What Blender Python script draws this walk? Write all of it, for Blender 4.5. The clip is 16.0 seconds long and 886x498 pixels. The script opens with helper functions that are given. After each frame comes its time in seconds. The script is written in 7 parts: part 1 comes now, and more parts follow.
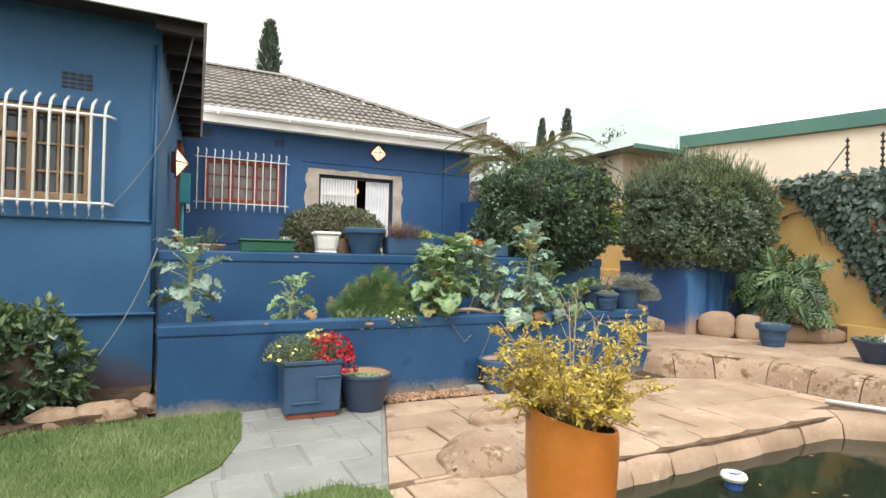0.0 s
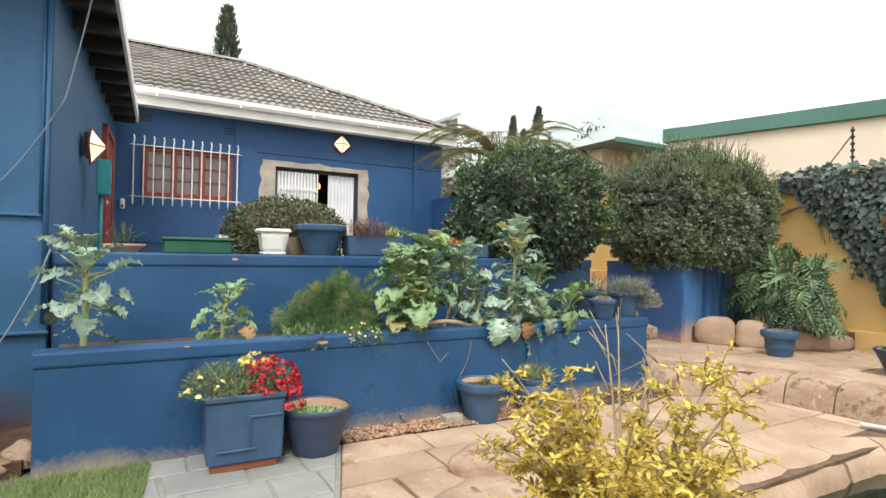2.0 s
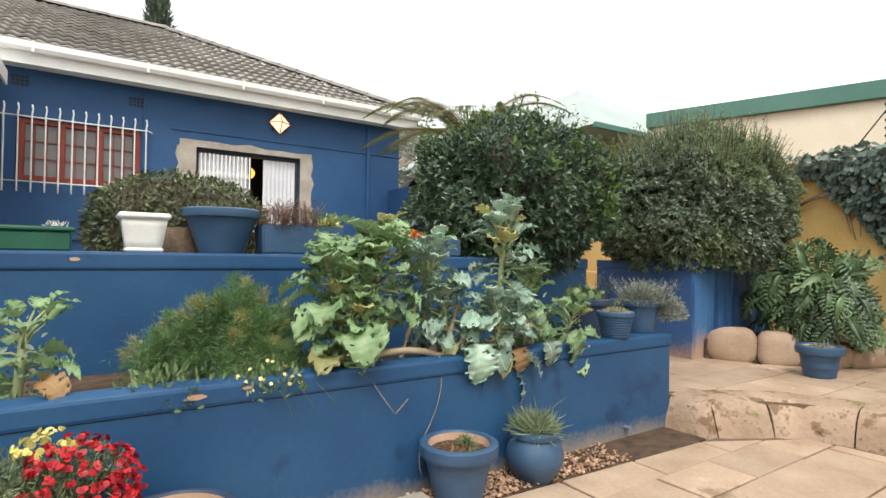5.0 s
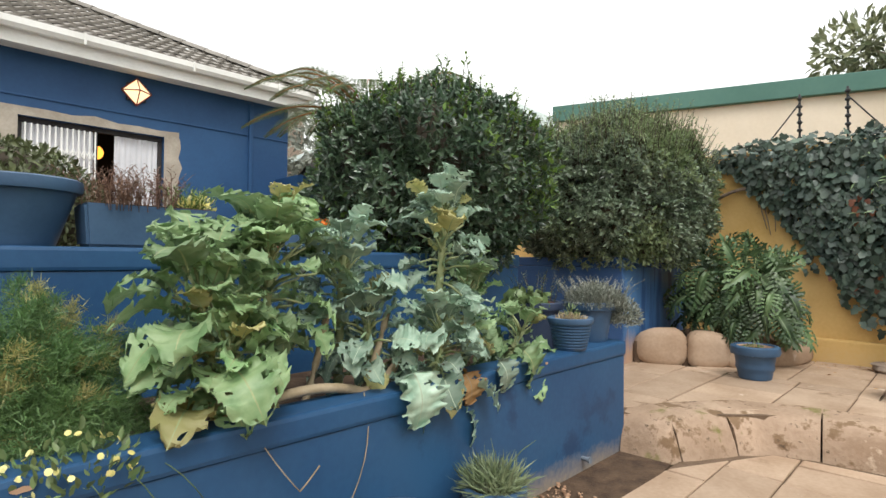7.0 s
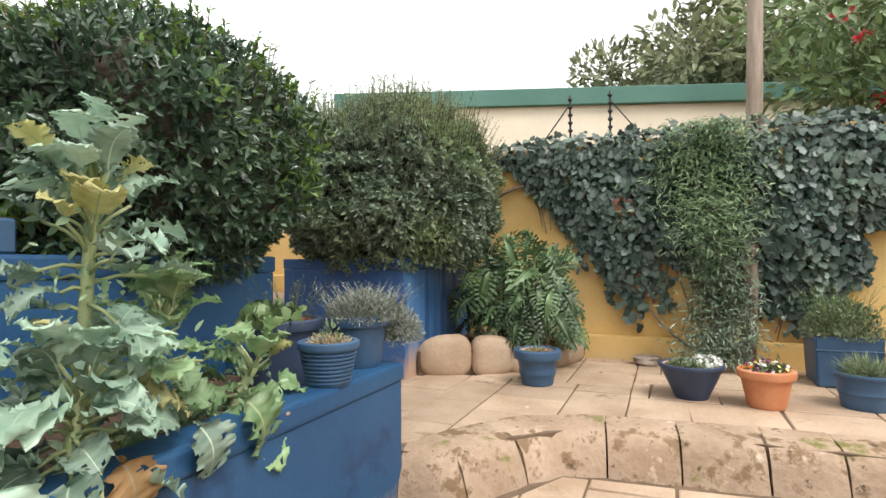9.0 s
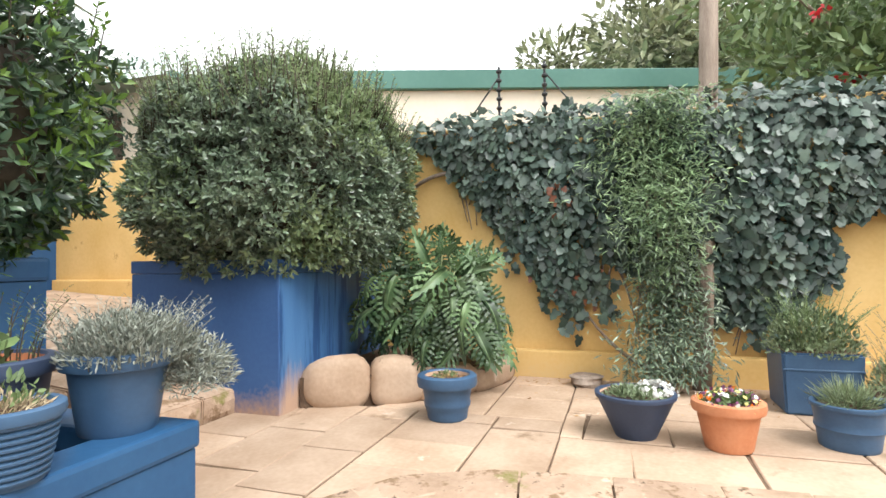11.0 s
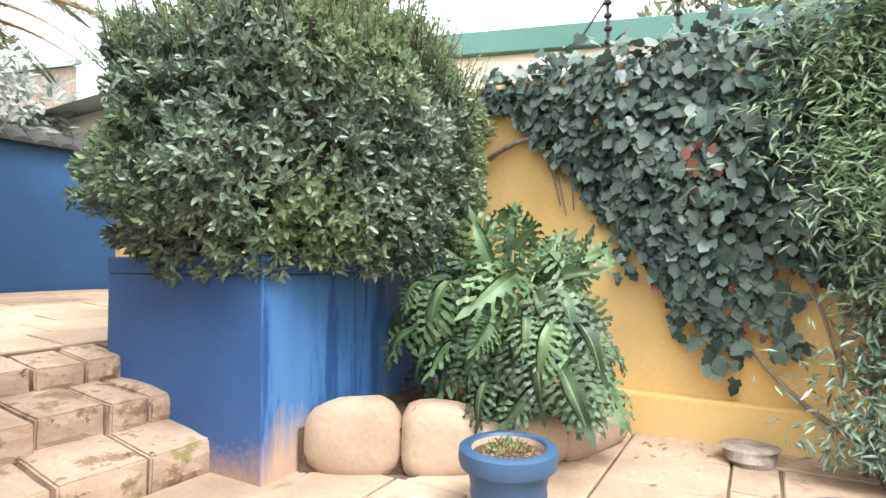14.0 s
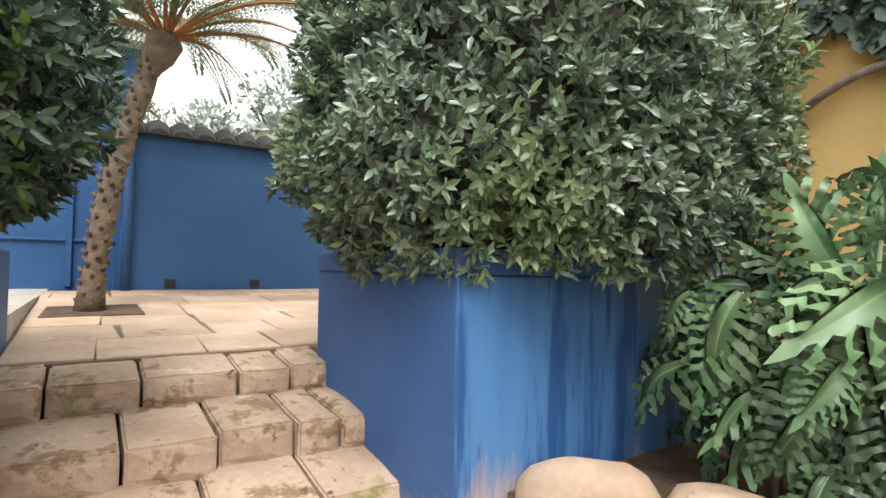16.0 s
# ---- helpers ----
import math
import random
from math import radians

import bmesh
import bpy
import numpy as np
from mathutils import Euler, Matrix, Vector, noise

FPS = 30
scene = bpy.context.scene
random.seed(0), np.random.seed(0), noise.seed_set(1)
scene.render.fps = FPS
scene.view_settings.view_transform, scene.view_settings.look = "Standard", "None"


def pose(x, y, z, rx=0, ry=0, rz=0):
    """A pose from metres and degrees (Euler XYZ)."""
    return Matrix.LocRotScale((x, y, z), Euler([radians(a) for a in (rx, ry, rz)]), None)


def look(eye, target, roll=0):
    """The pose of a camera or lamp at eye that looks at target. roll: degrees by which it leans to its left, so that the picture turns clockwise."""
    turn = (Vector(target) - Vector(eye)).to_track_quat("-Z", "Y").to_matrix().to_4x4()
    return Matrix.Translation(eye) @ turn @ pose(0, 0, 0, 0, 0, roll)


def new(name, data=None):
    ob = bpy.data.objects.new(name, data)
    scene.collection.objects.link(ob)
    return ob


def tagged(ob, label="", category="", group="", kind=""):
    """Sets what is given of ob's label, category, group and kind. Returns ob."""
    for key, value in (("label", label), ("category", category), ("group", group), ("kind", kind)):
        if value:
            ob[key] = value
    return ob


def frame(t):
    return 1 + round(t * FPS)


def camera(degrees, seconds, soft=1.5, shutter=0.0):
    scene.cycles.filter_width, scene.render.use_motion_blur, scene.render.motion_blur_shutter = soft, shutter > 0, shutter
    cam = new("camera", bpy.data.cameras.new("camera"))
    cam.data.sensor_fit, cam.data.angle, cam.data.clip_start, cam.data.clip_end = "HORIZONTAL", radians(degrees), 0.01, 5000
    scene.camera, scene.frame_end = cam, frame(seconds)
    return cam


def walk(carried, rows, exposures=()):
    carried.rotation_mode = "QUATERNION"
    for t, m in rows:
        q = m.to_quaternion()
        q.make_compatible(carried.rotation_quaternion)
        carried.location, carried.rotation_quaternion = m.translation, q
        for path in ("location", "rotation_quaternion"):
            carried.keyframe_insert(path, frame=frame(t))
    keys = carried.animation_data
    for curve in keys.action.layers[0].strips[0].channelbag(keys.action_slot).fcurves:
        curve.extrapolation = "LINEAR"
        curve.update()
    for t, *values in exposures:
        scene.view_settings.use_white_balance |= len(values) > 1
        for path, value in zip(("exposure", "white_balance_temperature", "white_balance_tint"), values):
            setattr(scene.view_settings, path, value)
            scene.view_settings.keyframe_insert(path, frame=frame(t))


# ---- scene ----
cam = camera(79.0, 16.0)
METRES, EYE, TILT, LEAN, TURN = 8.0, 1.35, 0.0, 0.0, -26.3
ROWS = [
    (0.0, 0.0, 0.0, 0.0, -0.01, 0.67, -1.25),
    (0.5, -0.0019, 0.028, -0.0005, -1.3, 0.68, -1.21),
    (1.0, 0.0002, 0.0588, 0.0009, -2.14, 0.68, -1.14),
    (1.5, -0.0002, 0.0892, -0.0001, -2.45, 0.68, -1.08),
    (2.0, -0.0015, 0.1173, 0.0016, -3.25, 0.73, -1.04),
    (2.5, -0.0005, 0.1487, -0.0001, -4.63, 0.8, -0.99),
    (3.0, 0.0015, 0.1789, -0.0006, -5.42, 0.84, -0.95),
    (3.5, 0.0037, 0.2113, -0.0015, -5.94, 0.87, -0.91),
    (4.0, 0.0086, 0.2422, -0.0012, -6.67, 0.88, -0.88),
    (6.5, 0.0065, 0.4079, -0.0034, -14.21, 0.93, -0.63),
    (7.0, 0.0083, 0.4339, -0.0055, -19.5, 1.03, -0.52),
    (7.5, 0.0176, 0.4612, -0.0042, -24.89, 1.08, -0.37),
    (8.0, 0.0324, 0.4837, -0.0033, -30.0, 1.17, -0.18),
    (8.5, 0.0587, 0.5047, -0.0047, -37.18, 1.23, 0.08),
    (9.0, 0.0899, 0.5222, -0.0055, -41.17, 1.28, 0.38),
    (9.5, 0.1225, 0.5378, -0.0059, -44.45, 1.28, 0.5),
    (10.0, 0.1559, 0.5459, -0.0064, -46.46, 1.36, 0.69),
    (12.5, 0.3071, 0.6161, -0.0045, -42.45, 1.31, 0.56),
    (13.0, 0.3272, 0.6346, -0.0057, -40.83, 1.33, 0.45),
    (13.5, 0.3486, 0.6567, -0.0051, -37.08, 1.41, 0.27),
    (14.0, 0.3692, 0.6798, -0.0078, -33.35, 1.6, 0.12),
    (14.5, 0.3901, 0.7054, -0.0091, -29.1, 1.92, 0.01),
    (15.0, 0.407, 0.7286, -0.01, -23.02, 2.38, -0.12),
    (15.5, 0.4165, 0.752, -0.0132, -13.89, 2.34, -0.52),
    (16.0, 0.4204, 0.7761, -0.0115, -7.11, 2.13, -0.86),
]
walk(cam, [(t, pose(0, 0, EYE, TILT, LEAN, TURN) @ pose(METRES * x, METRES * y, METRES * z, 90 + pitch, roll, yaw)) for t, x, y, z, yaw, pitch, roll in ROWS],
     exposures=[(0.0, 0.95, 6400, 10), (4.0, 0.98, 6400, 9), (6.5, 0.68, 6400, 9), (7.0, 0.70, 6400, 9), (8.0, 1.0, 6400, 9), (9.5, 1.02, 6350, 9), (10.0, 1.18, 6300, 10), (12.5, 1.65, 6050, 9), (14.5, 1.95, 5950, 9), (16.0, 1.55, 6150, 9)])

# ---- world, sun, exposure ----
world = bpy.data.worlds.new("overcast_sky")
scene.world = world
world.use_nodes = True
wn, wl = world.node_tree.nodes, world.node_tree.links
wn.clear()
sky = wn.new("ShaderNodeTexSky")
sky.sky_type = "NISHITA"
sky.sun_disc = False
sky.sun_elevation, sky.sun_rotation = radians(52), radians(200)
veil = wn.new("ShaderNodeMix")
veil.data_type = "RGBA"
veil.inputs[0].default_value = 0.94
veil.inputs[7].default_value = (9.3, 9.3, 8.9, 1)
bg = wn.new("ShaderNodeBackground")
bg.inputs[1].default_value = 0.105
wo = wn.new("ShaderNodeOutputWorld")
wl.new(sky.outputs[0], veil.inputs[6])
wl.new(veil.outputs[2], bg.inputs[0])
wl.new(bg.outputs[0], wo.inputs[0])
sun_data = bpy.data.lights.new("sun", "SUN")
sun_data.energy, sun_data.angle, sun_data.color = 1.5, radians(25), (1.0, 0.96, 0.9)
sun = new("sun", sun_data)
sun.matrix_world = look((-3.0, -6.0, 10.0), (0.5, 0.0, 0.0))


# ---- materials ----
def mat(name, c1, c2, scale=4.0, fine=40.0, rough=0.8, bump=0.15, island=0.0, spots=None, metal=0.0,
        bump_size=0.01, spec=0.4, obj_random=0.0, translucent=0.0, stretch=(1, 1, 1), splash=None):
    """Two-scale noise paint or stone. spots: (colour, scale, threshold). splash: (colour, z_low, z_high, cut)."""
    m = bpy.data.materials.new(name)
    m.use_nodes = True
    n, l = m.node_tree.nodes, m.node_tree.links
    b = n["Principled BSDF"]
    geo = n.new("ShaderNodeNewGeometry")
    mp = n.new("ShaderNodeMapping")
    mp.inputs["Scale"].default_value = stretch
    l.new(geo.outputs["Position"], mp.inputs[0])
    big = n.new("ShaderNodeTexNoise")
    big.inputs["Scale"].default_value, big.inputs["Detail"].default_value = scale, 5
    l.new(mp.outputs[0], big.inputs["Vector"])
    small = n.new("ShaderNodeTexNoise")
    small.inputs["Scale"].default_value, small.inputs["Detail"].default_value = fine, 6
    l.new(mp.outputs[0], small.inputs["Vector"])
    ramp = n.new("ShaderNodeMapRange")
    ramp.inputs[1].default_value, ramp.inputs[2].default_value = 0.32, 0.68
    add = n.new("ShaderNodeMath")
    add.operation = "MULTIPLY_ADD"
    l.new(small.outputs[0], add.inputs[0])
    add.inputs[1].default_value = 0.35
    l.new(big.outputs[0], add.inputs[2])
    sub = n.new("ShaderNodeMath")
    sub.operation = "SUBTRACT"
    l.new(add.outputs[0], sub.inputs[0])
    sub.inputs[1].default_value = 0.175
    l.new(sub.outputs[0], ramp.inputs[0])
    mix = n.new("ShaderNodeMix")
    mix.data_type = "RGBA"
    l.new(ramp.outputs[0], mix.inputs[0])
    mix.inputs[6].default_value, mix.inputs[7].default_value = (*c1, 1), (*c2, 1)
    col = mix.outputs[2]
    if spots:
        for sc, ss, th in spots:
            sn = n.new("ShaderNodeTexNoise")
            sn.inputs["Scale"].default_value, sn.inputs["Detail"].default_value = ss, 7
            sn.inputs["Roughness"].default_value = 0.65
            l.new(mp.outputs[0], sn.inputs["Vector"])
            sr = n.new("ShaderNodeMapRange")
            sr.inputs[1].default_value, sr.inputs[2].default_value = th, th + 0.07
            l.new(sn.outputs[0], sr.inputs[0])
            sm = n.new("ShaderNodeMix")
            sm.data_type = "RGBA"
            l.new(sr.outputs[0], sm.inputs[0])
            l.new(col, sm.inputs[6])
            sm.inputs[7].default_value = (*sc, 1)
            col = sm.outputs[2]
    if splash:
        sc, z0, z1, amt = splash
        sep = n.new("ShaderNodeSeparateXYZ")
        l.new(geo.outputs["Position"], sep.inputs[0])
        zr = n.new("ShaderNodeMapRange")
        zr.inputs[1].default_value, zr.inputs[2].default_value = z0, z1
        zr.inputs[3].default_value, zr.inputs[4].default_value = amt, -0.35
        l.new(sep.outputs[2], zr.inputs[0])
        sa = n.new("ShaderNodeMath")
        sa.operation = "ADD"
        l.new(zr.outputs[0], sa.inputs[0])
        l.new(add.outputs[0], sa.inputs[1])
        sr = n.new("ShaderNodeMapRange")
        sr.inputs[1].default_value, sr.inputs[2].default_value = 0.75, 1.15
        l.new(sa.outputs[0], sr.inputs[0])
        sm = n.new("ShaderNodeMix")
        sm.data_type = "RGBA"
        l.new(sr.outputs[0], sm.inputs[0])
        l.new(col, sm.inputs[6])
        sm.inputs[7].default_value = (*sc, 1)
        col = sm.outputs[2]
    if island or obj_random:
        hs = n.new("ShaderNodeHueSaturation")
        vr = n.new("ShaderNodeMapRange")
        k = island or obj_random
        vr.inputs[3].default_value, vr.inputs[4].default_value = 1 - k, 1 + k
        if island:
            l.new(geo.outputs["Random Per Island"], vr.inputs[0])
        else:
            oi = n.new("ShaderNodeObjectInfo")
            l.new(oi.outputs["Random"], vr.inputs[0])
        l.new(vr.outputs[0], hs.inputs["Value"])
        l.new(col, hs.inputs["Color"])
        col = hs.outputs[0]
    l.new(col, b.inputs["Base Color"])
    b.inputs["Roughness"].default_value = rough
    b.inputs["Metallic"].default_value = metal
    b.inputs["Specular IOR Level"].default_value = spec
    if bump:
        bp = n.new("ShaderNodeBump")
        bp.inputs["Strength"].default_value, bp.inputs["Distance"].default_value = bump, bump_size
        l.new(add.outputs[0], bp.inputs["Height"])
        l.new(bp.outputs[0], b.inputs["Normal"])
    if translucent:
        tr = n.new("ShaderNodeBsdfTranslucent")
        l.new(col, tr.inputs[0])
        ms = n.new("ShaderNodeMixShader")
        ms.inputs[0].default_value = translucent
        l.new(b.outputs[0], ms.inputs[1])
        l.new(tr.outputs[0], ms.inputs[2])
        l.new(ms.outputs[0], n["Material Output"].inputs[0])
    return m


BLUE = mat("blue_wall_paint", (0.015, 0.062, 0.155), (0.025, 0.089, 0.198), 1.6, 30, 0.5, 0.2,
           spots=[((0.07, 0.14, 0.24), 6.0, 0.69), ((0.014, 0.05, 0.125), 2.2, 0.60), ((0.30, 0.32, 0.34), 26.0, 0.74)], splash=((0.30, 0.25, 0.20), 0.0, 0.24, 0.38))
BLUE_HOUSE = mat("blue_house_paint", (0.016, 0.062, 0.165), (0.024, 0.084, 0.205), 1.2, 25, 0.6, 0.10)
BLUE_ANNEX = mat("blue_annex_paint", (0.024, 0.088, 0.19), (0.034, 0.112, 0.23), 1.2, 25, 0.6, 0.10,
                 splash=((0.09, 0.06, 0.06), 0.0, 0.7, 0.42))
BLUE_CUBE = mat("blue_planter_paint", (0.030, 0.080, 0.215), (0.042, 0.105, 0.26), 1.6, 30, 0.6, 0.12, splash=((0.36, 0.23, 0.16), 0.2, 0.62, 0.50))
# paler copy of the planter blue for its sky-lit face, with dark streaks
BLUE_CUBE_LIT = mat("sky_lit_streaked_blue_paint", (0.040, 0.115, 0.27), (0.062, 0.16, 0.335), 1.6, 30, 0.6, 0.12,
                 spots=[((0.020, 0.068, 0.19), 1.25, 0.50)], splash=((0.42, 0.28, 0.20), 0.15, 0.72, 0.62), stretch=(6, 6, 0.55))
SLATEJOINT = mat("grey_joint", (0.20, 0.20, 0.18), (0.27, 0.265, 0.24), 8, 60, 0.9, 0.3)
BLUE_POT = mat("blue_pot_paint", (0.034, 0.074, 0.142), (0.050, 0.102, 0.185), 5, 60, 0.45, 0.08,
               spots=[((0.10, 0.13, 0.20), 14.0, 0.72)])
NAVY_POT = mat("dark_blue_pot_paint", (0.030, 0.045, 0.085), (0.045, 0.065, 0.115), 5, 60, 0.5, 0.08)
YELLOW = mat("yellow_wall_paint", (0.62, 0.39, 0.13), (0.72, 0.49, 0.20), 1.5, 30, 0.75, 0.15,
             spots=[((0.46, 0.26, 0.08), 3.0, 0.66)], splash=((0.60, 0.42, 0.20), 0.2, 0.7, 0.3))
SAND = mat("sandstone_paving", (0.33, 0.225, 0.15), (0.47, 0.345, 0.25), 2.2, 34, 0.75, 0.4, obj_random=0.13,
           spots=[((0.24, 0.16, 0.10), 1.7, 0.60), ((0.57, 0.455, 0.36), 3.3, 0.64), ((0.18, 0.12, 0.075), 7.0, 0.68)])
STONE = mat("sandstone_edge", (0.29, 0.195, 0.13), (0.45, 0.325, 0.235), 3, 26, 0.8, 0.8, obj_random=0.10,
            spots=[((0.20, 0.125, 0.07), 6.0, 0.54), ((0.56, 0.43, 0.32), 4.2, 0.62), ((0.16, 0.15, 0.035), 2.3, 0.61), ((0.085, 0.055, 0.032), 13.0, 0.61)], bump_size=0.03)
SLATE = mat("grey_slate", (0.225, 0.232, 0.215), (0.30, 0.30, 0.28), 2.5, 30, 0.6, 0.2, obj_random=0.06)
MORTAR = mat("joint_sand", (0.10, 0.065, 0.04), (0.18, 0.12, 0.08), 10, 80, 0.9, 0.3)
SOIL = mat("garden_soil", (0.055, 0.032, 0.02), (0.12, 0.075, 0.045), 9, 60, 0.95, 0.8, bump_size=0.03)
LAWN = mat("lawn_ground", (0.09, 0.13, 0.035), (0.16, 0.20, 0.06), 3, 60, 0.9, 0.5)
GRASS = mat("grass_blades", (0.15, 0.23, 0.085), (0.30, 0.36, 0.165), 1.6, 8, 0.6, 0.0, island=0.3, translucent=0.25)
GROUND = mat("far_ground", (0.12, 0.11, 0.06), (0.18, 0.15, 0.09), 0.8, 12, 0.95, 0.3)
CONCRETE = mat("grey_cement", (0.32, 0.28, 0.23), (0.46, 0.41, 0.35), 4, 40, 0.9, 0.3)
WHITE = mat("white_paint", (0.70, 0.69, 0.66), (0.80, 0.79, 0.77), 3, 30, 0.5, 0.05)
WHITEPOT = mat("white_glazed_clay", (0.72, 0.70, 0.66), (0.82, 0.81, 0.78), 8, 50, 0.4, 0.2)
TILE = mat("concrete_roof_tile", (0.20, 0.185, 0.165), (0.31, 0.285, 0.26), 1.5, 25, 0.85, 0.3, obj_random=0.12,
           spots=[((0.40, 0.36, 0.31), 2.0, 0.70)])
DARKTILE = mat("dark_coping_tile", (0.028, 0.026, 0.025), (0.06, 0.055, 0.05), 4, 40, 0.95, 0.3)
DARKWOOD = mat("dark_soffit_board", (0.022, 0.020, 0.022), (0.04, 0.035, 0.035), 3, 30, 0.7, 0.2)
REDWOOD = mat("red_brown_varnished_wood", (0.19, 0.030, 0.017), (0.28, 0.052, 0.03), 4, 40, 0.4, 0.1, stretch=(4, 4, 0.6))
PINE = mat("weathered_pine", (0.25, 0.15, 0.08), (0.36, 0.23, 0.13), 4, 40, 0.5, 0.15, stretch=(4, 4, 0.6))
TEAL = mat("teal_paint", (0.02, 0.22, 0.26), (0.03, 0.28, 0.32), 4, 40, 0.5, 0.05)
TERRA = mat("terracotta", (0.46, 0.17, 0.075), (0.56, 0.24, 0.12), 6, 50, 0.7, 0.12)
ORANGE = mat("orange_glazed_pot", (0.42, 0.135, 0.022), (0.54, 0.20, 0.04), 2.5, 30, 0.35, 0.08,
             spots=[((0.60, 0.34, 0.17), 9.0, 0.72)])
CLAY = mat("pale_clay_inside", (0.42, 0.26, 0.17), (0.52, 0.35, 0.25), 8, 50, 0.9, 0.2)
GREENMETAL = mat("green_fascia_metal", (0.065, 0.16, 0.13), (0.085, 0.19, 0.155), 1, 15, 0.5, 0.03)
CREAM = mat("cream_render", (0.68, 0.58, 0.46), (0.76, 0.66, 0.54), 0.8, 20, 0.8, 0.08)
PALEROOF = mat("pale_green_roof", (0.30, 0.35, 0.33), (0.36, 0.41, 0.39), 0.6, 8, 0.6, 0.05)
GREENPLASTIC = mat("green_plastic", (0.012, 0.085, 0.05), (0.02, 0.11, 0.065), 5, 40, 0.4, 0.04)
BARK = mat("grey_bark", (0.20, 0.15, 0.115), (0.34, 0.27, 0.22), 5, 50, 0.9, 0.6, stretch=(3, 3, 0.5), bump_size=0.02)
FERNBARK = mat("fern_trunk", (0.08, 0.055, 0.038), (0.17, 0.12, 0.08), 12, 60, 0.95, 0.8, bump_size=0.03)
FERNCROWN = mat("rusty_fern_stalk", (0.22, 0.09, 0.035), (0.32, 0.15, 0.06), 12, 60, 0.9, 0.3)
STALK = mat("kale_stalk", (0.25, 0.31, 0.14), (0.38, 0.40, 0.22), 8, 50, 0.7, 0.2)
PALEVEIN = mat("pale_leaf_vein", (0.36, 0.45, 0.32), (0.52, 0.60, 0.46), 8, 50, 0.6, 0.1)
DRYSTALK = mat("dry_stem", (0.26, 0.20, 0.12), (0.40, 0.32, 0.22), 8, 50, 0.8, 0.2)
# for real twigs, and for the dark cores that stand for shade inside bushes
TWIG_AND_CORE = mat("twig_and_core_shade", (0.045, 0.035, 0.025), (0.09, 0.07, 0.05), 8, 50, 0.9, 0.2)
GRAVEL = mat("brown_gravel", (0.30, 0.165, 0.095), (0.50, 0.33, 0.22), 8, 60, 0.85, 0.2, island=0.45)
BLACK = mat("black_iron", (0.012, 0.012, 0.014), (0.02, 0.02, 0.02), 4, 40, 0.5, 0.0)
CABLE = mat("grey_cable", (0.14, 0.17, 0.21), (0.20, 0.23, 0.27), 4, 40, 0.6, 0.0)
CURTAIN = mat("white_curtain", (0.62, 0.62, 0.66), (0.72, 0.72, 0.76), 3, 30, 0.9, 0.05)
BRICK = mat("red_brick", (0.28, 0.09, 0.05), (0.36, 0.13, 0.08), 8, 50, 0.9, 0.3)


def leafmat(name, c1, c2, island=0.35, trans=0.2, rough=0.45, spec=0.5, scale=3.0, single=False):
    return mat(name, c1, c2, scale, 12, rough, 0.0, island=0 if single else island, obj_random=island if single else 0, translucent=trans, spec=spec)


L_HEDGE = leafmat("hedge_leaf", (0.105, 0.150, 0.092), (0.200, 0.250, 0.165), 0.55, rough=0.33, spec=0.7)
L_BUSH = leafmat("dark_bush_leaf", (0.040, 0.078, 0.046), (0.092, 0.140, 0.078), 0.6, rough=0.3, spec=0.7)
L_BRIGHT = leafmat("young_leaf", (0.10, 0.19, 0.035), (0.18, 0.28, 0.06), 0.35, 0.3)
L_IVY = leafmat("ivy_leaf", (0.038, 0.066, 0.055), (0.098, 0.136, 0.102), 0.55, 0.1, 0.42, 0.55)
L_VINE = leafmat("fine_vine_leaf", (0.16, 0.24, 0.12), (0.27, 0.36, 0.19), 0.4, 0.3)
L_KALE = leafmat("kale_leaf", (0.17, 0.295, 0.125), (0.345, 0.465, 0.245), 0.38, 0.25, 0.45, scale=14, single=True)
L_KALEB = leafmat("blue_green_kale_leaf", (0.205, 0.32, 0.235), (0.41, 0.52, 0.415), 0.38, 0.2, 0.45, scale=14, single=True)
L_KALEY = leafmat("yellowing_kale_leaf", (0.36, 0.35, 0.12), (0.48, 0.44, 0.22), 0.3, 0.25, 0.6, scale=9, single=True)
L_DEAD = leafmat("dry_dead_leaf", (0.34, 0.17, 0.06), (0.48, 0.30, 0.14), 0.3, 0.2, 0.8)
L_FENNEL = leafmat("fennel_frond", (0.085, 0.175, 0.06), (0.165, 0.27, 0.10), 0.3, 0.3)
L_PHIL = leafmat("philodendron_leaf", (0.048, 0.095, 0.040), (0.120, 0.180, 0.078), 0.6, 0.2, 0.42, scale=5, single=True)
PHILRIB = leafmat("philodendron_rib", (0.12, 0.19, 0.08), (0.18, 0.25, 0.11), 0.2, 0.1)
L_YEL = leafmat("golden_shrub_leaf", (0.50, 0.37, 0.045), (0.68, 0.55, 0.12), 0.35, 0.3)
L_TOPI = leafmat("box_leaf", (0.065, 0.085, 0.035), (0.13, 0.15, 0.065), 0.45)
L_LAV = leafmat("lavender_leaf", (0.21, 0.23, 0.19), (0.35, 0.36, 0.31), 0.35)
L_DRYSTUB = leafmat("dry_stubble", (0.34, 0.26, 0.15), (0.50, 0.41, 0.27), 0.35, 0.2, 0.8)
L_HERB = leafmat("herb_leaf", (0.10, 0.16, 0.06), (0.18, 0.24, 0.10), 0.4)
L_GREYHERB = leafmat("grey_herb_leaf", (0.13, 0.18, 0.09), (0.25, 0.30, 0.17), 0.4)
L_RUST = leafmat("rusty_sprig", (0.17, 0.085, 0.065), (0.25, 0.15, 0.10), 0.4)
L_FERN = leafmat("tree_fern_frond", (0.10, 0.14, 0.06), (0.17, 0.21, 0.10), 0.3, 0.35)
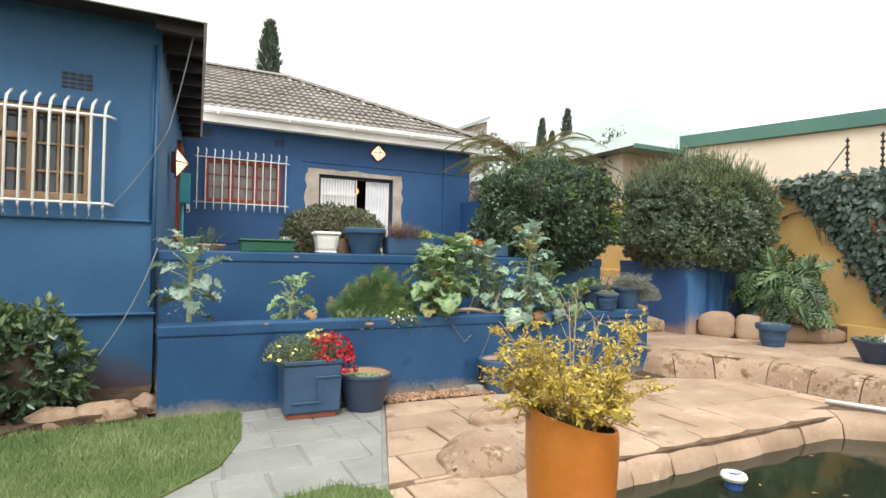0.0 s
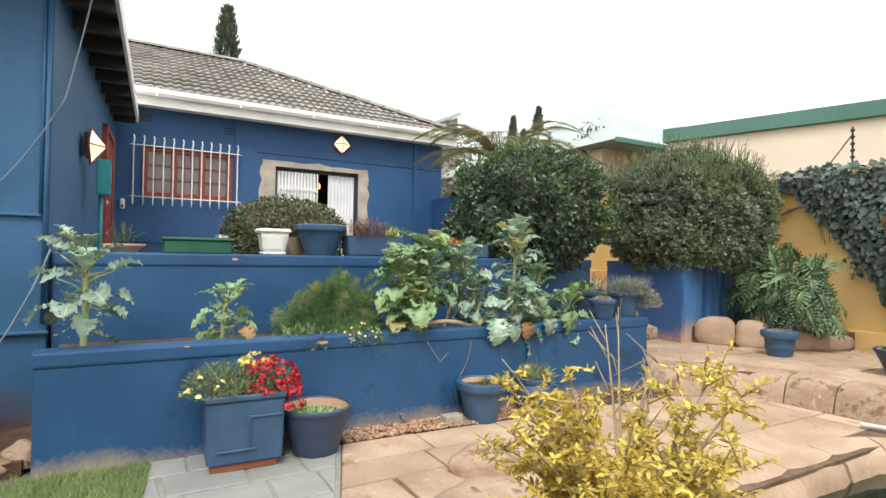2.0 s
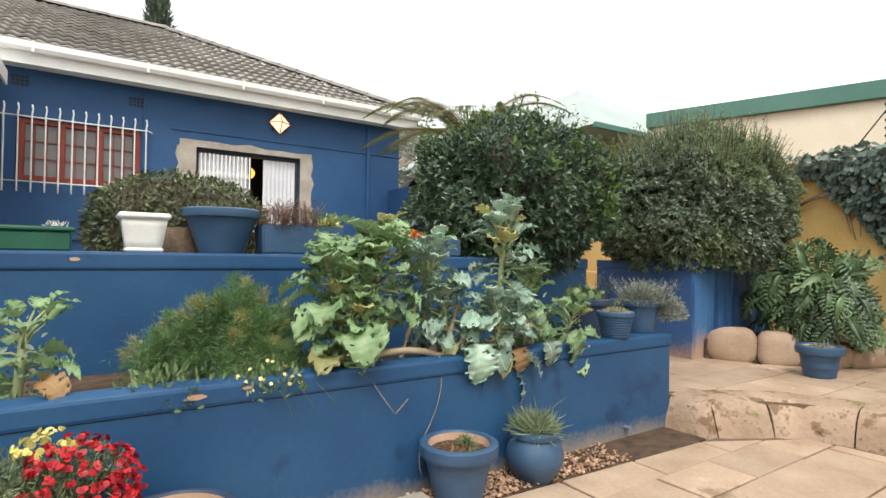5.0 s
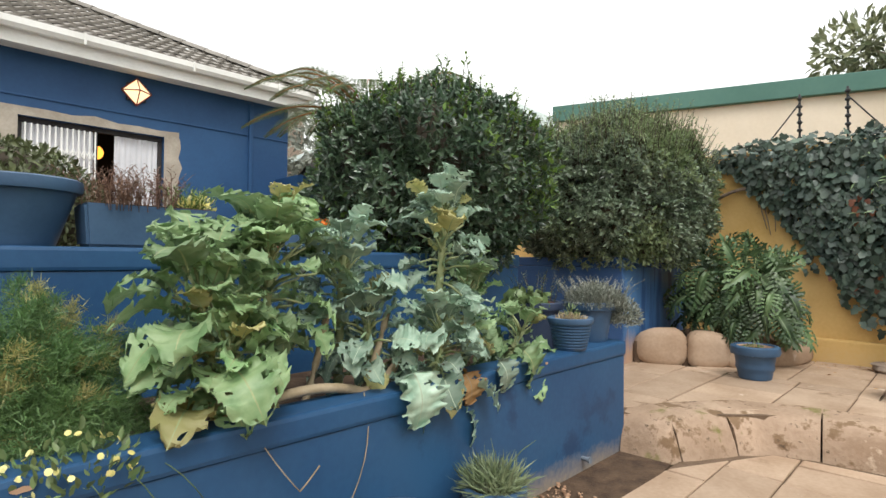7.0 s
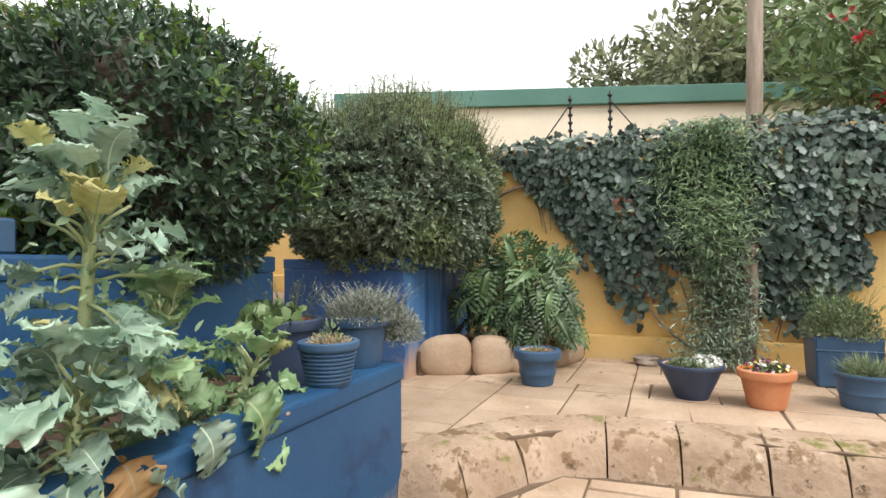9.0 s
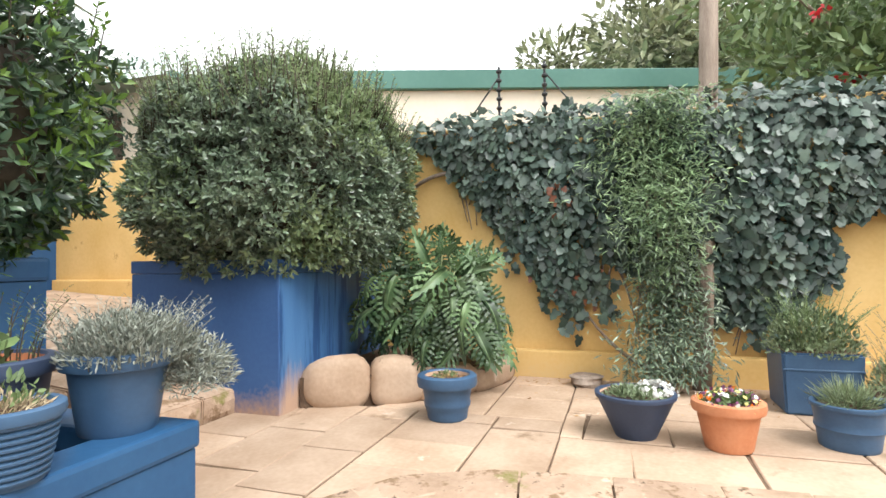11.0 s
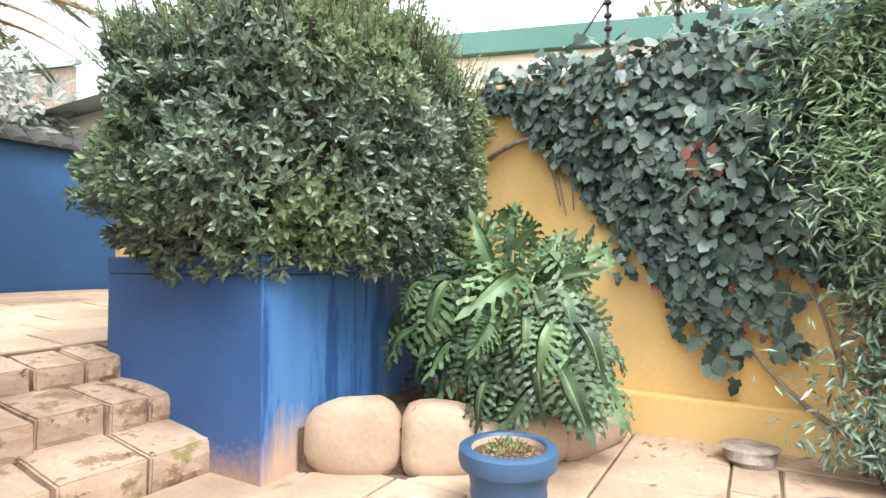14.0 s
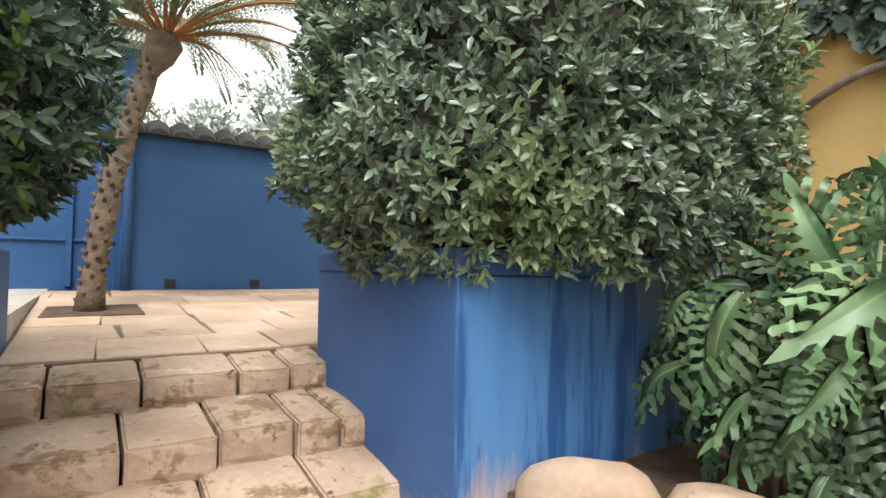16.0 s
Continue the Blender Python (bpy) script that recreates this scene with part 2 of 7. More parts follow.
L_FAR = leafmat("far_tree_leaf", (0.14, 0.16, 0.085), (0.27, 0.27, 0.15), 0.5, 0.25)
L_CYP = leafmat("cypress_leaf", (0.05, 0.075, 0.05), (0.09, 0.12, 0.08), 0.4)
F_RED = leafmat("red_petal", (0.42, 0.010, 0.018), (0.60, 0.03, 0.04), 0.45, 0.2)
F_YEL = leafmat("yellow_petal", (0.72, 0.62, 0.14), (0.82, 0.76, 0.34), 0.2, 0.2)
F_WHITE = leafmat("white_petal", (0.72, 0.72, 0.68), (0.85, 0.84, 0.82), 0.15, 0.2)
F_PURPLE = leafmat("purple_petal", (0.12, 0.02, 0.08), (0.30, 0.12, 0.22), 0.5, 0.2)
F_ORANGE = leafmat("orange_petal", (0.75, 0.16, 0.012), (0.85, 0.28, 0.03), 0.3, 0.2)


def plain(name, col, rough=0.5, metal=0.0, emit=0.0, transmission=0.0):
    m = bpy.data.materials.new(name)
    m.use_nodes = True
    b = m.node_tree.nodes["Principled BSDF"]
    b.inputs["Base Color"].default_value = (*col, 1)
    b.inputs["Roughness"].default_value, b.inputs["Metallic"].default_value = rough, metal
    b.inputs["Transmission Weight"].default_value = transmission
    if emit:
        b.inputs["Emission Color"].default_value, b.inputs["Emission Strength"].default_value = (*col, 1), emit
    return m


GLASS = plain("window_glass", (0.05, 0.055, 0.06), 0.05)
# near-black colour standing for the shade of unlit rooms
ROOM_SHADE = plain("unlit_room_shade", (0.03, 0.022, 0.018), 0.9)
LAMPGLASS = plain("lit_lamp_glass", (1.0, 0.72, 0.42), 0.4, emit=0.75)
BULB = plain("warm_room_lamp", (1.0, 0.42, 0.06), 0.4, emit=1.4)
STEEL = plain("galvanised_steel", (0.45, 0.46, 0.47), 0.4, 0.8)

WATER = bpy.data.materials.new("murky_pool_water")
WATER.use_nodes = True
_n, _l = WATER.node_tree.nodes, WATER.node_tree.links
_b = _n["Principled BSDF"]
_b.inputs["Base Color"].default_value = (0.018, 0.024, 0.013, 1)
_b.inputs["Roughness"].default_value = 0.06
_b.inputs["Specular IOR Level"].default_value = 0.35
_t = _n.new("ShaderNodeTexNoise")
_t.inputs["Scale"].default_value = 5
_p = _n.new("ShaderNodeBump")
_p.inputs["Strength"].default_value, _p.inputs["Distance"].default_value = 0.12, 0.01
_l.new(_t.outputs[0], _p.inputs["Height"])
_l.new(_p.outputs[0], _b.inputs["Normal"])


# ---- mesh helpers ----
def mesh_ob(name, verts, faces, material, parent=None, smooth=False):
    me = bpy.data.meshes.new(name)
    me.from_pydata([tuple(v) for v in verts], [], [tuple(f) for f in faces])
    me.materials.append(material)
    if smooth:
        me.polygons.foreach_set("use_smooth", [True] * len(me.polygons))
    me.update()
    ob = new(name, me)
    ob.parent = parent
    return ob


def bm_ob(name, bm, material, parent=None, smooth=False):
    bmesh.ops.recalc_face_normals(bm, faces=bm.faces)
    me = bpy.data.meshes.new(name)
    bm.to_mesh(me)
    bm.free()
    me.materials.append(material)
    if smooth:
        me.polygons.foreach_set("use_smooth", [True] * len(me.polygons))
    ob = new(name, me)
    ob.parent = parent
    return ob


def add_box(bm, lo, hi, m=None):
    r = bmesh.ops.create_cube(bm, size=1.0)
    c = [(a + b) / 2 for a, b in zip(lo, hi)]
    s = [b - a for a, b in zip(lo, hi)]
    for v in r["verts"]:
        v.co = Vector((v.co.x * s[0] + c[0], v.co.y * s[1] + c[1], v.co.z * s[2] + c[2]))
        if m:
            v.co = m @ v.co
    return r["verts"]


def box(name, lo, hi, material, bevel=0.01, parent=None, m=None):
    bm = bmesh.new()
    add_box(bm, lo, hi, m)
    if bevel:
        bmesh.ops.bevel(bm, geom=list(bm.edges), offset=bevel, segments=2, affect="EDGES", profile=0.6)
    return bm_ob(name, bm, material, parent)


def boxes(name, items, material, bevel=0.0, parent=None):
    if parent and len(items) > 1 and name not in ("wall", "front_wall", "basin"):
        for it in items:
            ob = boxes(name, [it], material, bevel, parent)
        return ob
    bm = bmesh.new()
    for it in items:
        add_box(bm, *it)
    if bevel:
        bmesh.ops.bevel(bm, geom=list(bm.edges), offset=bevel, segments=1, affect="EDGES")
    return bm_ob(name, bm, material, parent)


def lathe(name, profile, material, parent=None, n=36, at=(0, 0, 0), wob=0.0):
    verts, faces = [], []
    for i, (r, z) in enumerate(profile):
        for k in range(n):
            a = 2 * math.pi * k / n
            rr = r * (1 + wob * math.sin(2 * a + i))
            verts.append((at[0] + rr * math.cos(a), at[1] + rr * math.sin(a), at[2] + z))
    for i in range(len(profile) - 1):
        for k in range(n):
            faces.append((i * n + k, i * n + (k + 1) % n, (i + 1) * n + (k + 1) % n, (i + 1) * n + k))
    ob = mesh_ob(name, verts, faces, material, parent, True)
    me = ob.data
    me.set_sharp_from_angle(angle=radians(40))
    return ob


def tube_data(paths, n=7):
    """paths: list of (points, radii). Returns verts and faces of all the tubes."""
    verts, faces = [], []
    for pts, radii in paths:
        pts = [Vector(p) for p in pts]
        base = len(verts)
        for i, p in enumerate(pts):
            d = (pts[min(i + 1, len(pts) - 1)] - pts[max(i - 1, 0)]).normalized()
            a = d.orthogonal().normalized() if abs(d.z) > 0.9 else d.cross(Vector((0, 0, 1))).normalized()
            b = d.cross(a)
            r = radii[i] if isinstance(radii, (list, tuple)) else radii
            for k in range(n):
                t = 2 * math.pi * k / n
                verts.append(p + r * (math.cos(t) * a + math.sin(t) * b))
        for i in range(len(pts) - 1):
            for k in range(n):
                faces.append((base + i * n + k, base + i * n + (k + 1) % n, base + (i + 1) * n + (k + 1) % n, base + (i + 1) * n + k))
        faces.append(tuple(base + k for k in range(n))[::-1])
        faces.append(tuple(base + (len(pts) - 1) * n + k for k in range(n)))
    return verts, faces


def tubes(name, paths, material, parent=None, n=7, strand="strand"):
    """One tube for each path; a few stay parts of their own, crowds are joined."""
    if 1 < len(paths) <= 60:
        root = parent or new(name)
        for p in paths:
            ob = tubes(name if parent else strand, [p], material, root, n)
        return ob if parent else root
    v, f = tube_data(paths, n)
    return mesh_ob(name, v, f, material, parent, True)


def bez(p0, p1, p2, k=8):
    p0, p1, p2 = Vector(p0), Vector(p1), Vector(p2)
    return [(1 - t) ** 2 * p0 + 2 * t * (1 - t) * p1 + t * t * p2 for t in [i / (k - 1) for i in range(k)]]


def unit(a):
    return a / np.maximum(np.linalg.norm(a, axis=1, keepdims=True), 1e-9)


def leaves(name, template, P, D, N, S, material, parent=None, smooth=False):
    """One mesh of many leaves: template (verts along +x, up +z; faces), set at P, pointing along D, with the face towards N, S long."""
    tv, tf = np.array(template[0], float), template[1]
    P, D, N = np.asarray(P, float), unit(np.asarray(D, float)), np.asarray(N, float)
    Y = unit(np.cross(N, D))
    Z = np.cross(D, Y)
    S = np.broadcast_to(np.asarray(S, float).reshape(-1, 1, 1), (len(P), 1, 1))
    V = P[:, None, :] + S * (tv[None, :, 0:1] * D[:, None, :] + tv[None, :, 1:2] * Y[:, None, :] + tv[None, :, 2:3] * Z[:, None, :])
    k = len(tv)
    flat = V.reshape(-1, 3)
    sizes = [len(f) for f in tf]
    idx = np.concatenate([np.array(f) for f in tf])
    loops = (np.arange(len(P))[:, None] * k + idx[None, :]).reshape(-1)
    tot = np.tile(np.array(sizes), len(P))
    me = bpy.data.meshes.new(name)
    me.vertices.add(len(flat))
    me.vertices.foreach_set("co", flat.reshape(-1).astype(np.float32))
    me.loops.add(len(loops))
    me.loops.foreach_set("vertex_index", loops.astype(np.int32))
    me.polygons.add(len(tot))
    starts = np.concatenate([[0], np.cumsum(tot)[:-1]])
    me.polygons.foreach_set("loop_start", starts.astype(np.int32))
    if smooth:
        me.polygons.foreach_set("use_smooth", np.ones(len(tot), bool))
    me.update(calc_edges=True)
    me.validate()
    me.materials.append(material)
    ob = new(name, me)
    ob.parent = parent
    return ob


# leaf templates: one unit long
OVAL = ([(0, 0, 0), (0.3, 0.19, 0.05), (0.65, 0.17, 0.05), (1, 0, -0.04), (0.65, -0.17, 0.05), (0.3, -0.19, 0.05)], [(0, 3, 2, 1), (0, 5, 4, 3)])
NARROW = ([(0, 0, 0), (0.5, 0.10, 0.04), (1, 0, -0.06), (0.5, -0.10, 0.04)], [(0, 2, 1), (0, 3, 2)])
BLADE = ([(0, 0.035, 0), (0, -0.035, 0), (0.55, 0.028, 0.08), (0.55, -0.028, 0.08), (1, 0, 0.3)], [(0, 1, 3, 2), (2, 3, 4)])
IVY = ([(0.02, 0, 0.03), (-0.12, 0.26, 0), (0.16, 0.5, -0.03), (0.36, 0.30, 0.02), (0.62, 0.36, 0), (1.0, 0, -0.05),
        (0.62, -0.36, 0), (0.36, -0.30, 0.02), (0.16, -0.5, -0.03), (-0.12, -0.26, 0)],
       [(0, 2, 1), (0, 3, 2), (0, 4, 3), (0, 5, 4), (0, 6, 5), (0, 7, 6), (0, 8, 7), (0, 9, 8)])
PETAL = ([(0, 0, 0.1), (0.45, 0, 0.02), (0.31, 0.34, 0.06), (-0.1, 0.45, 0.02), (-0.42, 0.17, 0.06), (-0.42, -0.2, 0.02), (-0.1, -0.45, 0.06), (0.31, -0.34, 0.02)],
         [(0, 1, 2), (0, 2, 3), (0, 3, 4), (0, 4, 5), (0, 5, 6), (0, 6, 7), (0, 7, 1)])


def leaf_mesh(name, verts, faces, rib, material, rib_material):
    me = bpy.data.meshes.new(name)
    me.from_pydata(verts, [], faces)
    me.materials.append(material)
    me.materials.append(rib_material)
    me.polygons.foreach_set("material_index", rib)
    me.polygons.foreach_set("use_smooth", [True] * len(faces))
    me.update()
    return me


def kale_template(seed, lobes=6, width=0.42, ruffle=0.07, droop=0.42, eaten=0.05):
    """A broad round-tipped leaf with a frilled edge, a pale rib and eaten holes, one unit long."""
    r = random.Random(seed)
    rows, us = 31, (-1, -0.86, -0.68, -0.48, -0.26, -0.03, 0.03, 0.26, 0.48, 0.68, 0.86, 1)
    cols = len(us)
    v, f, rib = [], [], []
    holes = [(r.uniform(0.3, 0.95), r.choice((-1, 1)) * r.uniform(0.3, 1.0), r.uniform(0.03, 0.09)) for _ in range(int(eaten * 120))]
    for i in range(rows):
        t = i / (rows - 1)
        s = min(1, max(0.0, (t - 0.10) / 0.90))
        w0 = width * max(0.0, 1 - abs(2 * s ** 0.85 - 1) ** 2.6) ** 0.55 + 0.012
        if t < 0.12:
            w0 = 0.02 + (0.05 if i == 2 else 0)
        cut = [1 + 0.06 * math.sin(t * lobes * 2 * math.pi + seed + q * 1.7) + r.uniform(-0.035, 0.035) for q in (0, 1)]
        for u in us:
            a = abs(u)
            yy = w0 * u * (1 + (cut[u > 0] - 1) * a ** 1.5) if a > 0.1 else u * 0.62 * (1 - 0.75 * t)
            z = 0.10 * a * a + ruffle * a ** 2.2 * math.sin(t * 23 + 1.3 * u + seed * 2.1) + 0.9 * ruffle * a ** 3 * math.sin(t * 47 + seed + 5 * u)
            z += 0.20 * math.sin(t * 2.6) - droop * t * t + r.uniform(-0.014, 0.014) * a + 0.012 * math.sin(40 * (t - 0.25 * a)) * (a > 0.1)
            v.append((t * (1 - 0.10 * t) + 0.02 * a * r.uniform(-1, 1) + 0.05 * a * (0.4 - t), yy, z))
    for i in range(rows - 1):
        for j in range(cols - 1):
            t, u = (i + 0.5) / (rows - 1), (us[j] + us[j + 1]) / 2
            if j != 5 and any((t - ht) ** 2 + (0.4 * (u - hu)) ** 2 < hr * hr * 0.4 for ht, hu, hr in holes):
                continue
            a = i * cols + j
            f.append((a, a + 1, a + cols + 1, a + cols))
            rib.append(1 if j == 5 else 0)
    return v, f, rib


def phil_template(seed, fingers=8):
    """A deeply cut leaf: a broad blade along the pale midrib and wide wavy blunt lobes each side."""
    r = random.Random(seed)
    v, f, rib = [], [], []
    n = fingers
    curve = lambda t: 0.12 * math.sin(2.6 * t) - 0.34 * t * t
    core = lambda t: 0.080 * math.sin(math.pi * (0.16 + 0.74 * t)) + 0.012
    for i in range(n + 1):
        t = i / n
        v += [(t * 0.86, -0.009, curve(t)), (t * 0.86, 0.009, curve(t)), (t * 0.86, -core(t), curve(t) + 0.03), (t * 0.86, core(t), curve(t) + 0.03)]
    for i in range(n):
        a, b = 4 * i, 4 * i + 4
        f += [(a, b, b + 1, a + 1), (a + 2, b + 2, b, a), (a + 1, b + 1, b + 3, a + 3)]
        rib += [1, 0, 0]
    for side in (1, -1):
        for i in range(n):
            t = (i + 0.5) / n
            ln = (0.34 * (math.sin(math.pi * (0.28 + 0.60 * t)) ** 0.9) + 0.03) * r.uniform(0.75, 1.15)
            ang = radians(112 - 78 * t + r.uniform(-6, 6))
            d = Vector((math.cos(ang), side * math.sin(ang), 0))
            q = Vector((math.sin(ang), -side * math.cos(ang), 0))
            c = Vector((t * 0.86, side * core(t), curve(t) + 0.03))
            b = len(v)
            wv, sag = r.uniform(0, 6), r.uniform(0.08, 0.26)
            for k, (s, w) in enumerate(((0.22, 0.028), (0.40, 0.034), (0.56, 0.047), (0.70, 0.032), (0.85, 0.042), (1.0, 0.010))):
                m = c + d * ln * s + Vector((0.03 * s, 0, 0.06 * s - sag * s * s + 0.030 * math.sin(wv + 2.2 * k)))
                wob = 0.022 * math.sin(wv * 2 + 2.6 * k)
                v += [tuple(m + q * w * r.uniform(0.8, 1.15) + Vector((0, 0, 0.012 + wob))), tuple(m - q * w * r.uniform(0.75, 1.2) + Vector((0, 0, 0.008 - wob)))]
            o = 3 if side > 0 else 2
            lo, hi = 4 * i + o, 4 * i + 4 + o
            f.append((lo, hi, b, b + 1))
            f += [(b + 2 * k + 1, b + 2 * k, b + 2 * k + 2, b + 2 * k + 3) for k in range(5)]
            rib += [0] * 6
    b, z1 = len(v), curve(1)
    v += [(0.95, -0.06, z1 - 0.01), (0.95, 0.06, z1 - 0.01), (1.06, 0.035, z1 - 0.06), (1.06, -0.03, z1 - 0.06), (1.14, 0, z1 - 0.12)]
    f += [(4 * n + 2, b, b + 1, 4 * n + 3), (b, b + 3, b + 2, b + 1), (b + 3, b + 4, b + 2)]
    rib += [0, 0, 0]
    return v, f, rib


KALES = [kale_template(s, 4 + s % 3, 0.33 + 0.05 * (s % 3), 0.050 + 0.02 * (s % 2), 0.22 + 0.11 * (s % 4), (0.03, 0.07, 0.11)[s % 3]) for s in range(6)]
KALE_G = [leaf_mesh("leaf", *k, L_KALE, STALK) for k in KALES]
KALE_B = [leaf_mesh("leaf", *k, L_KALEB, PALEVEIN) for k in KALES]
KALE_Y = [leaf_mesh("leaf", *k, L_KALEY, STALK) for k in KALES]
KALE_D = [leaf_mesh("leaf", *k, L_DEAD, DRYSTALK) for k in KALES]
PHILS = [leaf_mesh("leaf", *phil_template(s, 7 + s % 3), L_PHIL, PHILRIB) for s in range(4)]


def one_leaf(me, at, d, n, size, parent=None, name="leaf"):
    """A single large leaf from its foot at, pointing along d, its face towards n."""
    x = Vector(d).normalized()
    y = Vector(n).cross(x).normalized()
    z = x.cross(y)
    ob = new(name, me)
    ob.parent = parent
    ob.matrix_local = Matrix.Translation(at) @ Matrix((x, y, z)).transposed().to_4x4() @ Matrix.Scale(size, 4)
    return ob


def shell_points(rng, n, centre, semi, power=2.6, zmin=-1.0, depth=0.22, lump=0.08):
    """Points in the outer shell of a lumpy superellipsoid, with the outward direction."""
    d = unit(rng.normal(size=(n * 2, 3)))
    d = d[d[:, 2] > zmin][:n]
    r = (np.abs(d) ** power).sum(1) ** (-1 / power)
    lumps = np.array([noise.noise(Vector(p) * 2.3) + 0.5 * noise.noise(Vector(p) * 6.0) for p in d])
    r = r * (1 + lump * lumps) * (1 - depth * rng.random(len(d)) ** 1.8)
    P = np.array(centre) + d * r[:, None] * np.array(semi)
    return P, unit(d / np.array(semi))


def bush(name, label, category, centre, semi, count, size, material, seed=1, power=2.6, zmin=-0.9, core=0.80, template=OVAL,
         depth=0.22, lump=0.08, bright=None, sprigs=0, whorl=1, sprig_h=0.30):
    root = new(name)
    root.location = (0, 0, 0)
    tagged(root, label, category)
    rng = np.random.default_rng(seed)
    P, O = shell_points(rng, count, centre, semi, power, zmin, depth, lump)
    D = unit(O * 0.6 + rng.normal(size=O.shape) * 0.75)
    N = unit(O + rng.normal(size=O.shape) * 0.6 + np.array([0, 0, 0.4]))
    if whorl > 1:
        # rosettes of leaves round each shoot tip
        m = len(P) // whorl
        ax = unit(O[:m] + rng.normal(size=(m, 3)) * 0.45 + np.array([0, 0, 0.25]))
        s1 = unit(np.cross(ax, rng.normal(size=(m, 3))))
        s2 = np.cross(ax, s1)
        P, ax, s1, s2 = (np.repeat(q, whorl, 0) for q in (P[:m], ax, s1, s2))
        k = np.tile(np.arange(whorl), m)
        th = (k * 2.399 + rng.normal(size=len(k)) * 0.25)[:, None]
        open_ = (0.35 + 0.75 * k / whorl + rng.normal(size=len(k)) * 0.12)[:, None]
        ring = np.cos(th) * s1 + np.sin(th) * s2
        D = unit(ring * open_ + ax * (1.0 - 0.75 * open_))
        N = unit(ax * 0.9 - ring * (1.0 - open_) * 0.6 + rng.normal(size=P.shape) * 0.2)
        P = P - ax * (k * size * 0.10)[:, None]
    S = size * rng.uniform(0.65, 1.3, len(P))
    pick = np.zeros(len(P), bool)
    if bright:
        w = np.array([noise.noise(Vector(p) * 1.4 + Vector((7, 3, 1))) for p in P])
        # young growth; the height term also puts sky brightness at the top into colour
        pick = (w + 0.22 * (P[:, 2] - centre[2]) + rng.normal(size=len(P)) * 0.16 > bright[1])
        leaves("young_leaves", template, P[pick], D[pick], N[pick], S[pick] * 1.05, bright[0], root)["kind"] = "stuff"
    leaves("foliage", template, P[~pick], D[~pick], N[~pick], S[~pick], material, root)["kind"] = "stuff"
    if sprigs:
        Q, OQ = shell_points(rng, sprigs * 4, centre, semi, power, 0.35, 0.02, lump)
        Q, OQ = Q[:sprigs], OQ[:sprigs]
        paths, lp, ld, ln = [], [], [], []
        for q, o in zip(Q, OQ):
            h = rng.uniform(0.07, sprig_h) * rng.uniform(0.5, 1.0)
            d = Vector(o) * 0.5 + Vector((rng.normal() * 0.25, rng.normal() * 0.25, 0.9))
            e = Vector(q) + d.normalized() * h
            paths.append(([Vector(q) - d * 0.1, e], [0.005, 0.002]))
            for k in range(14):
                t = k / 13
                lp.append(Vector(q).lerp(e, t))
                a = rng.uniform(0, 6.28)
                ld.append((math.cos(a), math.sin(a), 0.5))
                ln.append((rng.normal() * 0.3, rng.normal() * 0.3, 1))
        tubes("sprig_stems", paths, TWIG_AND_CORE, root, 4)["kind"] = "stuff"
        leaves("sprig_leaves", template, lp, ld, ln, size * rng.uniform(0.45, 0.85, len(lp)), bright[0] if bright else material, root)["kind"] = "stuff"
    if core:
        # solid dark core, added to block light and give the shade between leaves
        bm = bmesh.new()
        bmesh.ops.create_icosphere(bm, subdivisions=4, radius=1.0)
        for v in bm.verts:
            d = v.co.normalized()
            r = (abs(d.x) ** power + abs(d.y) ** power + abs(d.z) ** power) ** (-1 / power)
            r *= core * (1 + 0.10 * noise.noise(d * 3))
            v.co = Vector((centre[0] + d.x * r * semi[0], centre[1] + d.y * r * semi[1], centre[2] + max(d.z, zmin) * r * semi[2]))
        bm_ob("inner_twigs", bm, TWIG_AND_CORE, root)
    return root


def structure(ob, label="", category=""):
    return tagged(ob, label, category, kind="structure")


def prism(name, poly, z0, z1, material, parent=None, slope=None):
    """An upright prism on a polygon; slope(x, y) gives the top where it is not level."""
    n = len(poly)
    top = [(x, y, slope(x, y) if slope else z1) for x, y in poly]
    verts = [(x, y, z0) for x, y in poly] + top
    faces = [tuple(range(n))[::-1], tuple(range(n, 2 * n))] + [(i, (i + 1) % n, n + (i + 1) % n, n + i) for i in range(n)]
    return mesh_ob(name, verts, faces, material, parent)


# ---- ground and floors ----
def rect_sheet(name, rects, z, material):
    v, f = [], []
    for x0, y0, x1, y1 in rects:
        b = len(v)
        v += [(x0, y0, z), (x1, y0, z), (x1, y1, z), (x0, y1, z)]
        f.append((b, b + 1, b + 2, b + 3))
    return mesh_ob(name, v, f, material)


PX0, PX1, PY0, PY1 = 1.98, 5.92, -3.0, 2.84
structure(rect_sheet("ground", [(-600, -600, PX0, 600), (PX1, -600, 600, 600), (PX0, -600, PX1, PY0), (PX0, PY1, PX1, 600)], -0.045, GROUND),
          "brown earth ground under the garden", "ground")
pool = structure(new("pool"), "murky green garden pool with sandstone rim", "pool")
boxes("basin", [((PX0 - 0.1, PY0 - 0.1, -1.3), (PX1 + 0.1, PY1 + 0.1, -1.2)), ((PX0 - 0.1, PY0, -1.3), (PX0, PY1, -0.05)),
                ((PX1, PY0, -1.3), (PX1 + 0.1, PY1, -0.05)), ((PX0, PY1, -1.3), (PX1, PY1 + 0.1, -0.05)), ((PX0, PY0 - 0.1, -1.3), (PX1, PY0, -0.05))],
      SLATE, parent=pool)
mesh_ob("water", [(PX0, PY0, -0.17), (PX1, PY0, -0.17), (PX1, PY1, -0.17), (PX0, PY1, -0.17)], [(0, 1, 2, 3)], WATER, pool)

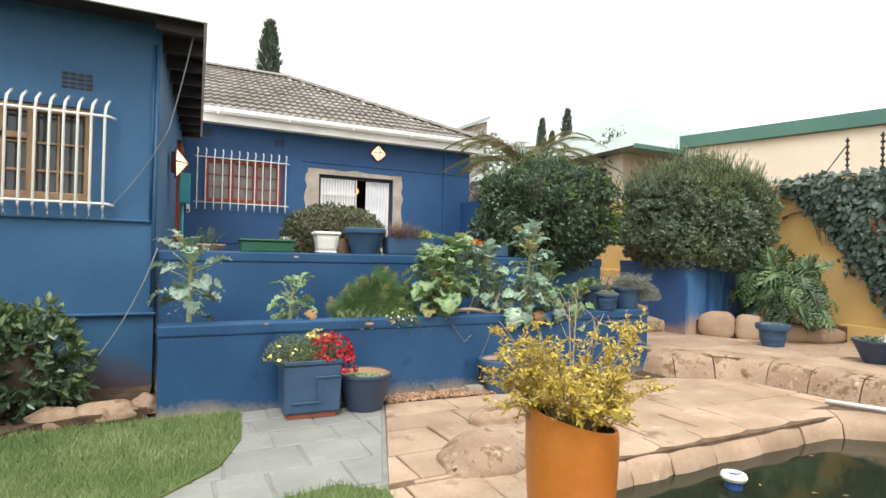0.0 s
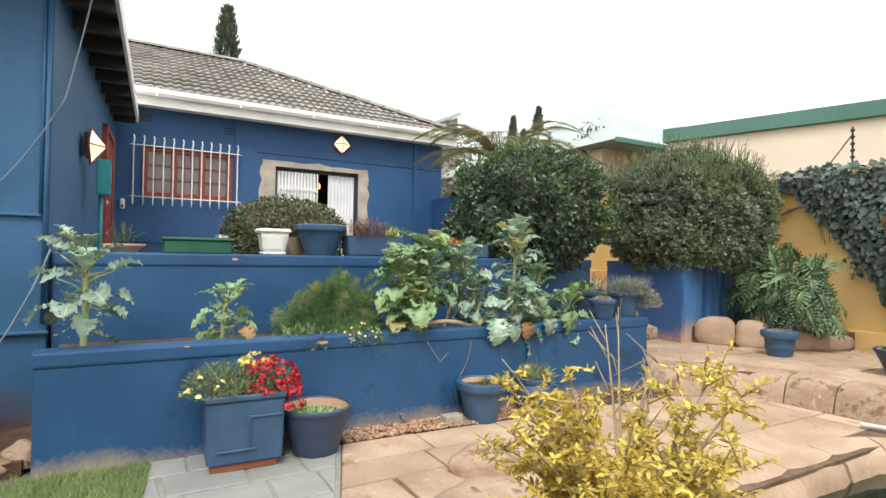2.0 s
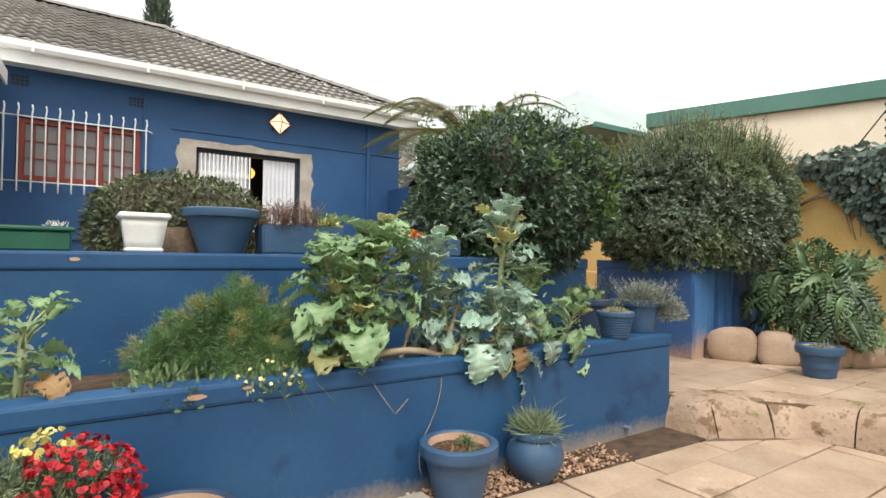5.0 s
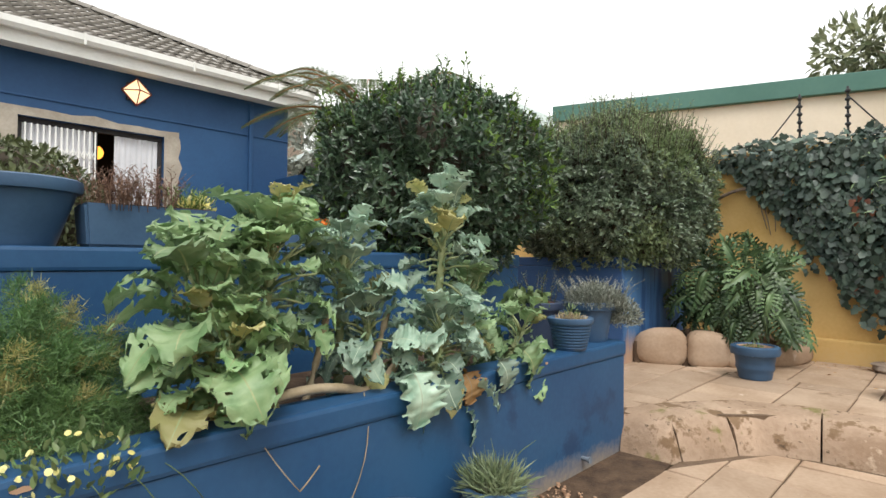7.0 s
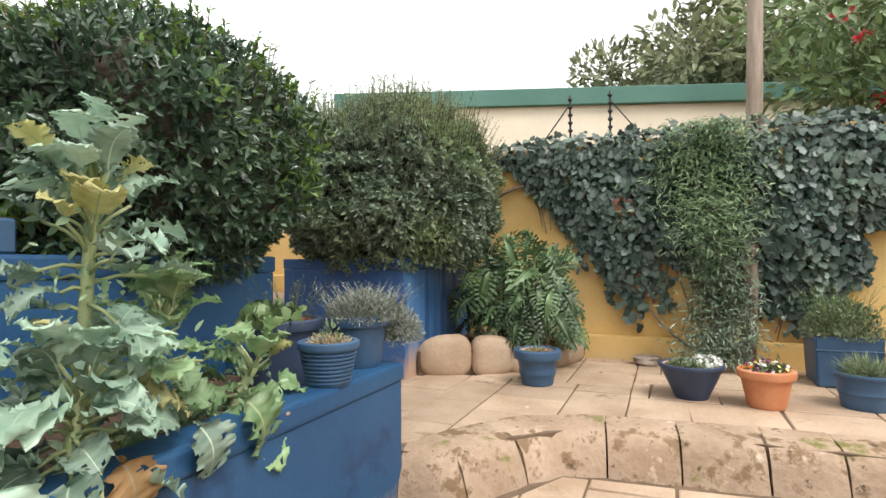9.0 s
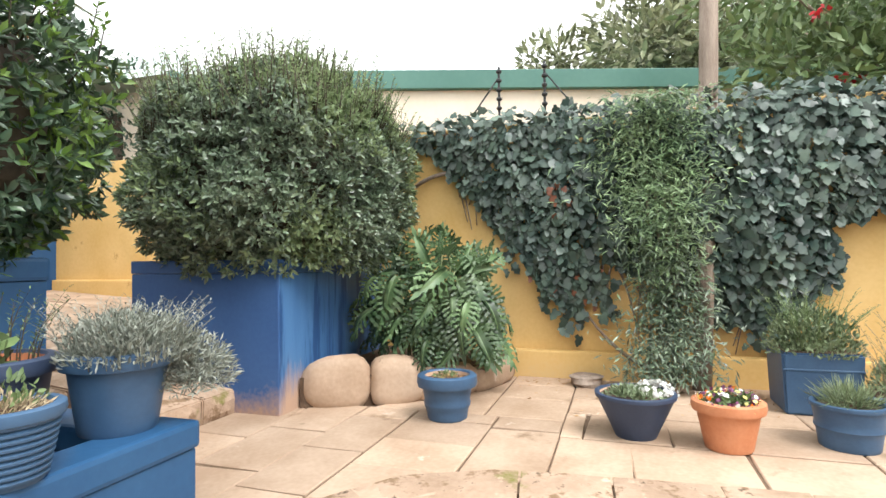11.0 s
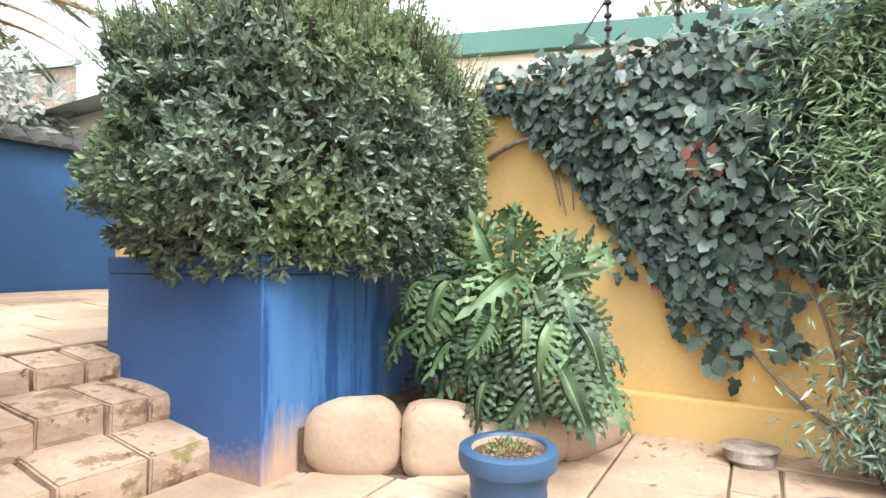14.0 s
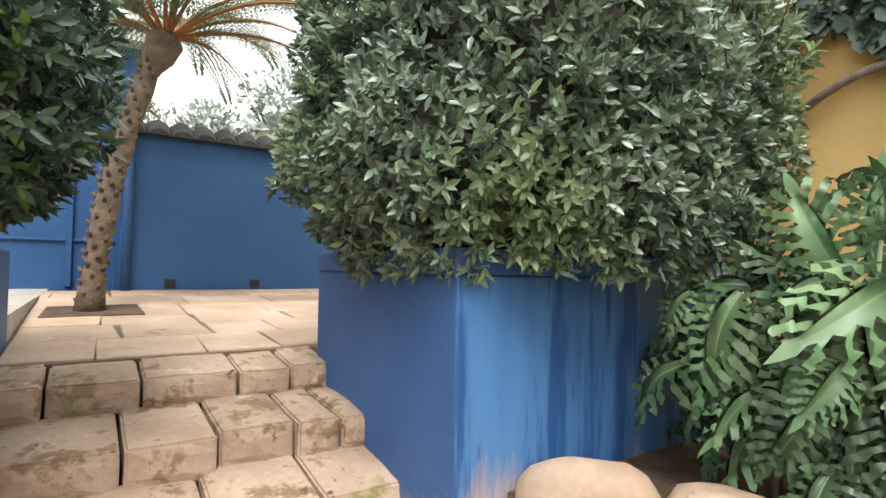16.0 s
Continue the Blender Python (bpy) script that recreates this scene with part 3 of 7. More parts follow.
lower_bed = structure(prism("paving_bed", [(1.70, 4.56), (1.05, 2.7), (1.0, -2.0), (2.1, -2.0), (2.1, 2.75), (5.75, 2.75), (5.8, -2.0), (6.3, -2.0), (6.3, 4.4), (4.93, 4.45)], -0.04, -0.014, MORTAR),
                      "dark sand joints between sandstone slabs", "paving")
slate_bed = structure(prism("path_bed", [(0.52, 4.79), (1.70, 4.79), (1.70, 4.56), (1.05, 2.7), (0.55, -2.0), (-0.7, -2.0), (-0.7, 2.9), (-0.03, 3.28), (0.27, 3.6), (0.45, 4.07)], -0.04, -0.008, SLATEJOINT),
                      "dark joints between grey slate paving", "path")
upper_bed = structure(prism("upper_paving_bed", [(5.25, 4.80), (5.75, 4.25), (6.1, 3.9), (6.15, -2.0), (8.6, -2.0), (8.6, 5.0), (7.2, 5.55), (6.83, 6.0), (5.3, 6.0)], -0.04, 0.226, MORTAR),
                      "raised sandstone terrace with dark joints", "paving")


def terrace_z(x, y):
    return 0.79 + 0.062 * max(0.0, y - 6.75)


terrace_bed = structure(prism("terrace_bed", [(5.42, 7.10), (6.86, 7.10), (6.86, 6.95), (8.62, 6.95), (8.62, 10.3), (5.42, 10.3)], -0.04, 1.0, MORTAR,
                              slope=lambda x, y: terrace_z(x, y) - 0.014), "sloping sandstone terrace beside the house", "paving")
structure(box("house_terrace", (-0.2, 6.05, -0.04), (5.42, 11.3, 0.98), CONCRETE, 0.0), "grey concrete terrace along the blue house", "terrace")

# lawn: soil sheet and blades
lawn_poly = [(-6, 4.75), (0.50, 4.75), (0.44, 4.07), (0.26, 3.6), (-0.05, 3.28), (-0.75, 2.9), (-6, 2.6)]
lawn = structure(prism("lawn", lawn_poly, -0.04, 0.014, LAWN), "short green lawn with a curved edge", "lawn")
lawn2_poly = [(1.1, 2.86), (0.87, 3.05), (0.56, 3.0), (0.2, 2.65), (-0.2, 1.9), (-0.3, -1.8), (0.9, -1.8)]
lawn2 = structure(prism("lawn", lawn2_poly, -0.04, 0.016, LAWN), "strip of green lawn beside the path", "lawn")


def inside(poly, x, y):
    c = False
    for i in range(len(poly)):
        (x0, y0), (x1, y1) = poly[i], poly[i - 1]
        if (y0 > y) != (y1 > y) and x < (x1 - x0) * (y - y0) / (y1 - y0) + x0:
            c = not c
    return c


def turf(parent, poly, box4, count, seed):
    rng = np.random.default_rng(seed)
    pts = rng.uniform((box4[0], box4[1]), (box4[2], box4[3]), (count, 2))
    pts = np.array([p for p in pts if inside(poly, *p)])
    n = len(pts)
    P = np.column_stack([pts, 0.012 * np.ones(n)])
    D = np.column_stack([rng.normal(size=(n, 2)) * 0.45, np.ones(n)])
    N = np.column_stack([rng.normal(size=(n, 2)), np.zeros(n)])
    leaves("grass", BLADE, P, D, N, rng.uniform(0.03, 0.065, n), GRASS, parent)["kind"] = "stuff"


turf(lawn, lawn_poly, (-2.6, 2.6, 0.52, 4.75), 60000, 3)
turf(lawn2, lawn2_poly, (-0.3, 1.2, 1.1, 3.06), 22000, 4)


# ---- blue planters and walls ----
def garden_wall(name, lo, hi, material, label, band=0.10, proud=0.012):
    root = structure(new(name), label, "wall")
    z = hi[2] - band
    box("wall_face", lo, (hi[0], hi[1], z), material, 0.006, root)
    box("coping", (lo[0] - proud, lo[1] - proud, z + 0.001), (hi[0] + proud, hi[1] + proud, hi[2]), material, 0.018, root)
    return root


garden_wall("planter_wall_front", (-0.12, 4.80, -0.04), (5.19, 4.96, 0.745), BLUE, "low blue painted planter wall with worn coping")
garden_wall("planter_wall_end", (5.02, 4.975, -0.04), (5.185, 5.885, 0.741), BLUE, "blue painted end wall of the vegetable bed")
garden_wall("planter_wall_back", (-0.16, 5.90, -0.04), (5.44, 6.06, 1.345), BLUE, "blue painted retaining wall with worn coping", 0.11)
def paint_chip(parent, x, y, z, w, h, seed):
    """A shallow brown scar with an uneven outline where paint has come off a wall's face."""
    r = random.Random(seed)
    ring = [(x + w * (1 + r.uniform(-0.2, 0.2)) * math.cos(a), z + h * (1 + r.uniform(-0.25, 0.25)) * math.sin(a)) for a in [q * math.pi / 6 for q in range(12)]]
    v = [(px, y - 0.003, pz) for px, pz in ring] + [(px, y + 0.004, pz) for px, pz in ring]
    mesh_ob("paint_chip", v, [tuple(range(12))] + [(q, 12 + q, 12 + (q + 1) % 12, (q + 1) % 12) for q in range(12)], CLAY, parent)


for ob, face, spots_ in ((bpy.data.objects["planter_wall_front"], 4.788, ((1.62, 0.70, 0.040, 0.012), (1.84, 0.715, 0.024, 0.008), (0.70, 0.73, 0.018, 0.006), (4.2, 0.72, 0.012, 0.006))),
                         (bpy.data.objects["planter_wall_back"], 5.888, ((1.15, 1.30, 0.026, 0.010), (2.7, 1.29, 0.014, 0.006)))):
    for k, (x, z, w, h) in enumerate(spots_):
        paint_chip(ob, x, face, z, w, h, k)
structure(box("planter_wall_return", (5.28, 6.08, 0.0), (5.43, 7.6, 1.32), BLUE, 0.01), "blue painted return wall beside the steps", "wall")
structure(box("vegetable_bed", (-0.10, 4.97, 0.0), (5.01, 5.89, 0.63), SOIL, 0.0), "dark soil of the raised vegetable bed", "soil")
structure(box("shrub_bed", (3.3, 6.07, 0.9), (5.27, 7.7, 1.22), SOIL, 0.0), "soil bed under the dark shrub", "soil")

# square planter for the hedge
cube = structure(new("hedge_planter"), "tall square blue planter with water streaks, sky-lit front painted paler", "planter")
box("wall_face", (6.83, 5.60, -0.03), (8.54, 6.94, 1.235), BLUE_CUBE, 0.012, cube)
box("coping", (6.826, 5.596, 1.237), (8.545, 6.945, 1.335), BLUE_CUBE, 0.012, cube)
# the face towards -y takes the copy with sky light in its colour
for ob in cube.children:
    ob.data.materials.append(BLUE_CUBE_LIT)
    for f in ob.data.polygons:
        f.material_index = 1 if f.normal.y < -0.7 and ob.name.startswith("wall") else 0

# steps
def stone_block(name, x0, x1, y0, y1, z0, z1, parent, material=None, seed=0, rnd=0.020):
    bm = bmesh.new()
    add_box(bm, (x0, y0, z0), (x1, y1, z1))
    bmesh.ops.subdivide_edges(bm, edges=list(bm.edges), cuts=2, use_grid_fill=True)
    c = Vector(((x0 + x1) / 2, (y0 + y1) / 2, (z0 + z1) / 2))
    h = Vector(((x1 - x0) / 2, (y1 - y0) / 2, (z1 - z0) / 2))
    for v in bm.verts:
        e = [abs(v.co[i] - c[i]) > h[i] - 1e-4 for i in range(3)]
        if sum(e) >= 2:
            for i in range(3):
                if e[i]:
                    v.co[i] -= math.copysign(rnd * (0.12 if i == 0 else 0.45), v.co[i] - c[i])
        v.co += Vector((0.3 * noise.noise(v.co * 5 + Vector((seed, 0, 0))), noise.noise(v.co * 5 + Vector((0, seed, 3))), noise.noise(v.co * 4 + Vector((3, 1, seed))) * 0.5)) * rnd * 0.5
    bmesh.ops.bevel(bm, geom=[e for e in bm.edges if len(e.link_faces) == 2 and e.calc_face_angle(0) > 0.6], offset=rnd * 0.35, segments=2, affect="EDGES")
    return bm_ob(name, bm, material or STONE, parent)


steps = structure(new("garden_steps"), "three worn sandstone garden steps with mossy risers", "steps")
rs = random.Random(5)
# front, back, foot, height at the nosing, height at the back
for k, (y0, y1, z0, z1, z2) in enumerate([(5.97, 6.40, 0.20, 0.41, 0.47), (6.33, 6.82, 0.42, 0.605, 0.645), (6.76, 7.13, 0.60, 0.765, 0.81)]):
    cuts = [5.44] + [c + rs.uniform(-0.04, 0.04) for c in ((5.72, 6.12, 6.50), (5.92, 6.22, 6.55, 6.72), (5.66, 6.02, 6.36, 6.66))[k]] + [(6.90, 6.89, 6.86)[k]]
    for a, b in zip(cuts, cuts[1:]):
        ob = stone_block("stone", a + 0.004, b - 0.004, y0 + rs.uniform(-0.02, 0.02), y1, z0, z1 + rs.uniform(-0.006, 0.006), steps, seed=k * 7 + a, rnd=0.028)
        for v in ob.data.vertices:
            if v.co.z > (z0 + z1) / 2:
                v.co.z += (z2 - z1) * (v.co.y - y0) / (y1 - y0)
box("fill", (5.44, 6.2, -0.03), (6.84, 6.85, 0.38), MORTAR, 0.0, steps)


# ---- house ----
house = structure(new("house"), "blue single-storey house with grey tiled hip roof", "house")
HY = 11.3
# front wall with two openings
boxes("wall", [((-0.2, HY, 0.9), (0.42, HY + 0.25, 3.95)), ((1.88, HY, 0.9), (2.64, HY + 0.25, 3.95)), ((4.30, HY, 0.9), (6.25, HY + 0.25, 3.95)),
               ((0.42, HY, 3.14), (1.88, HY + 0.25, 3.95)), ((0.42, HY, 0.9), (1.88, HY + 0.25, 2.29)),
               ((2.64, HY, 3.01), (4.30, HY + 0.25, 3.95)), ((2.64, HY, 0.9), (4.30, HY + 0.25, 1.25)),
               ((6.0, HY + 0.25, 0.9), (6.25, 17.5, 3.95)), ((-0.2, HY + 2.5, 0.9), (6.0, HY + 2.6, 3.95))], BLUE_HOUSE, parent=house)
# raised plaster lines and pipes on the wall
boxes("plaster_line", [((2.28, HY - 0.018, 3.235), (6.24, HY, 3.26)), ((1.90, HY - 0.03, 1.0), (1.94, HY, 3.7)), ((5.55, HY - 0.05, 1.0), (5.61, HY, 3.75)),
                       ((-0.1, HY - 0.03, 1.50), (6.24, HY, 1.53))], BLUE_HOUSE, 0.006, parent=house)
boxes("air_vent", [((x + i * 0.05, HY - 0.012, z + j * 0.05), (x + i * 0.05 + 0.035, HY + 0.002, z + j * 0.05 + 0.03)) for x, z in ((1.72, 3.50), (0.36, 3.56)) for i in range(4) for j in range(3)],
      DARKWOOD, parent=house)
# unpainted cement round the sliding window
rp = random.Random(8)
def patch(x0, x1, z0, z1):
    n = 9
    lo, hi = [], []
    for i in range(n):
        t = i / (n - 1)
        if x1 - x0 > z1 - z0:
            lo.append((x0 + (x1 - x0) * t, HY - 0.006, z0))
            hi.append((x0 + (x1 - x0) * t, HY - 0.006, z1 + rp.uniform(-0.03, 0.03)))
        else:
            lo.append((x0 + rp.uniform(-0.03, 0.03), HY - 0.006, z0 + (z1 - z0) * t))
            hi.append((x1, HY - 0.006, z0 + (z1 - z0) * t))
    v = lo + hi
    v += [(x, HY + 0.001, z) for x, y, z in v]
    f = [(i, i + 1, n + i + 1, n + i) for i in range(n - 1)]
    f += [(n + i, n + i + 1, 3 * n + i + 1, 3 * n + i) for i in range(n - 1)] + [(2 * n + i, 2 * n + i + 1, i + 1, i) for i in range(n - 1)]
    return v, f
for args in ((2.36, 2.64, 1.9, 3.01), (2.40, 4.5, 3.01, 3.12), (4.52, 4.30, 1.9, 3.01)):
    v, f = patch(*args)
    mesh_ob("bare_cement", v, f, CONCRETE, house)
# sliding window
win = new("sliding_window")
win.parent = house
boxes("frame", [((2.64, HY + 0.08, 2.95), (4.30, HY + 0.14, 3.01)), ((2.64, HY + 0.08, 1.25), (2.69, HY + 0.14, 2.95)), ((4.25, HY + 0.08, 1.25), (4.30, HY + 0.14, 2.95)), ((3.46, HY + 0.08, 1.25), (3.50, HY + 0.14, 2.95))], DARKWOOD, 0.006, win)
# folding security grille in front of the left half
paths = []
for i in range(13):
    x = 2.72 + i * 0.062
    paths.append(([(x, HY + 0.05, 1.26), (x, HY + 0.05, 2.94)], 0.011))
for i in range(12):
    x = 2.72 + i * 0.062
    for z in (1.5, 2.55):
        paths.append(([(x, HY + 0.045, z), (x + 0.062, HY + 0.045, z + 0.13)], 0.007))
        paths.append(([(x + 0.062, HY + 0.045, z), (x, HY + 0.045, z + 0.13)], 0.007))
tubes("grille", paths, WHITE, win, 6)
cv, cf = [], []
for (xa, xb, yy) in ((2.695, 3.455, HY + 0.115), (3.70, 4.245, HY + 0.115)):
    n = 40
    b = len(cv)
    for i in range(n + 1):
        x = xa + (xb - xa) * i / n
        y = yy + 0.014 * math.sin(i * 1.25)
        cv += [(x, y, 1.26), (x, y, 2.945)]
    cf += [(b + 2 * i, b + 2 * i + 2, b + 2 * i + 3, b + 2 * i + 1) for i in range(n)]
mesh_ob("curtain", cv, cf, CURTAIN, win, True)
# dark sheet added in place of the room's own shade
boxes("dark_interior", [((2.0, HY + 1.6, 0.95), (5.0, HY + 1.65, 3.6))], ROOM_SHADE, parent=win)
lathe("paper_lamp", [(0.001, -0.10), (0.05, -0.085), (0.085, -0.045), (0.098, 0), (0.085, 0.045), (0.05, 0.085), (0.001, 0.10)], BULB, win, 20, (3.62, HY + 0.7, 2.78))

# red wooden casement with small panes and white bars
red = new("casement_window")
red.parent = house
items = [((0.42, HY + 0.03, 3.07), (1.88, HY + 0.13, 3.14)), ((0.42, HY + 0.03, 2.29), (1.88, HY + 0.13, 2.37))]
for x in (0.42, 0.87, 1.32, 1.79):
    items.append(((x, HY + 0.03, 2.36), (x + 0.095, HY + 0.13, 3.08)))
boxes("frame", items, REDWOOD, 0.008, red)
items = []
for x in (0.495, 0.955, 1.405):
    w = 0.385 if x < 0.9 else (0.375 if x < 1.3 else 0.405)
    for i in (1, 2):
        items.append(((x + w * i / 3 - 0.008, HY + 0.06, 2.37), (x + w * i / 3 + 0.008, HY + 0.09, 3.07)))
    for j in (1, 2):
        items.append(((x, HY + 0.061, 2.37 + 0.7 * j / 3 - 0.008), (x + w, HY + 0.089, 2.37 + 0.7 * j / 3 + 0.008)))
boxes("glazing_bars", items, REDWOOD, 0.0, red)
mesh_ob("pane", [(0.45, HY + 0.085, 2.33), (1.86, HY + 0.085, 2.33), (1.86, HY + 0.085, 3.1), (0.45, HY + 0.085, 3.1)], [(0, 1, 2, 3)], plain("net_curtained_pane", (0.17, 0.155, 0.15), 0.12), red)


def burglar_bars(x0, x1, z0, z1, y, n, parent, bow=0.0, r=0.011, rails=(0.12, 0.86)):
    paths = []
    for i in range(n):
        x = x0 + (x1 - x0) * i / (n - 1)
        paths.append(([(x, y + bow, z0), (x, y, z0 + 0.10), (x, y, z1 - 0.13), (x + 0.01, y - 0.01, z1 - 0.06), (x + 0.03 * (bow > 0), y + bow, z1)], r))
    for t in rails:
        z = z0 + (z1 - z0) * t
        paths.append(([(x0 - 0.05, y, z), (x1 + 0.03, y, z), (x1 + 0.08, y + 0.05, z - 0.01)], r))
    return tubes("burglar_bars", paths, WHITE, parent, 6)


burglar_bars(0.30, 1.94, 2.13, 3.30, HY - 0.10, 12, red)


# diamond wall lamp: a pyramid of lit glass in a dark frame
def diamond_lamp(m, parent=None):
    ob = new("wall_lamp")
    ob.matrix_world = m
    s = 0.185
    c = [(s, 0, 0), (0, 0, s), (-s, 0, 0), (0, 0, -s)]
    apex = (0, -0.14, 0)
    mesh_ob("glass", c + [apex], [(0, 1, 4), (1, 2, 4), (2, 3, 4), (3, 0, 4), (3, 2, 1, 0)], LAMPGLASS, ob)
    pth = [([c[i], c[(i + 1) % 4]], 0.012) for i in range(4)] + [([c[i], apex], 0.008) for i in range(4)]
    tubes("frame", pth, REDWOOD, ob, 6)
    boxes("back_plate", [((-0.12, 0.0, -0.12), (0.12, 0.05, 0.12))], DARKWOOD, 0.006, ob)
    return tagged(ob, "lit diamond-shaped glass wall lamp in dark frame", "wall lamp", "diamond wall lamps")


diamond_lamp(pose(3.92, HY - 0.05, 3.56))

# eave: white fascia, gutter, soffit
EZ = 3.76
box("fascia", (-0.4, 10.93, EZ), (6.42, 10.96, EZ + 0.22), WHITE, 0.004, house)
boxes("soffit", [((-0.4, 10.96, 3.80), (6.4, HY, 3.83))], WHITE, parent=house)
gp = [(0.0, 0.0), (0.0, -0.09), (-0.02, -0.115), (-0.09, -0.115), (-0.12, -0.07), (-0.12, 0.005), (-0.105, 0.005), (-0.105, -0.065), (-0.085, -0.1), (-0.025, -0.1), (-0.012, -0.085), (-0.012, 0.0)]
gv = [(x, 10.93 + a, EZ + 0.26 + b) for x in (-0.4, 6.46) for a, b in gp]
gn = len(gp)
mesh_ob("gutter", gv, [(i, (i + 1) % gn, gn + (i + 1) % gn, gn + i) for i in range(gn)] + [tuple(range(gn)), tuple(range(gn, 2 * gn))[::-1]], WHITE, house)
boxes("gutter_bracket", [((x, 10.80, EZ + 0.13), (x + 0.03, 10.815, EZ + 0.275)) for x in (0.6, 1.9, 3.2, 4.5, 5.8)], WHITE, parent=house)

# roof surfaces under the tiles
A, B, C_, Dd = (-5.0, 10.86, 3.99), (6.46, 10.86, 3.99), (2.55, 14.60, 5.92), (-5.0, 14.60, 5.92)
E_, F_ = (6.46, 18.4, 3.99), (-5.0, 18.4, 3.99)
mesh_ob("roof", [A, B, C_, Dd, E_, F_], [(0, 1, 2, 3), (1, 4, 2), (4, 5, 3, 2), (0, 3, 5), (0, 5, 4, 1)], DARKTILE, house)

# ---- annexe, with its side wall slightly askew ----
annex = structure(new("annexe"), "blue annexe with flat roof and dark boarded eaves", "building")
AY, AX0, AX1 = 5.86, -0.19, 0.05
W = 0.22
prism("wall", [(AX0, AY), (AX1, HY), (AX1 - W, HY), (AX0 - W, AY + W)], -0.04, 3.5, BLUE_ANNEX, annex)
wx0, wx1, wz0, wz1 = -1.45, -0.72, 1.76, 2.62
boxes("front_wall", [((wx1, AY, -0.04), (AX0 - 0.001, AY + W, 3.5)), ((-6, AY, -0.04), (wx0, AY + W, 3.5)), ((wx0, AY, wz1), (wx1, AY + W, 3.5)), ((wx0, AY, -0.04), (wx1, AY + W, wz0))], BLUE_ANNEX, parent=annex)
# sheet coloured like the shade behind the annexe window
boxes("dark_interior", [((-2.2, AY + 1.2, 1.0), (-0.5, AY + 1.25, 3.3))], ROOM_SHADE, parent=annex)
boxes("ledge", [((-6, AY - 0.03, 1.60), (AX0 - 0.04, AY, 1.625)), ((-6, AY - 0.04, 0.72), (AX0 + 0.02, AY, 0.745))], BLUE_ANNEX, 0.006, annex)
tubes("conduit", [([(AX0 - 0.05, AY - 0.02, 1.62), (AX0 - 0.05, AY - 0.02, 3.3)], 0.012), ([(AX0 - 0.02, AY - 0.025, 0.8), (AX0 - 0.02, AY - 0.025, 3.3)], 0.016)], BLUE_ANNEX, annex, 8)
boxes("air_vent", [((-0.97 + i * 0.062, AY - 0.008, 2.79 + j * 0.04), (-0.97 + i * 0.062 + 0.048, AY + 0.002, 2.79 + j * 0.04 + 0.024)) for i in range(4) for j in range(4)], DARKWOOD, parent=annex)
# window of the annexe
aw = new("window")
aw.parent = annex
items = [((wx0, AY + 0.02, wz1 - 0.07), (wx1, AY + 0.12, wz1)), ((wx0, AY + 0.02, wz0), (wx1, AY + 0.12, wz0 + 0.08))]
for x in (wx0, -1.22, wx1 - 0.07):
    items.append(((x, AY + 0.02, wz0 + 0.07), (x + 0.07, AY + 0.12, wz1 - 0.06)))
items.append(((wx0, AY + 0.02, 2.3), (-1.2, AY + 0.12, 2.36)))
boxes("frame", items, PINE, 0.008, aw)
items = [((-1.0, AY + 0.05, wz0 + 0.08), (-0.98, AY + 0.08, wz1 - 0.07))]
for z in (2.02, 2.27):
    items.append(((wx0, AY + 0.051, z), (wx1 - 0.07, AY + 0.079, z + 0.02)))
boxes("glazing_bars", items, PINE, 0.0, aw)
mesh_ob("pane", [(wx0, AY + 0.085, wz0), (wx1, AY + 0.085, wz0), (wx1, AY + 0.085, wz1), (wx0, AY + 0.085, wz1)], [(0, 1, 2, 3)], GLASS, aw)
burglar_bars(-1.55, -0.62, 1.62, 2.70, AY - 0.11, 10, aw, bow=0.05, r=0.013)
# eaves and roof of the annexe
prism("roof", [(0.17, 5.42), (0.33, 10.9), (-6, 10.9), (-6, 5.42)], 3.50, 3.56, DARKWOOD, annex)
prism("roof_sheet", [(0.19, 5.40), (0.35, 10.88), (-6, 10.88), (-6, 5.40)], 3.565, 3.60, WHITE, annex)
prism("fascia", [(0.17, 5.42), (0.33, 10.9), (0.36, 10.9), (0.20, 5.42)], 3.44, 3.62, WHITE, annex)
prism("fascia", [(-6, 5.39), (0.20, 5.39), (0.20, 5.419), (-6, 5.419)], 3.44, 3.62, WHITE, annex)
bm = bmesh.new()
for i in range(10):
    y = 5.55 + i * 0.56
    x = AX0 + (AX1 - AX0) * (y - AY) / (HY - AY)
    add_box(bm, (x - 0.02, y, 3.36), (0.17 + 0.16 * (y - 5.42) / 5.5, y + 0.06, 3.499))
bm_ob("rafter", bm, DARKWOOD, annex)
# side door, canopy post and lamp
def side(y):
    return AX0 + (AX1 - AX0) * (y - AY) / (HY - AY)


turn = math.degrees(math.atan2(AX0 - AX1, HY - AY))
door = structure(new("door_side"), "red-brown panelled wooden door in the annexe side", "door")
door.matrix_world = pose(side(9.2) + 0.012, 9.2, 0.98, 0, 0, turn)
boxes("frame", [((-0.02, 0, 0), (0.05, 0.09, 2.05)), ((-0.02, 1.01, 0), (0.05, 1.10, 2.05)), ((-0.02, 0, 1.97), (0.05, 1.10, 2.05))], REDWOOD, 0.006, door)
boxes("leaf", [((-0.02, 0.09, 0.02), (0.02, 1.01, 1.97))] + [((0.0, 0.17 + i * 0.41, 0.15 + j * 0.6), (0.035, 0.52 + i * 0.41, 0.68 + j * 0.6)) for i in range(2) for j in range(3)], REDWOOD, 0.012, door)
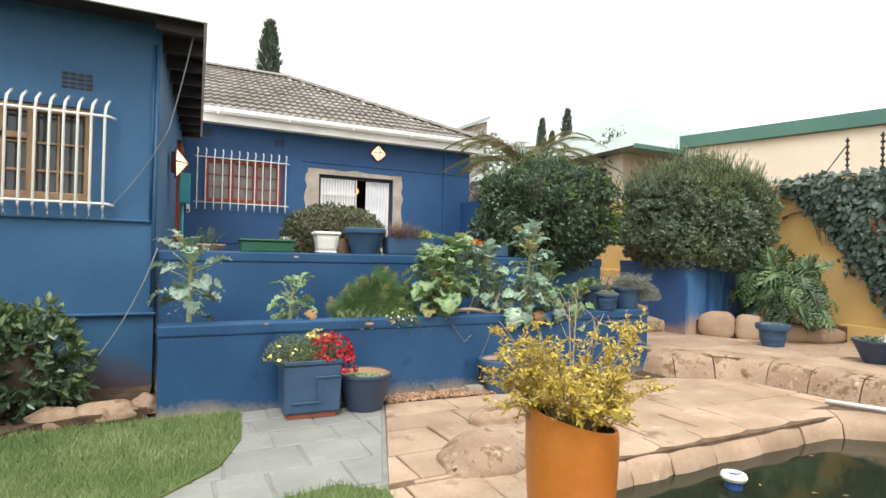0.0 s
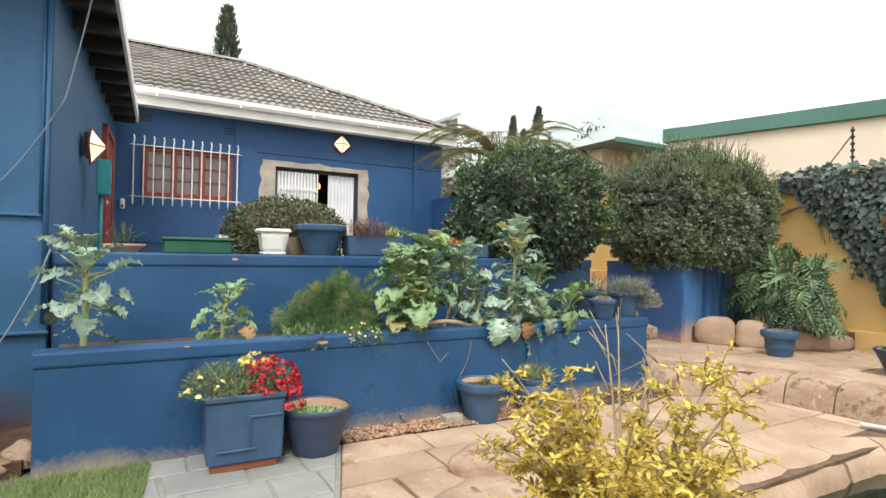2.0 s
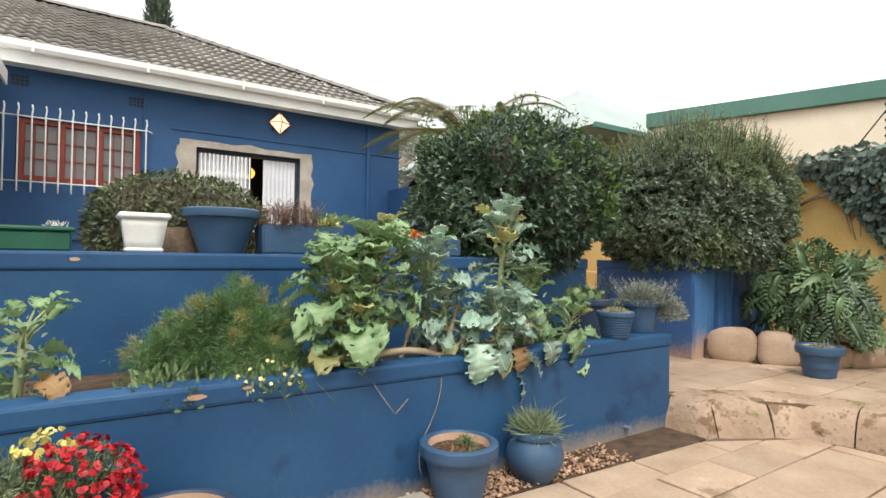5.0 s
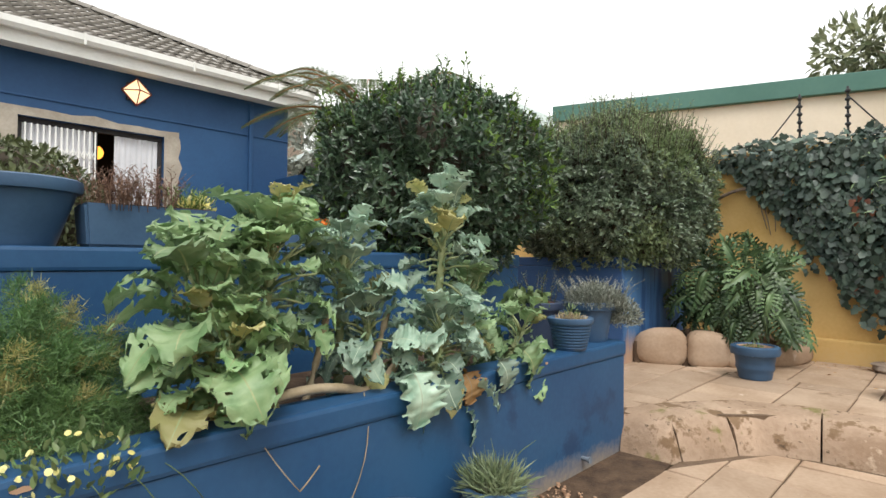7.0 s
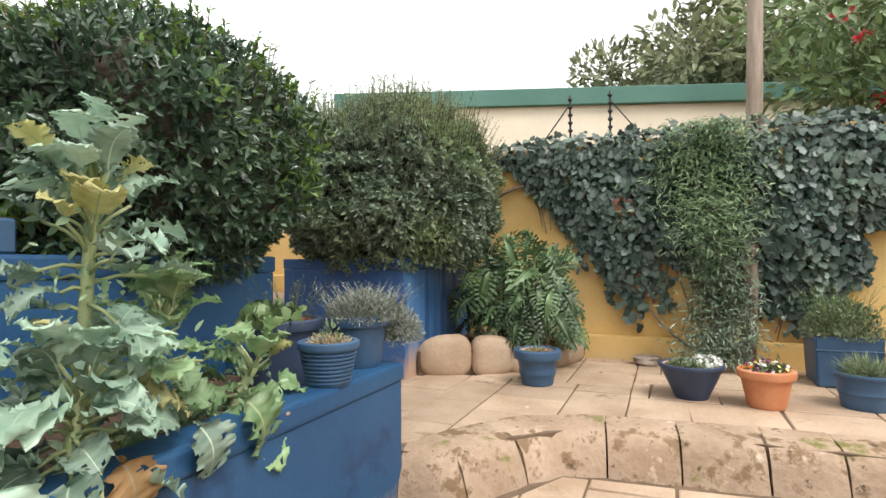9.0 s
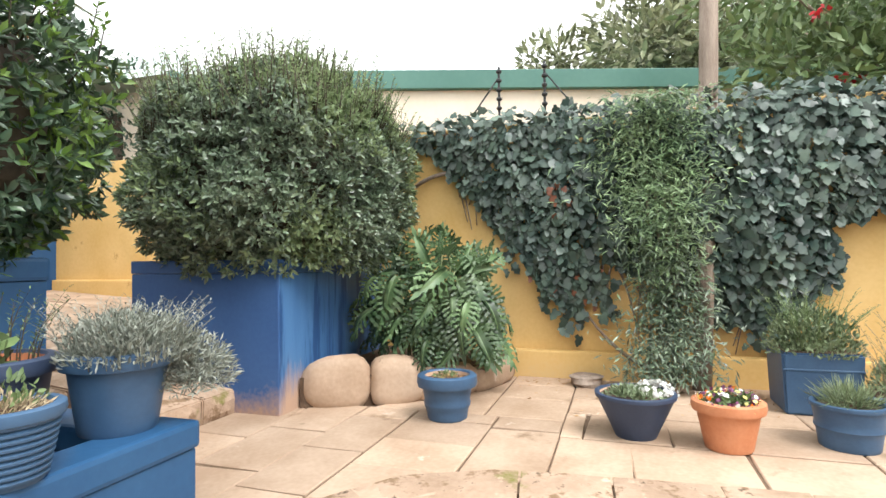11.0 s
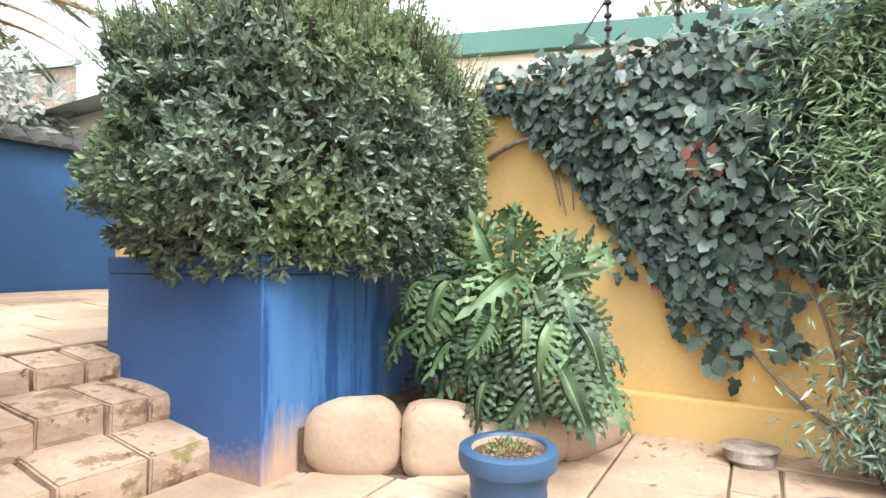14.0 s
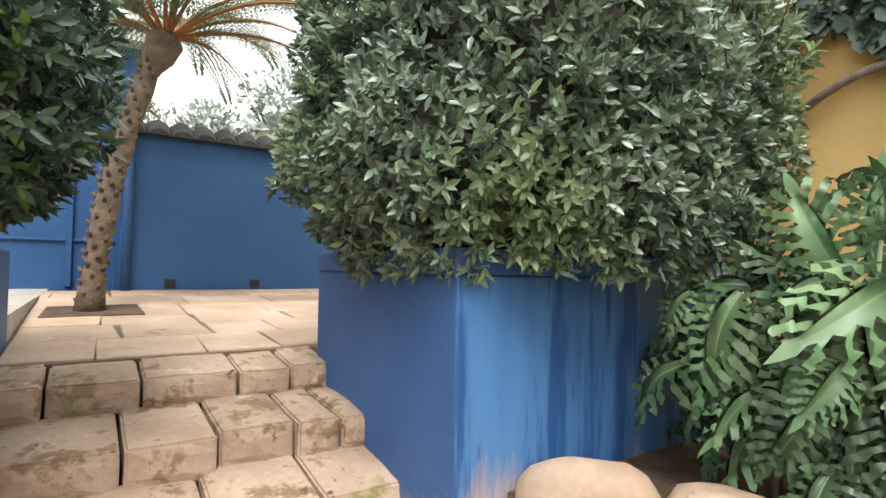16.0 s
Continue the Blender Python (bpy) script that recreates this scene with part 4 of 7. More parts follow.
lathe("knob", [(0.001, 0.0), (0.025, 0.0), (0.03, 0.02), (0.02, 0.04), (0.001, 0.045)], STEEL, door, 14, (0.04, 0.16, 1.0))
lamp2 = diamond_lamp(pose(side(7.4) + 0.08, 7.4, 2.42, 0, 0, 90 + turn))
post = tagged(new("post"), "teal painted post and box on the annexe wall", "post")
boxes("box", [((0.0, 7.62, 1.95), (0.13, 7.80, 2.33))], TEAL, 0.01, post)
tubes("pole", [([(0.04, 7.7, 0.98), (0.04, 7.7, 1.96)], 0.022)], TEAL, post, 10)
bell = tagged(new("alarm_box"), "small white alarm sensor on the blue wall", "sensor")
boxes("body", [((0.12, HY - 0.07, 2.05), (0.19, HY, 2.22))], WHITE, 0.02, bell)
boxes("lens", [((0.135, HY - 0.078, 2.07), (0.175, HY - 0.069, 2.12))], NAVY_POT, 0.004, bell)
cable = tagged(tubes("cable", [(bez((-0.85, 5.5, 0.1), (-0.4, 5.6, 0.55), (-0.17, 5.82, 1.36), 12), 0.007),
                               (bez((-0.60, 5.82, 1.70), (-0.35, 5.80, 1.95), (-0.1, 5.78, 2.5), 8) + bez((-0.1, 5.78, 2.5), (0.02, 5.7, 3.0), (0.1, 5.6, 3.45), 6)[1:], 0.006)], CABLE),
               "thin grey cable slung along the blue annexe", "cable")

# ---- boundary walls ----
yw = structure(new("wall_yellow"), "yellow painted garden wall with a low plinth", "wall")
box("wall_face", (8.64, -2.5, -0.04), (8.84, 10.4, 2.60), YELLOW, 0.01, yw)
box("plinth", (8.56, -2.5, -0.04), (8.641, 4.4, 0.49), YELLOW, 0.02, yw)
box("plinth", (8.56, 6.96, 0.8), (8.641, 10.2, 1.13), YELLOW, 0.02, yw)
fence = structure(new("wall_blue"), "blue painted boundary wall with dark tile coping", "wall")
box("wall_face", (6.08, 10.22, 0.8), (8.64, 10.42, 2.58), BLUE_HOUSE, 0.01, fence)
boxes("drain_hole", [((x, 10.205, 1.03), (x + 0.10, 10.222, 1.11)) for x in (6.42, 7.26)], BLACK, parent=fence)
tubes("pipe", [([(6.07, 10.17, 0.95), (6.07, 10.17, 2.6)], 0.045)], BLUE_HOUSE, fence, 12)
box("return_wall", (6.02, 10.42, 0.8), (6.24, 11.29, 2.6), BLUE_HOUSE, 0.01, fence)
structure(box("wall_rear", (-6, -3.2, -0.04), (8.84, -3.0, 2.2), YELLOW, 0.0), "plain yellow wall closing the garden", "wall")
structure(box("wall_side", (-6.2, -3.2, -0.04), (-6.0, 11.0, 2.6), BLUE_HOUSE, 0.0), "plain blue wall closing the garden", "wall")

# neighbour's building with green fascia, beyond the yellow wall
nb = structure(new("neighbour_building"), "cream neighbouring building with green metal fascia", "building")
na = math.atan2(1.5 - 9.4, 12.9 - 10.2)
M = pose(10.2, 9.4, 0, 0, 0, math.degrees(na))
bm = bmesh.new()
add_box(bm, (0.8, 0, 0), (13, 6, 3.95), M)
bm_ob("wall", bm, CREAM, nb)
bm = bmesh.new()
add_box(bm, (0.7, -0.10, 3.93), (13.1, 6.1, 4.22), M)
bmesh.ops.bevel(bm, geom=list(bm.edges), offset=0.01, segments=1, affect="EDGES")
bm_ob("fascia", bm, GREENMETAL, nb)
# pyramid roof beyond
nr = structure(new("far_house"), "far house with pale green pyramid roof", "house")
px, py, pz = 14.46, 14.2, 6.83
mesh_ob("roof", [(px - 4.7, py - 4.7, 4.1), (px + 4.7, py - 4.7, 4.1), (px + 4.7, py + 4.7, 4.1), (px - 4.7, py + 4.7, 4.1), (px, py, pz)], [(0, 1, 4), (1, 2, 4), (2, 3, 4), (3, 0, 4), (3, 2, 1, 0)], PALEROOF, nr)
boxes("wall", [((px - 4.2, py - 3.8, 0), (px + 4.2, py + 3.8, 4.09))], CREAM, parent=nr)
boxes("gutter", [((px - 4.75, py - 4.8, 4.0), (px + 4.75, py - 4.7, 4.12))], GREENMETAL, 0.01, parent=nr)
nr2 = structure(new("far_gable"), "far white gable roof with brick end", "house")
g0 = Vector((14.75, 27.0, 0))
mesh_ob("roof", [(g0.x - 3, g0.y, 7.6), (g0.x + 1.5, g0.y, 9.6), (g0.x + 1.5, g0.y + 5, 9.6), (g0.x - 3, g0.y + 5, 7.6), (g0.x - 3, g0.y, 7.4), (g0.x + 1.5, g0.y, 9.4), (g0.x + 1.5, g0.y + 5, 9.4), (g0.x - 3, g0.y + 5, 7.4)],
        [(0, 1, 2, 3), (0, 4, 5, 1), (4, 7, 6, 5), (1, 5, 6, 2), (3, 2, 6, 7), (0, 3, 7, 4)], PALEROOF, nr2)
prism("wall", [(g0.x - 2.7, g0.y + 0.2), (g0.x + 1.4, g0.y + 0.2), (g0.x + 1.4, g0.y + 4.8), (g0.x - 2.7, g0.y + 4.8)], 0, 0, BARK, nr2, slope=lambda x, y: 7.4 + (x - g0.x + 3) / 4.5 * 2 - 0.05)


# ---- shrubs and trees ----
# pale young leaves, with the bright-sky bleed at the hedge top in their colour
L_HEDGE2 = leafmat("young_top_lit_hedge_leaf", (0.16, 0.22, 0.10), (0.28, 0.34, 0.18), 0.4, 0.42)
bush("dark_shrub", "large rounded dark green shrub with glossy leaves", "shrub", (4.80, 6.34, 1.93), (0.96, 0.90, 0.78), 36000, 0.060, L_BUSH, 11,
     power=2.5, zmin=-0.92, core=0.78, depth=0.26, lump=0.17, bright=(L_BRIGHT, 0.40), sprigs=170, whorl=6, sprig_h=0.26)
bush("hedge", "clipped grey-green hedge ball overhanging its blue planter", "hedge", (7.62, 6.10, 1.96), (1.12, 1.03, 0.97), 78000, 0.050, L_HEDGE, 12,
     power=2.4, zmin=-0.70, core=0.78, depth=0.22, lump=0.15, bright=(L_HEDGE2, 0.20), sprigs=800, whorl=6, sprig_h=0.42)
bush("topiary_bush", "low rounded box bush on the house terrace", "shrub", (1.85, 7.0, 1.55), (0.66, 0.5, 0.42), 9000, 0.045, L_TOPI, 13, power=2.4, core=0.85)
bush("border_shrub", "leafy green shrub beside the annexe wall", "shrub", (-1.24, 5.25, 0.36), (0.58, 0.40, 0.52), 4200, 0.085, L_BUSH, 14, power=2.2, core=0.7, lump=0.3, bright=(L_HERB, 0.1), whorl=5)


def twig_tree(name, label, base, height, crown, seed, material, count, leaf, trunk_r=0.2, blobs=14, spread=1.0, category="tree"):
    """Tapered trunk, limbs to uneven clumps of leaves with gaps between."""
    rng = np.random.default_rng(seed)
    root = tagged(new(name), label, category)
    base = Vector(base)
    fork = base + Vector((0, 0, height * 0.42))
    paths = [([base, base.lerp(fork, 0.5) + Vector((0.1, 0.05, 0)), fork], [trunk_r, trunk_r * 0.8, trunk_r * 0.6])]
    P, D, N = [], [], []
    for i in range(blobs):
        a = rng.uniform(0, 6.28)
        rr = crown * spread * rng.uniform(0.15, 1.0) ** 0.6
        z = height * (0.5 + 0.45 * rng.random() * (1 - 0.45 * rr / crown))
        c = base + Vector((rr * math.cos(a), rr * math.sin(a), z))
        paths.append((bez(fork, fork.lerp(c, 0.5) + Vector((0, 0, 0.25)), c, 6), [trunk_r * 0.4, trunk_r * 0.3, trunk_r * 0.22, trunk_r * 0.16, trunk_r * 0.1, trunk_r * 0.05]))
        k = count // blobs
        s = crown * rng.uniform(0.28, 0.46)
        d = unit(rng.normal(size=(k, 3)))
        p = np.array(c) + d * (s * rng.random((k, 1)) ** 0.45) * np.array([1, 1, 0.75])
        P.append(p)
        D.append(d + rng.normal(size=(k, 3)) * 0.6)
        N.append(d + np.array([0, 0, 0.6]) + rng.normal(size=(k, 3)) * 0.5)
    tubes("trunk_and_limbs", paths, BARK, root, 8)
    P, D, N = np.concatenate(P), np.concatenate(D), np.concatenate(N)
    leaves("crown", OVAL, P, D, N, leaf * rng.uniform(0.6, 1.3, len(P)), material, root)["kind"] = "stuff"
    return root


twig_tree("broadleaf_tree", "large olive-green tree behind the neighbour's roof", (18.2, 1.2, 0), 9.2, 4.0, 21, L_FAR, 22000, 0.25, 0.3, 30)
t2 = twig_tree("flowering_tree", "green tree with red flowers overhanging the wall", (12.0, -0.6, 0), 6.4, 2.7, 22, L_HERB, 14000, 0.17, 0.2, 18)
rng = np.random.default_rng(5)
fp = np.array([(10.6 + rng.normal() * 0.5, 0.3 + rng.normal() * 0.7, 4.1 + rng.normal() * 0.5) for _ in range(9)])
fp = np.repeat(fp, 14, 0) + rng.normal(size=(126, 3)) * 0.05
leaves("red_flowers", PETAL, fp, rng.normal(size=fp.shape), rng.normal(size=fp.shape), 0.07 * np.ones(len(fp)), F_RED, t2)["kind"] = "stuff"
twig_tree("thin_tree", "pale bare-topped tree beyond the roof", (7.2, 30.5, 0), 11.0, 1.3, 23, L_FAR, 1500, 0.18, 0.12, 12)
twig_tree("grey_tree", "pale grey-green tree beyond the blue wall", (8.9, 17.0, 0), 6.0, 2.6, 24, L_LAV, 6000, 0.2, 0.16, 14)


def cypress(base, h, r, seed):
    rng = np.random.default_rng(seed)
    root = tagged(new("cypress"), "slim dark cypress tree beyond the house", "tree", "far cypress trees")
    tubes("trunk", [([base, Vector(base) + Vector((0, 0, h * 0.9))], [0.15, 0.03])], BARK, root, 8)
    n = 5200
    t = rng.random(n) ** 0.8
    lean = np.array([noise.noise(Vector((0, seed, z * 4))) for z in t])
    prof = r * (1 - t) ** 0.5 * (0.75 + 0.35 * np.array([noise.noise(Vector((seed, a * 3, z * 9))) for a, z in zip(rng.random(n), t)]) + 0.2)
    a = rng.uniform(0, 6.28, n)
    rr = prof * (0.5 + 0.5 * rng.random(n))
    P = np.array(base) + np.column_stack([rr * np.cos(a) + lean * 0.2, rr * np.sin(a), t * h])
    D = np.column_stack([np.cos(a) * 0.5, np.sin(a) * 0.5, np.ones(n)])
    N = np.column_stack([np.cos(a), np.sin(a), 0.3 * np.ones(n)])
    leaves("crown", NARROW, P, D + rng.normal(size=D.shape) * 0.25, N, r * 0.3 * rng.uniform(0.5, 1.2, n), L_CYP, root)["kind"] = "stuff"


cypress((3.27, 23.5, 0), 10.9, 1.15, 31)
cypress((23.7, 32.0, 0), 11.4, 1.0, 32)
cypress((26.0, 32.0, 0), 12.4, 1.1, 33)
cypress((25.0, 32.5, 0), 10.7, 0.9, 34)


bush("boundary_tree", "dark leafy tree beside the far house", "tree", (10.9, 11.4, 3.0), (1.0, 1.0, 1.75), 5000, 0.11, L_BUSH, 15, power=2.1, core=0.8, lump=0.25, depth=0.35)

# tree fern
def tree_fern():
    root = tagged(new("tree_fern"), "tree fern with leaning trunk and arching fronds", "tree fern")
    base, top = Vector((5.78, 8.75, 0.88)), Vector((6.24, 9.0, 3.10))
    path = bez(base, (5.86, 8.8, 2.2), top, 14)
    rad = [0.078 + 0.012 * math.sin(i * 2.1) + (0.03 if i == 0 else 0) + (0.05 if i > 11 else 0) for i in range(14)]
    tubes("trunk", [(path, rad)], FERNBARK, root, 12)
    rng = random.Random(9)
    # leaf scars spiral up the trunk
    sc = []
    for i in range(150):
        t = i / 150
        p = path[min(13, int(t * 13))].lerp(path[min(13, int(t * 13) + 1)], t * 13 % 1)
        a = i * 2.4
        o = Vector((math.cos(a), math.sin(a), 0.3))
        sc.append(([p + o * 0.065, p + o * 0.10 + Vector((0, 0, 0.03))], [0.022, 0.008]))
    tubes("leaf_scar", sc, FERNBARK, root, 5)["kind"] = "stuff"
    ribs, P, D, N, S = [], [], [], [], []
    for i in range(26):
        a = i * 2.399
        ln = rng.uniform(1.25, 1.95)
        up = rng.uniform(0.25, 0.75)
        d = Vector((math.cos(a), math.sin(a), 0))
        tip = top + d * ln + Vector((0, 0, up - 0.20 * ln))
        mid = top + d * ln * 0.5 + Vector((0, 0, up + 0.25))
        pts = bez(top, mid, tip, 22)
        ribs.append((pts, [0.02 - 0.0008 * k for k in range(22)]))
        for k in range(3, 22):
            t = k / 21
            ax = (pts[min(k + 1, 21)] - pts[k - 1]).normalized()
            sidev = ax.cross(Vector((0, 0, 1))).normalized()
            w = 0.36 * math.sin(math.pi * min(1, t * 0.86 + 0.12)) + 0.03
            for sgn in (1, -1):
                for q in range(2):
                    pd = (sidev * sgn + ax * (0.35 + 0.2 * q) - Vector((0, 0, 0.10))).normalized()
                    st = pts[k] + ax * 0.03 * q
                    for m in range(7):
                        u = (m + 0.6) / 7
                        c = st + pd * w * u
                        for s2 in (1, -1):
                            P.append(c)
                            D.append(ax * s2 + pd * 0.6)
                            N.append((0, 0, 1))
                            S.append(0.070 * (1.15 - u))
    tubes("frond_rib", ribs, FERNCROWN, root, 6)
    leaves("frond", NARROW, P, D, N, S, L_FERN, root)["kind"] = "stuff"
    return root


tree_fern()
structure(prism("fern_bed", [(5.5, 8.45), (6.12, 8.5), (6.1, 9.05), (5.52, 9.0)], 0.8, 0.0, SOIL, slope=lambda x, y: terrace_z(x, y) + 0.008), "small soil square round the tree fern", "soil")

# ---- ivy over the yellow wall ----
IVY_LOW = [(-2.5, 1.35), (0.0, 1.25), (1.4, 1.2), (1.85, 1.05), (2.0, 0.9), (2.2, 0.72), (2.5, 0.8), (2.9, 0.7), (3.3, 0.75), (3.55, 0.95), (3.75, 0.85), (4.0, 0.95), (4.2, 1.35), (4.5, 1.72), (4.8, 2.02), (5.1, 2.4), (5.35, 2.55)]


def ivy():
    root = tagged(new("ivy"), "thick dark green ivy hanging over the yellow wall", "climber")
    rng = np.random.default_rng(41)
    n = 21000
    y = rng.uniform(-2.4, 5.35, n)
    z = rng.uniform(0.6, 2.69, n)
    low = np.interp(y, [p[0] for p in IVY_LOW], [p[1] for p in IVY_LOW])
    ragged = np.array([noise.noise(Vector((a * 2.2, b * 1.3, 0))) for a, b in zip(y, z)])
    keep = z > low + ragged * 0.16
    thin = np.array([noise.noise(Vector((a * 1.1, b * 1.6, 5))) for a, b in zip(y, z)])
    keep &= ~((z < low + 0.5) & (thin < -0.22))
    y, z, low, thin = y[keep], z[keep], low[keep], thin[keep]
    bulge = 0.05 + 0.24 * np.clip((z - low) / 0.8, 0, 1) + 0.10 * thin
    x = 8.62 - bulge * rng.random(len(y)) ** 0.5
    top = z > 2.54
    x[top] += rng.uniform(-0.1, 0.4, top.sum())
    P = np.column_stack([x, y, z + 0.05 * thin])
    k = len(P)
    D = np.column_stack([-0.35 + 0.3 * rng.normal(size=k), 0.45 * rng.normal(size=k), -1 + 0.35 * rng.normal(size=k)])
    N = np.column_stack([-1 + 0.3 * rng.normal(size=k), 0.55 * rng.normal(size=k), 0.65 + 0.5 * rng.normal(size=k)])
    D[top] = np.column_stack([rng.normal(size=top.sum()), rng.normal(size=top.sum()), -0.3 * np.ones(top.sum())])
    leaves("foliage", IVY, P, D, N, rng.uniform(0.05, 0.115, k), L_IVY, root)["kind"] = "stuff"
    strands = []
    for yy, zt, zb in ((3.78, 1.2, 0.62), (3.70, 1.15, 0.70), (3.95, 1.3, 0.85), (2.15, 1.1, 0.55), (2.28, 1.0, 0.6), (1.95, 1.2, 0.9), (3.45, 1.2, 0.8), (4.3, 1.6, 1.2)):
        for q in range(16):
            u = q / 15
            strands.append((8.57 + rng.normal() * 0.02, yy + rng.normal() * 0.05, zt + (zb - zt) * u))
    m = len(strands)
    leaves("hanging_leaves", IVY, strands, np.column_stack([-0.3 * np.ones(m), rng.normal(size=m) * 0.5, -np.ones(m)]), np.column_stack([-np.ones(m), rng.normal(size=m) * 0.5, 0.5 + rng.normal(size=m) * 0.4]), rng.uniform(0.06, 0.12, m), L_IVY, root)["kind"] = "stuff"
    stems = []
    r = random.Random(4)
    for i in range(26):
        yy = r.uniform(1.9, 5.0)
        lo = float(np.interp(yy, [p[0] for p in IVY_LOW], [p[1] for p in IVY_LOW]))
        stems.append((bez((8.62, yy + r.uniform(-0.3, 0.3), lo + 0.7), (8.58, yy + r.uniform(-0.2, 0.2), lo + 0.3), (8.61, yy, max(0.3, lo - r.uniform(0.0, 0.3))), 7), [0.012, 0.012, 0.011, 0.01, 0.008, 0.006, 0.004]))
    stems.append((bez((8.58, 2.85, 0.30), (8.50, 3.35, 0.35), (8.6, 3.70, 0.95), 10), [0.022, 0.022, 0.021, 0.02, 0.018, 0.016, 0.014, 0.012, 0.01, 0.006]))
    stems.append((bez((8.6, 4.75, 2.15), (8.55, 5.0, 2.2), (8.6, 5.25, 2.05), 8), 0.02))
    tubes("stem", stems, BARK, root, 6)
    # a patch of red-brown dead leaves
    m = 14
    Pd = np.array([8.33, 3.82, 1.86]) + rng.normal(size=(m, 3)) * np.array([0.03, 0.05, 0.07])
    Pd = np.concatenate([Pd, np.array([8.5, 3.7, 1.15]) + rng.normal(size=(14, 3)) * np.array([0.03, 0.25, 0.12])])
    leaves("dead_leaves", IVY, Pd, np.column_stack([rng.normal(size=(len(Pd), 2)) * 0.4, -np.ones(len(Pd))]), np.tile([-1, 0, 0.5], (len(Pd), 1)) + rng.normal(size=(len(Pd), 3)) * 0.5, rng.uniform(0.035, 0.08, len(Pd)), DEADRED, root)["kind"] = "stuff"


DEADRED = leafmat("dead_red_leaf", (0.13, 0.045, 0.028), (0.22, 0.09, 0.05), 0.4)
ivy()

# pole with a fine-leaved climber
pole = tagged(tubes("pole", [([(8.42, 2.72, 0.2), (8.44, 2.66, 1.5), (8.52, 2.60, 2.9), (8.50, 2.55, 5.2)], [0.075, 0.07, 0.075, 0.065])], BARK, None, 14), "weathered grey timber pole against the ivy", "pole")


def pole_climber():
    root = tagged(new("vine"), "light green fine-leaved vine round the pole", "climber")
    rng = np.random.default_rng(51)
    n = 8000
    z = rng.uniform(0.35, 2.66, n)
    yc = np.interp(z, [0.3, 0.9, 1.6, 2.3, 2.75], [2.98, 2.95, 3.02, 3.08, 3.02])
    w = np.interp(z, [0.3, 0.7, 1.2, 2.0, 2.6, 2.75], [0.30, 0.26, 0.20, 0.36, 0.34, 0.20])
    P = np.column_stack([8.32 - 0.16 * rng.random(n) - 0.05 * np.sin(z * 5), yc + w * rng.normal(size=n) * 0.66, z])
    D = np.column_stack([-0.5 + 0.5 * rng.normal(size=n), 0.8 * rng.normal(size=n), -0.4 + 0.4 * rng.normal(size=n)])
    N = np.column_stack([-0.7 + 0.3 * rng.normal(size=n), 0.4 * rng.normal(size=n), np.ones(n)])
    up = z > 1.35 + 0.3 * rng.normal(size=n)
    leaves("foliage", NARROW, P[up], D[up], N[up], rng.uniform(0.05, 0.10, up.sum()), L_VINE, root)["kind"] = "stuff"
    dn = ~up
    leaves("lower_foliage", NARROW, P[dn], D[dn], N[dn], rng.uniform(0.05, 0.10, dn.sum()), L_HEDGE, root)["kind"] = "stuff"
    tubes("stem", [(bez((8.4, 2.95 + 0.06 * i, 0.22), (8.3, 2.8 + 0.08 * i, 1.2), (8.4, 3.0 + 0.05 * i, 2.5), 8), 0.012) for i in range(4)], BARK, root, 6)


pole_climber()

# electric fence stands on the yellow wall
for yy in (4.42, 3.98):
    st = tagged(new("fence_stand"), "thin black electric fence stand with insulators", "fence stand", "electric fence stands")
    tubes("rod", [([(8.74, yy, 2.55), (8.74, yy, 3.2)], 0.012)], BLACK, st, 6)
    lathe("insulators", [p for i in range(6) for p in ((0.012, i * 0.09), (0.028, i * 0.09 + 0.015), (0.028, i * 0.09 + 0.03), (0.012, i * 0.09 + 0.045))], BLACK, st, 10, (8.74, yy, 2.68))
    s = 1 if yy > 4.2 else -1
    tubes("stay", [([(8.74, yy, 3.1), (8.74, yy + 0.38 * s, 2.6)], 0.008)], BLACK, st, 6)


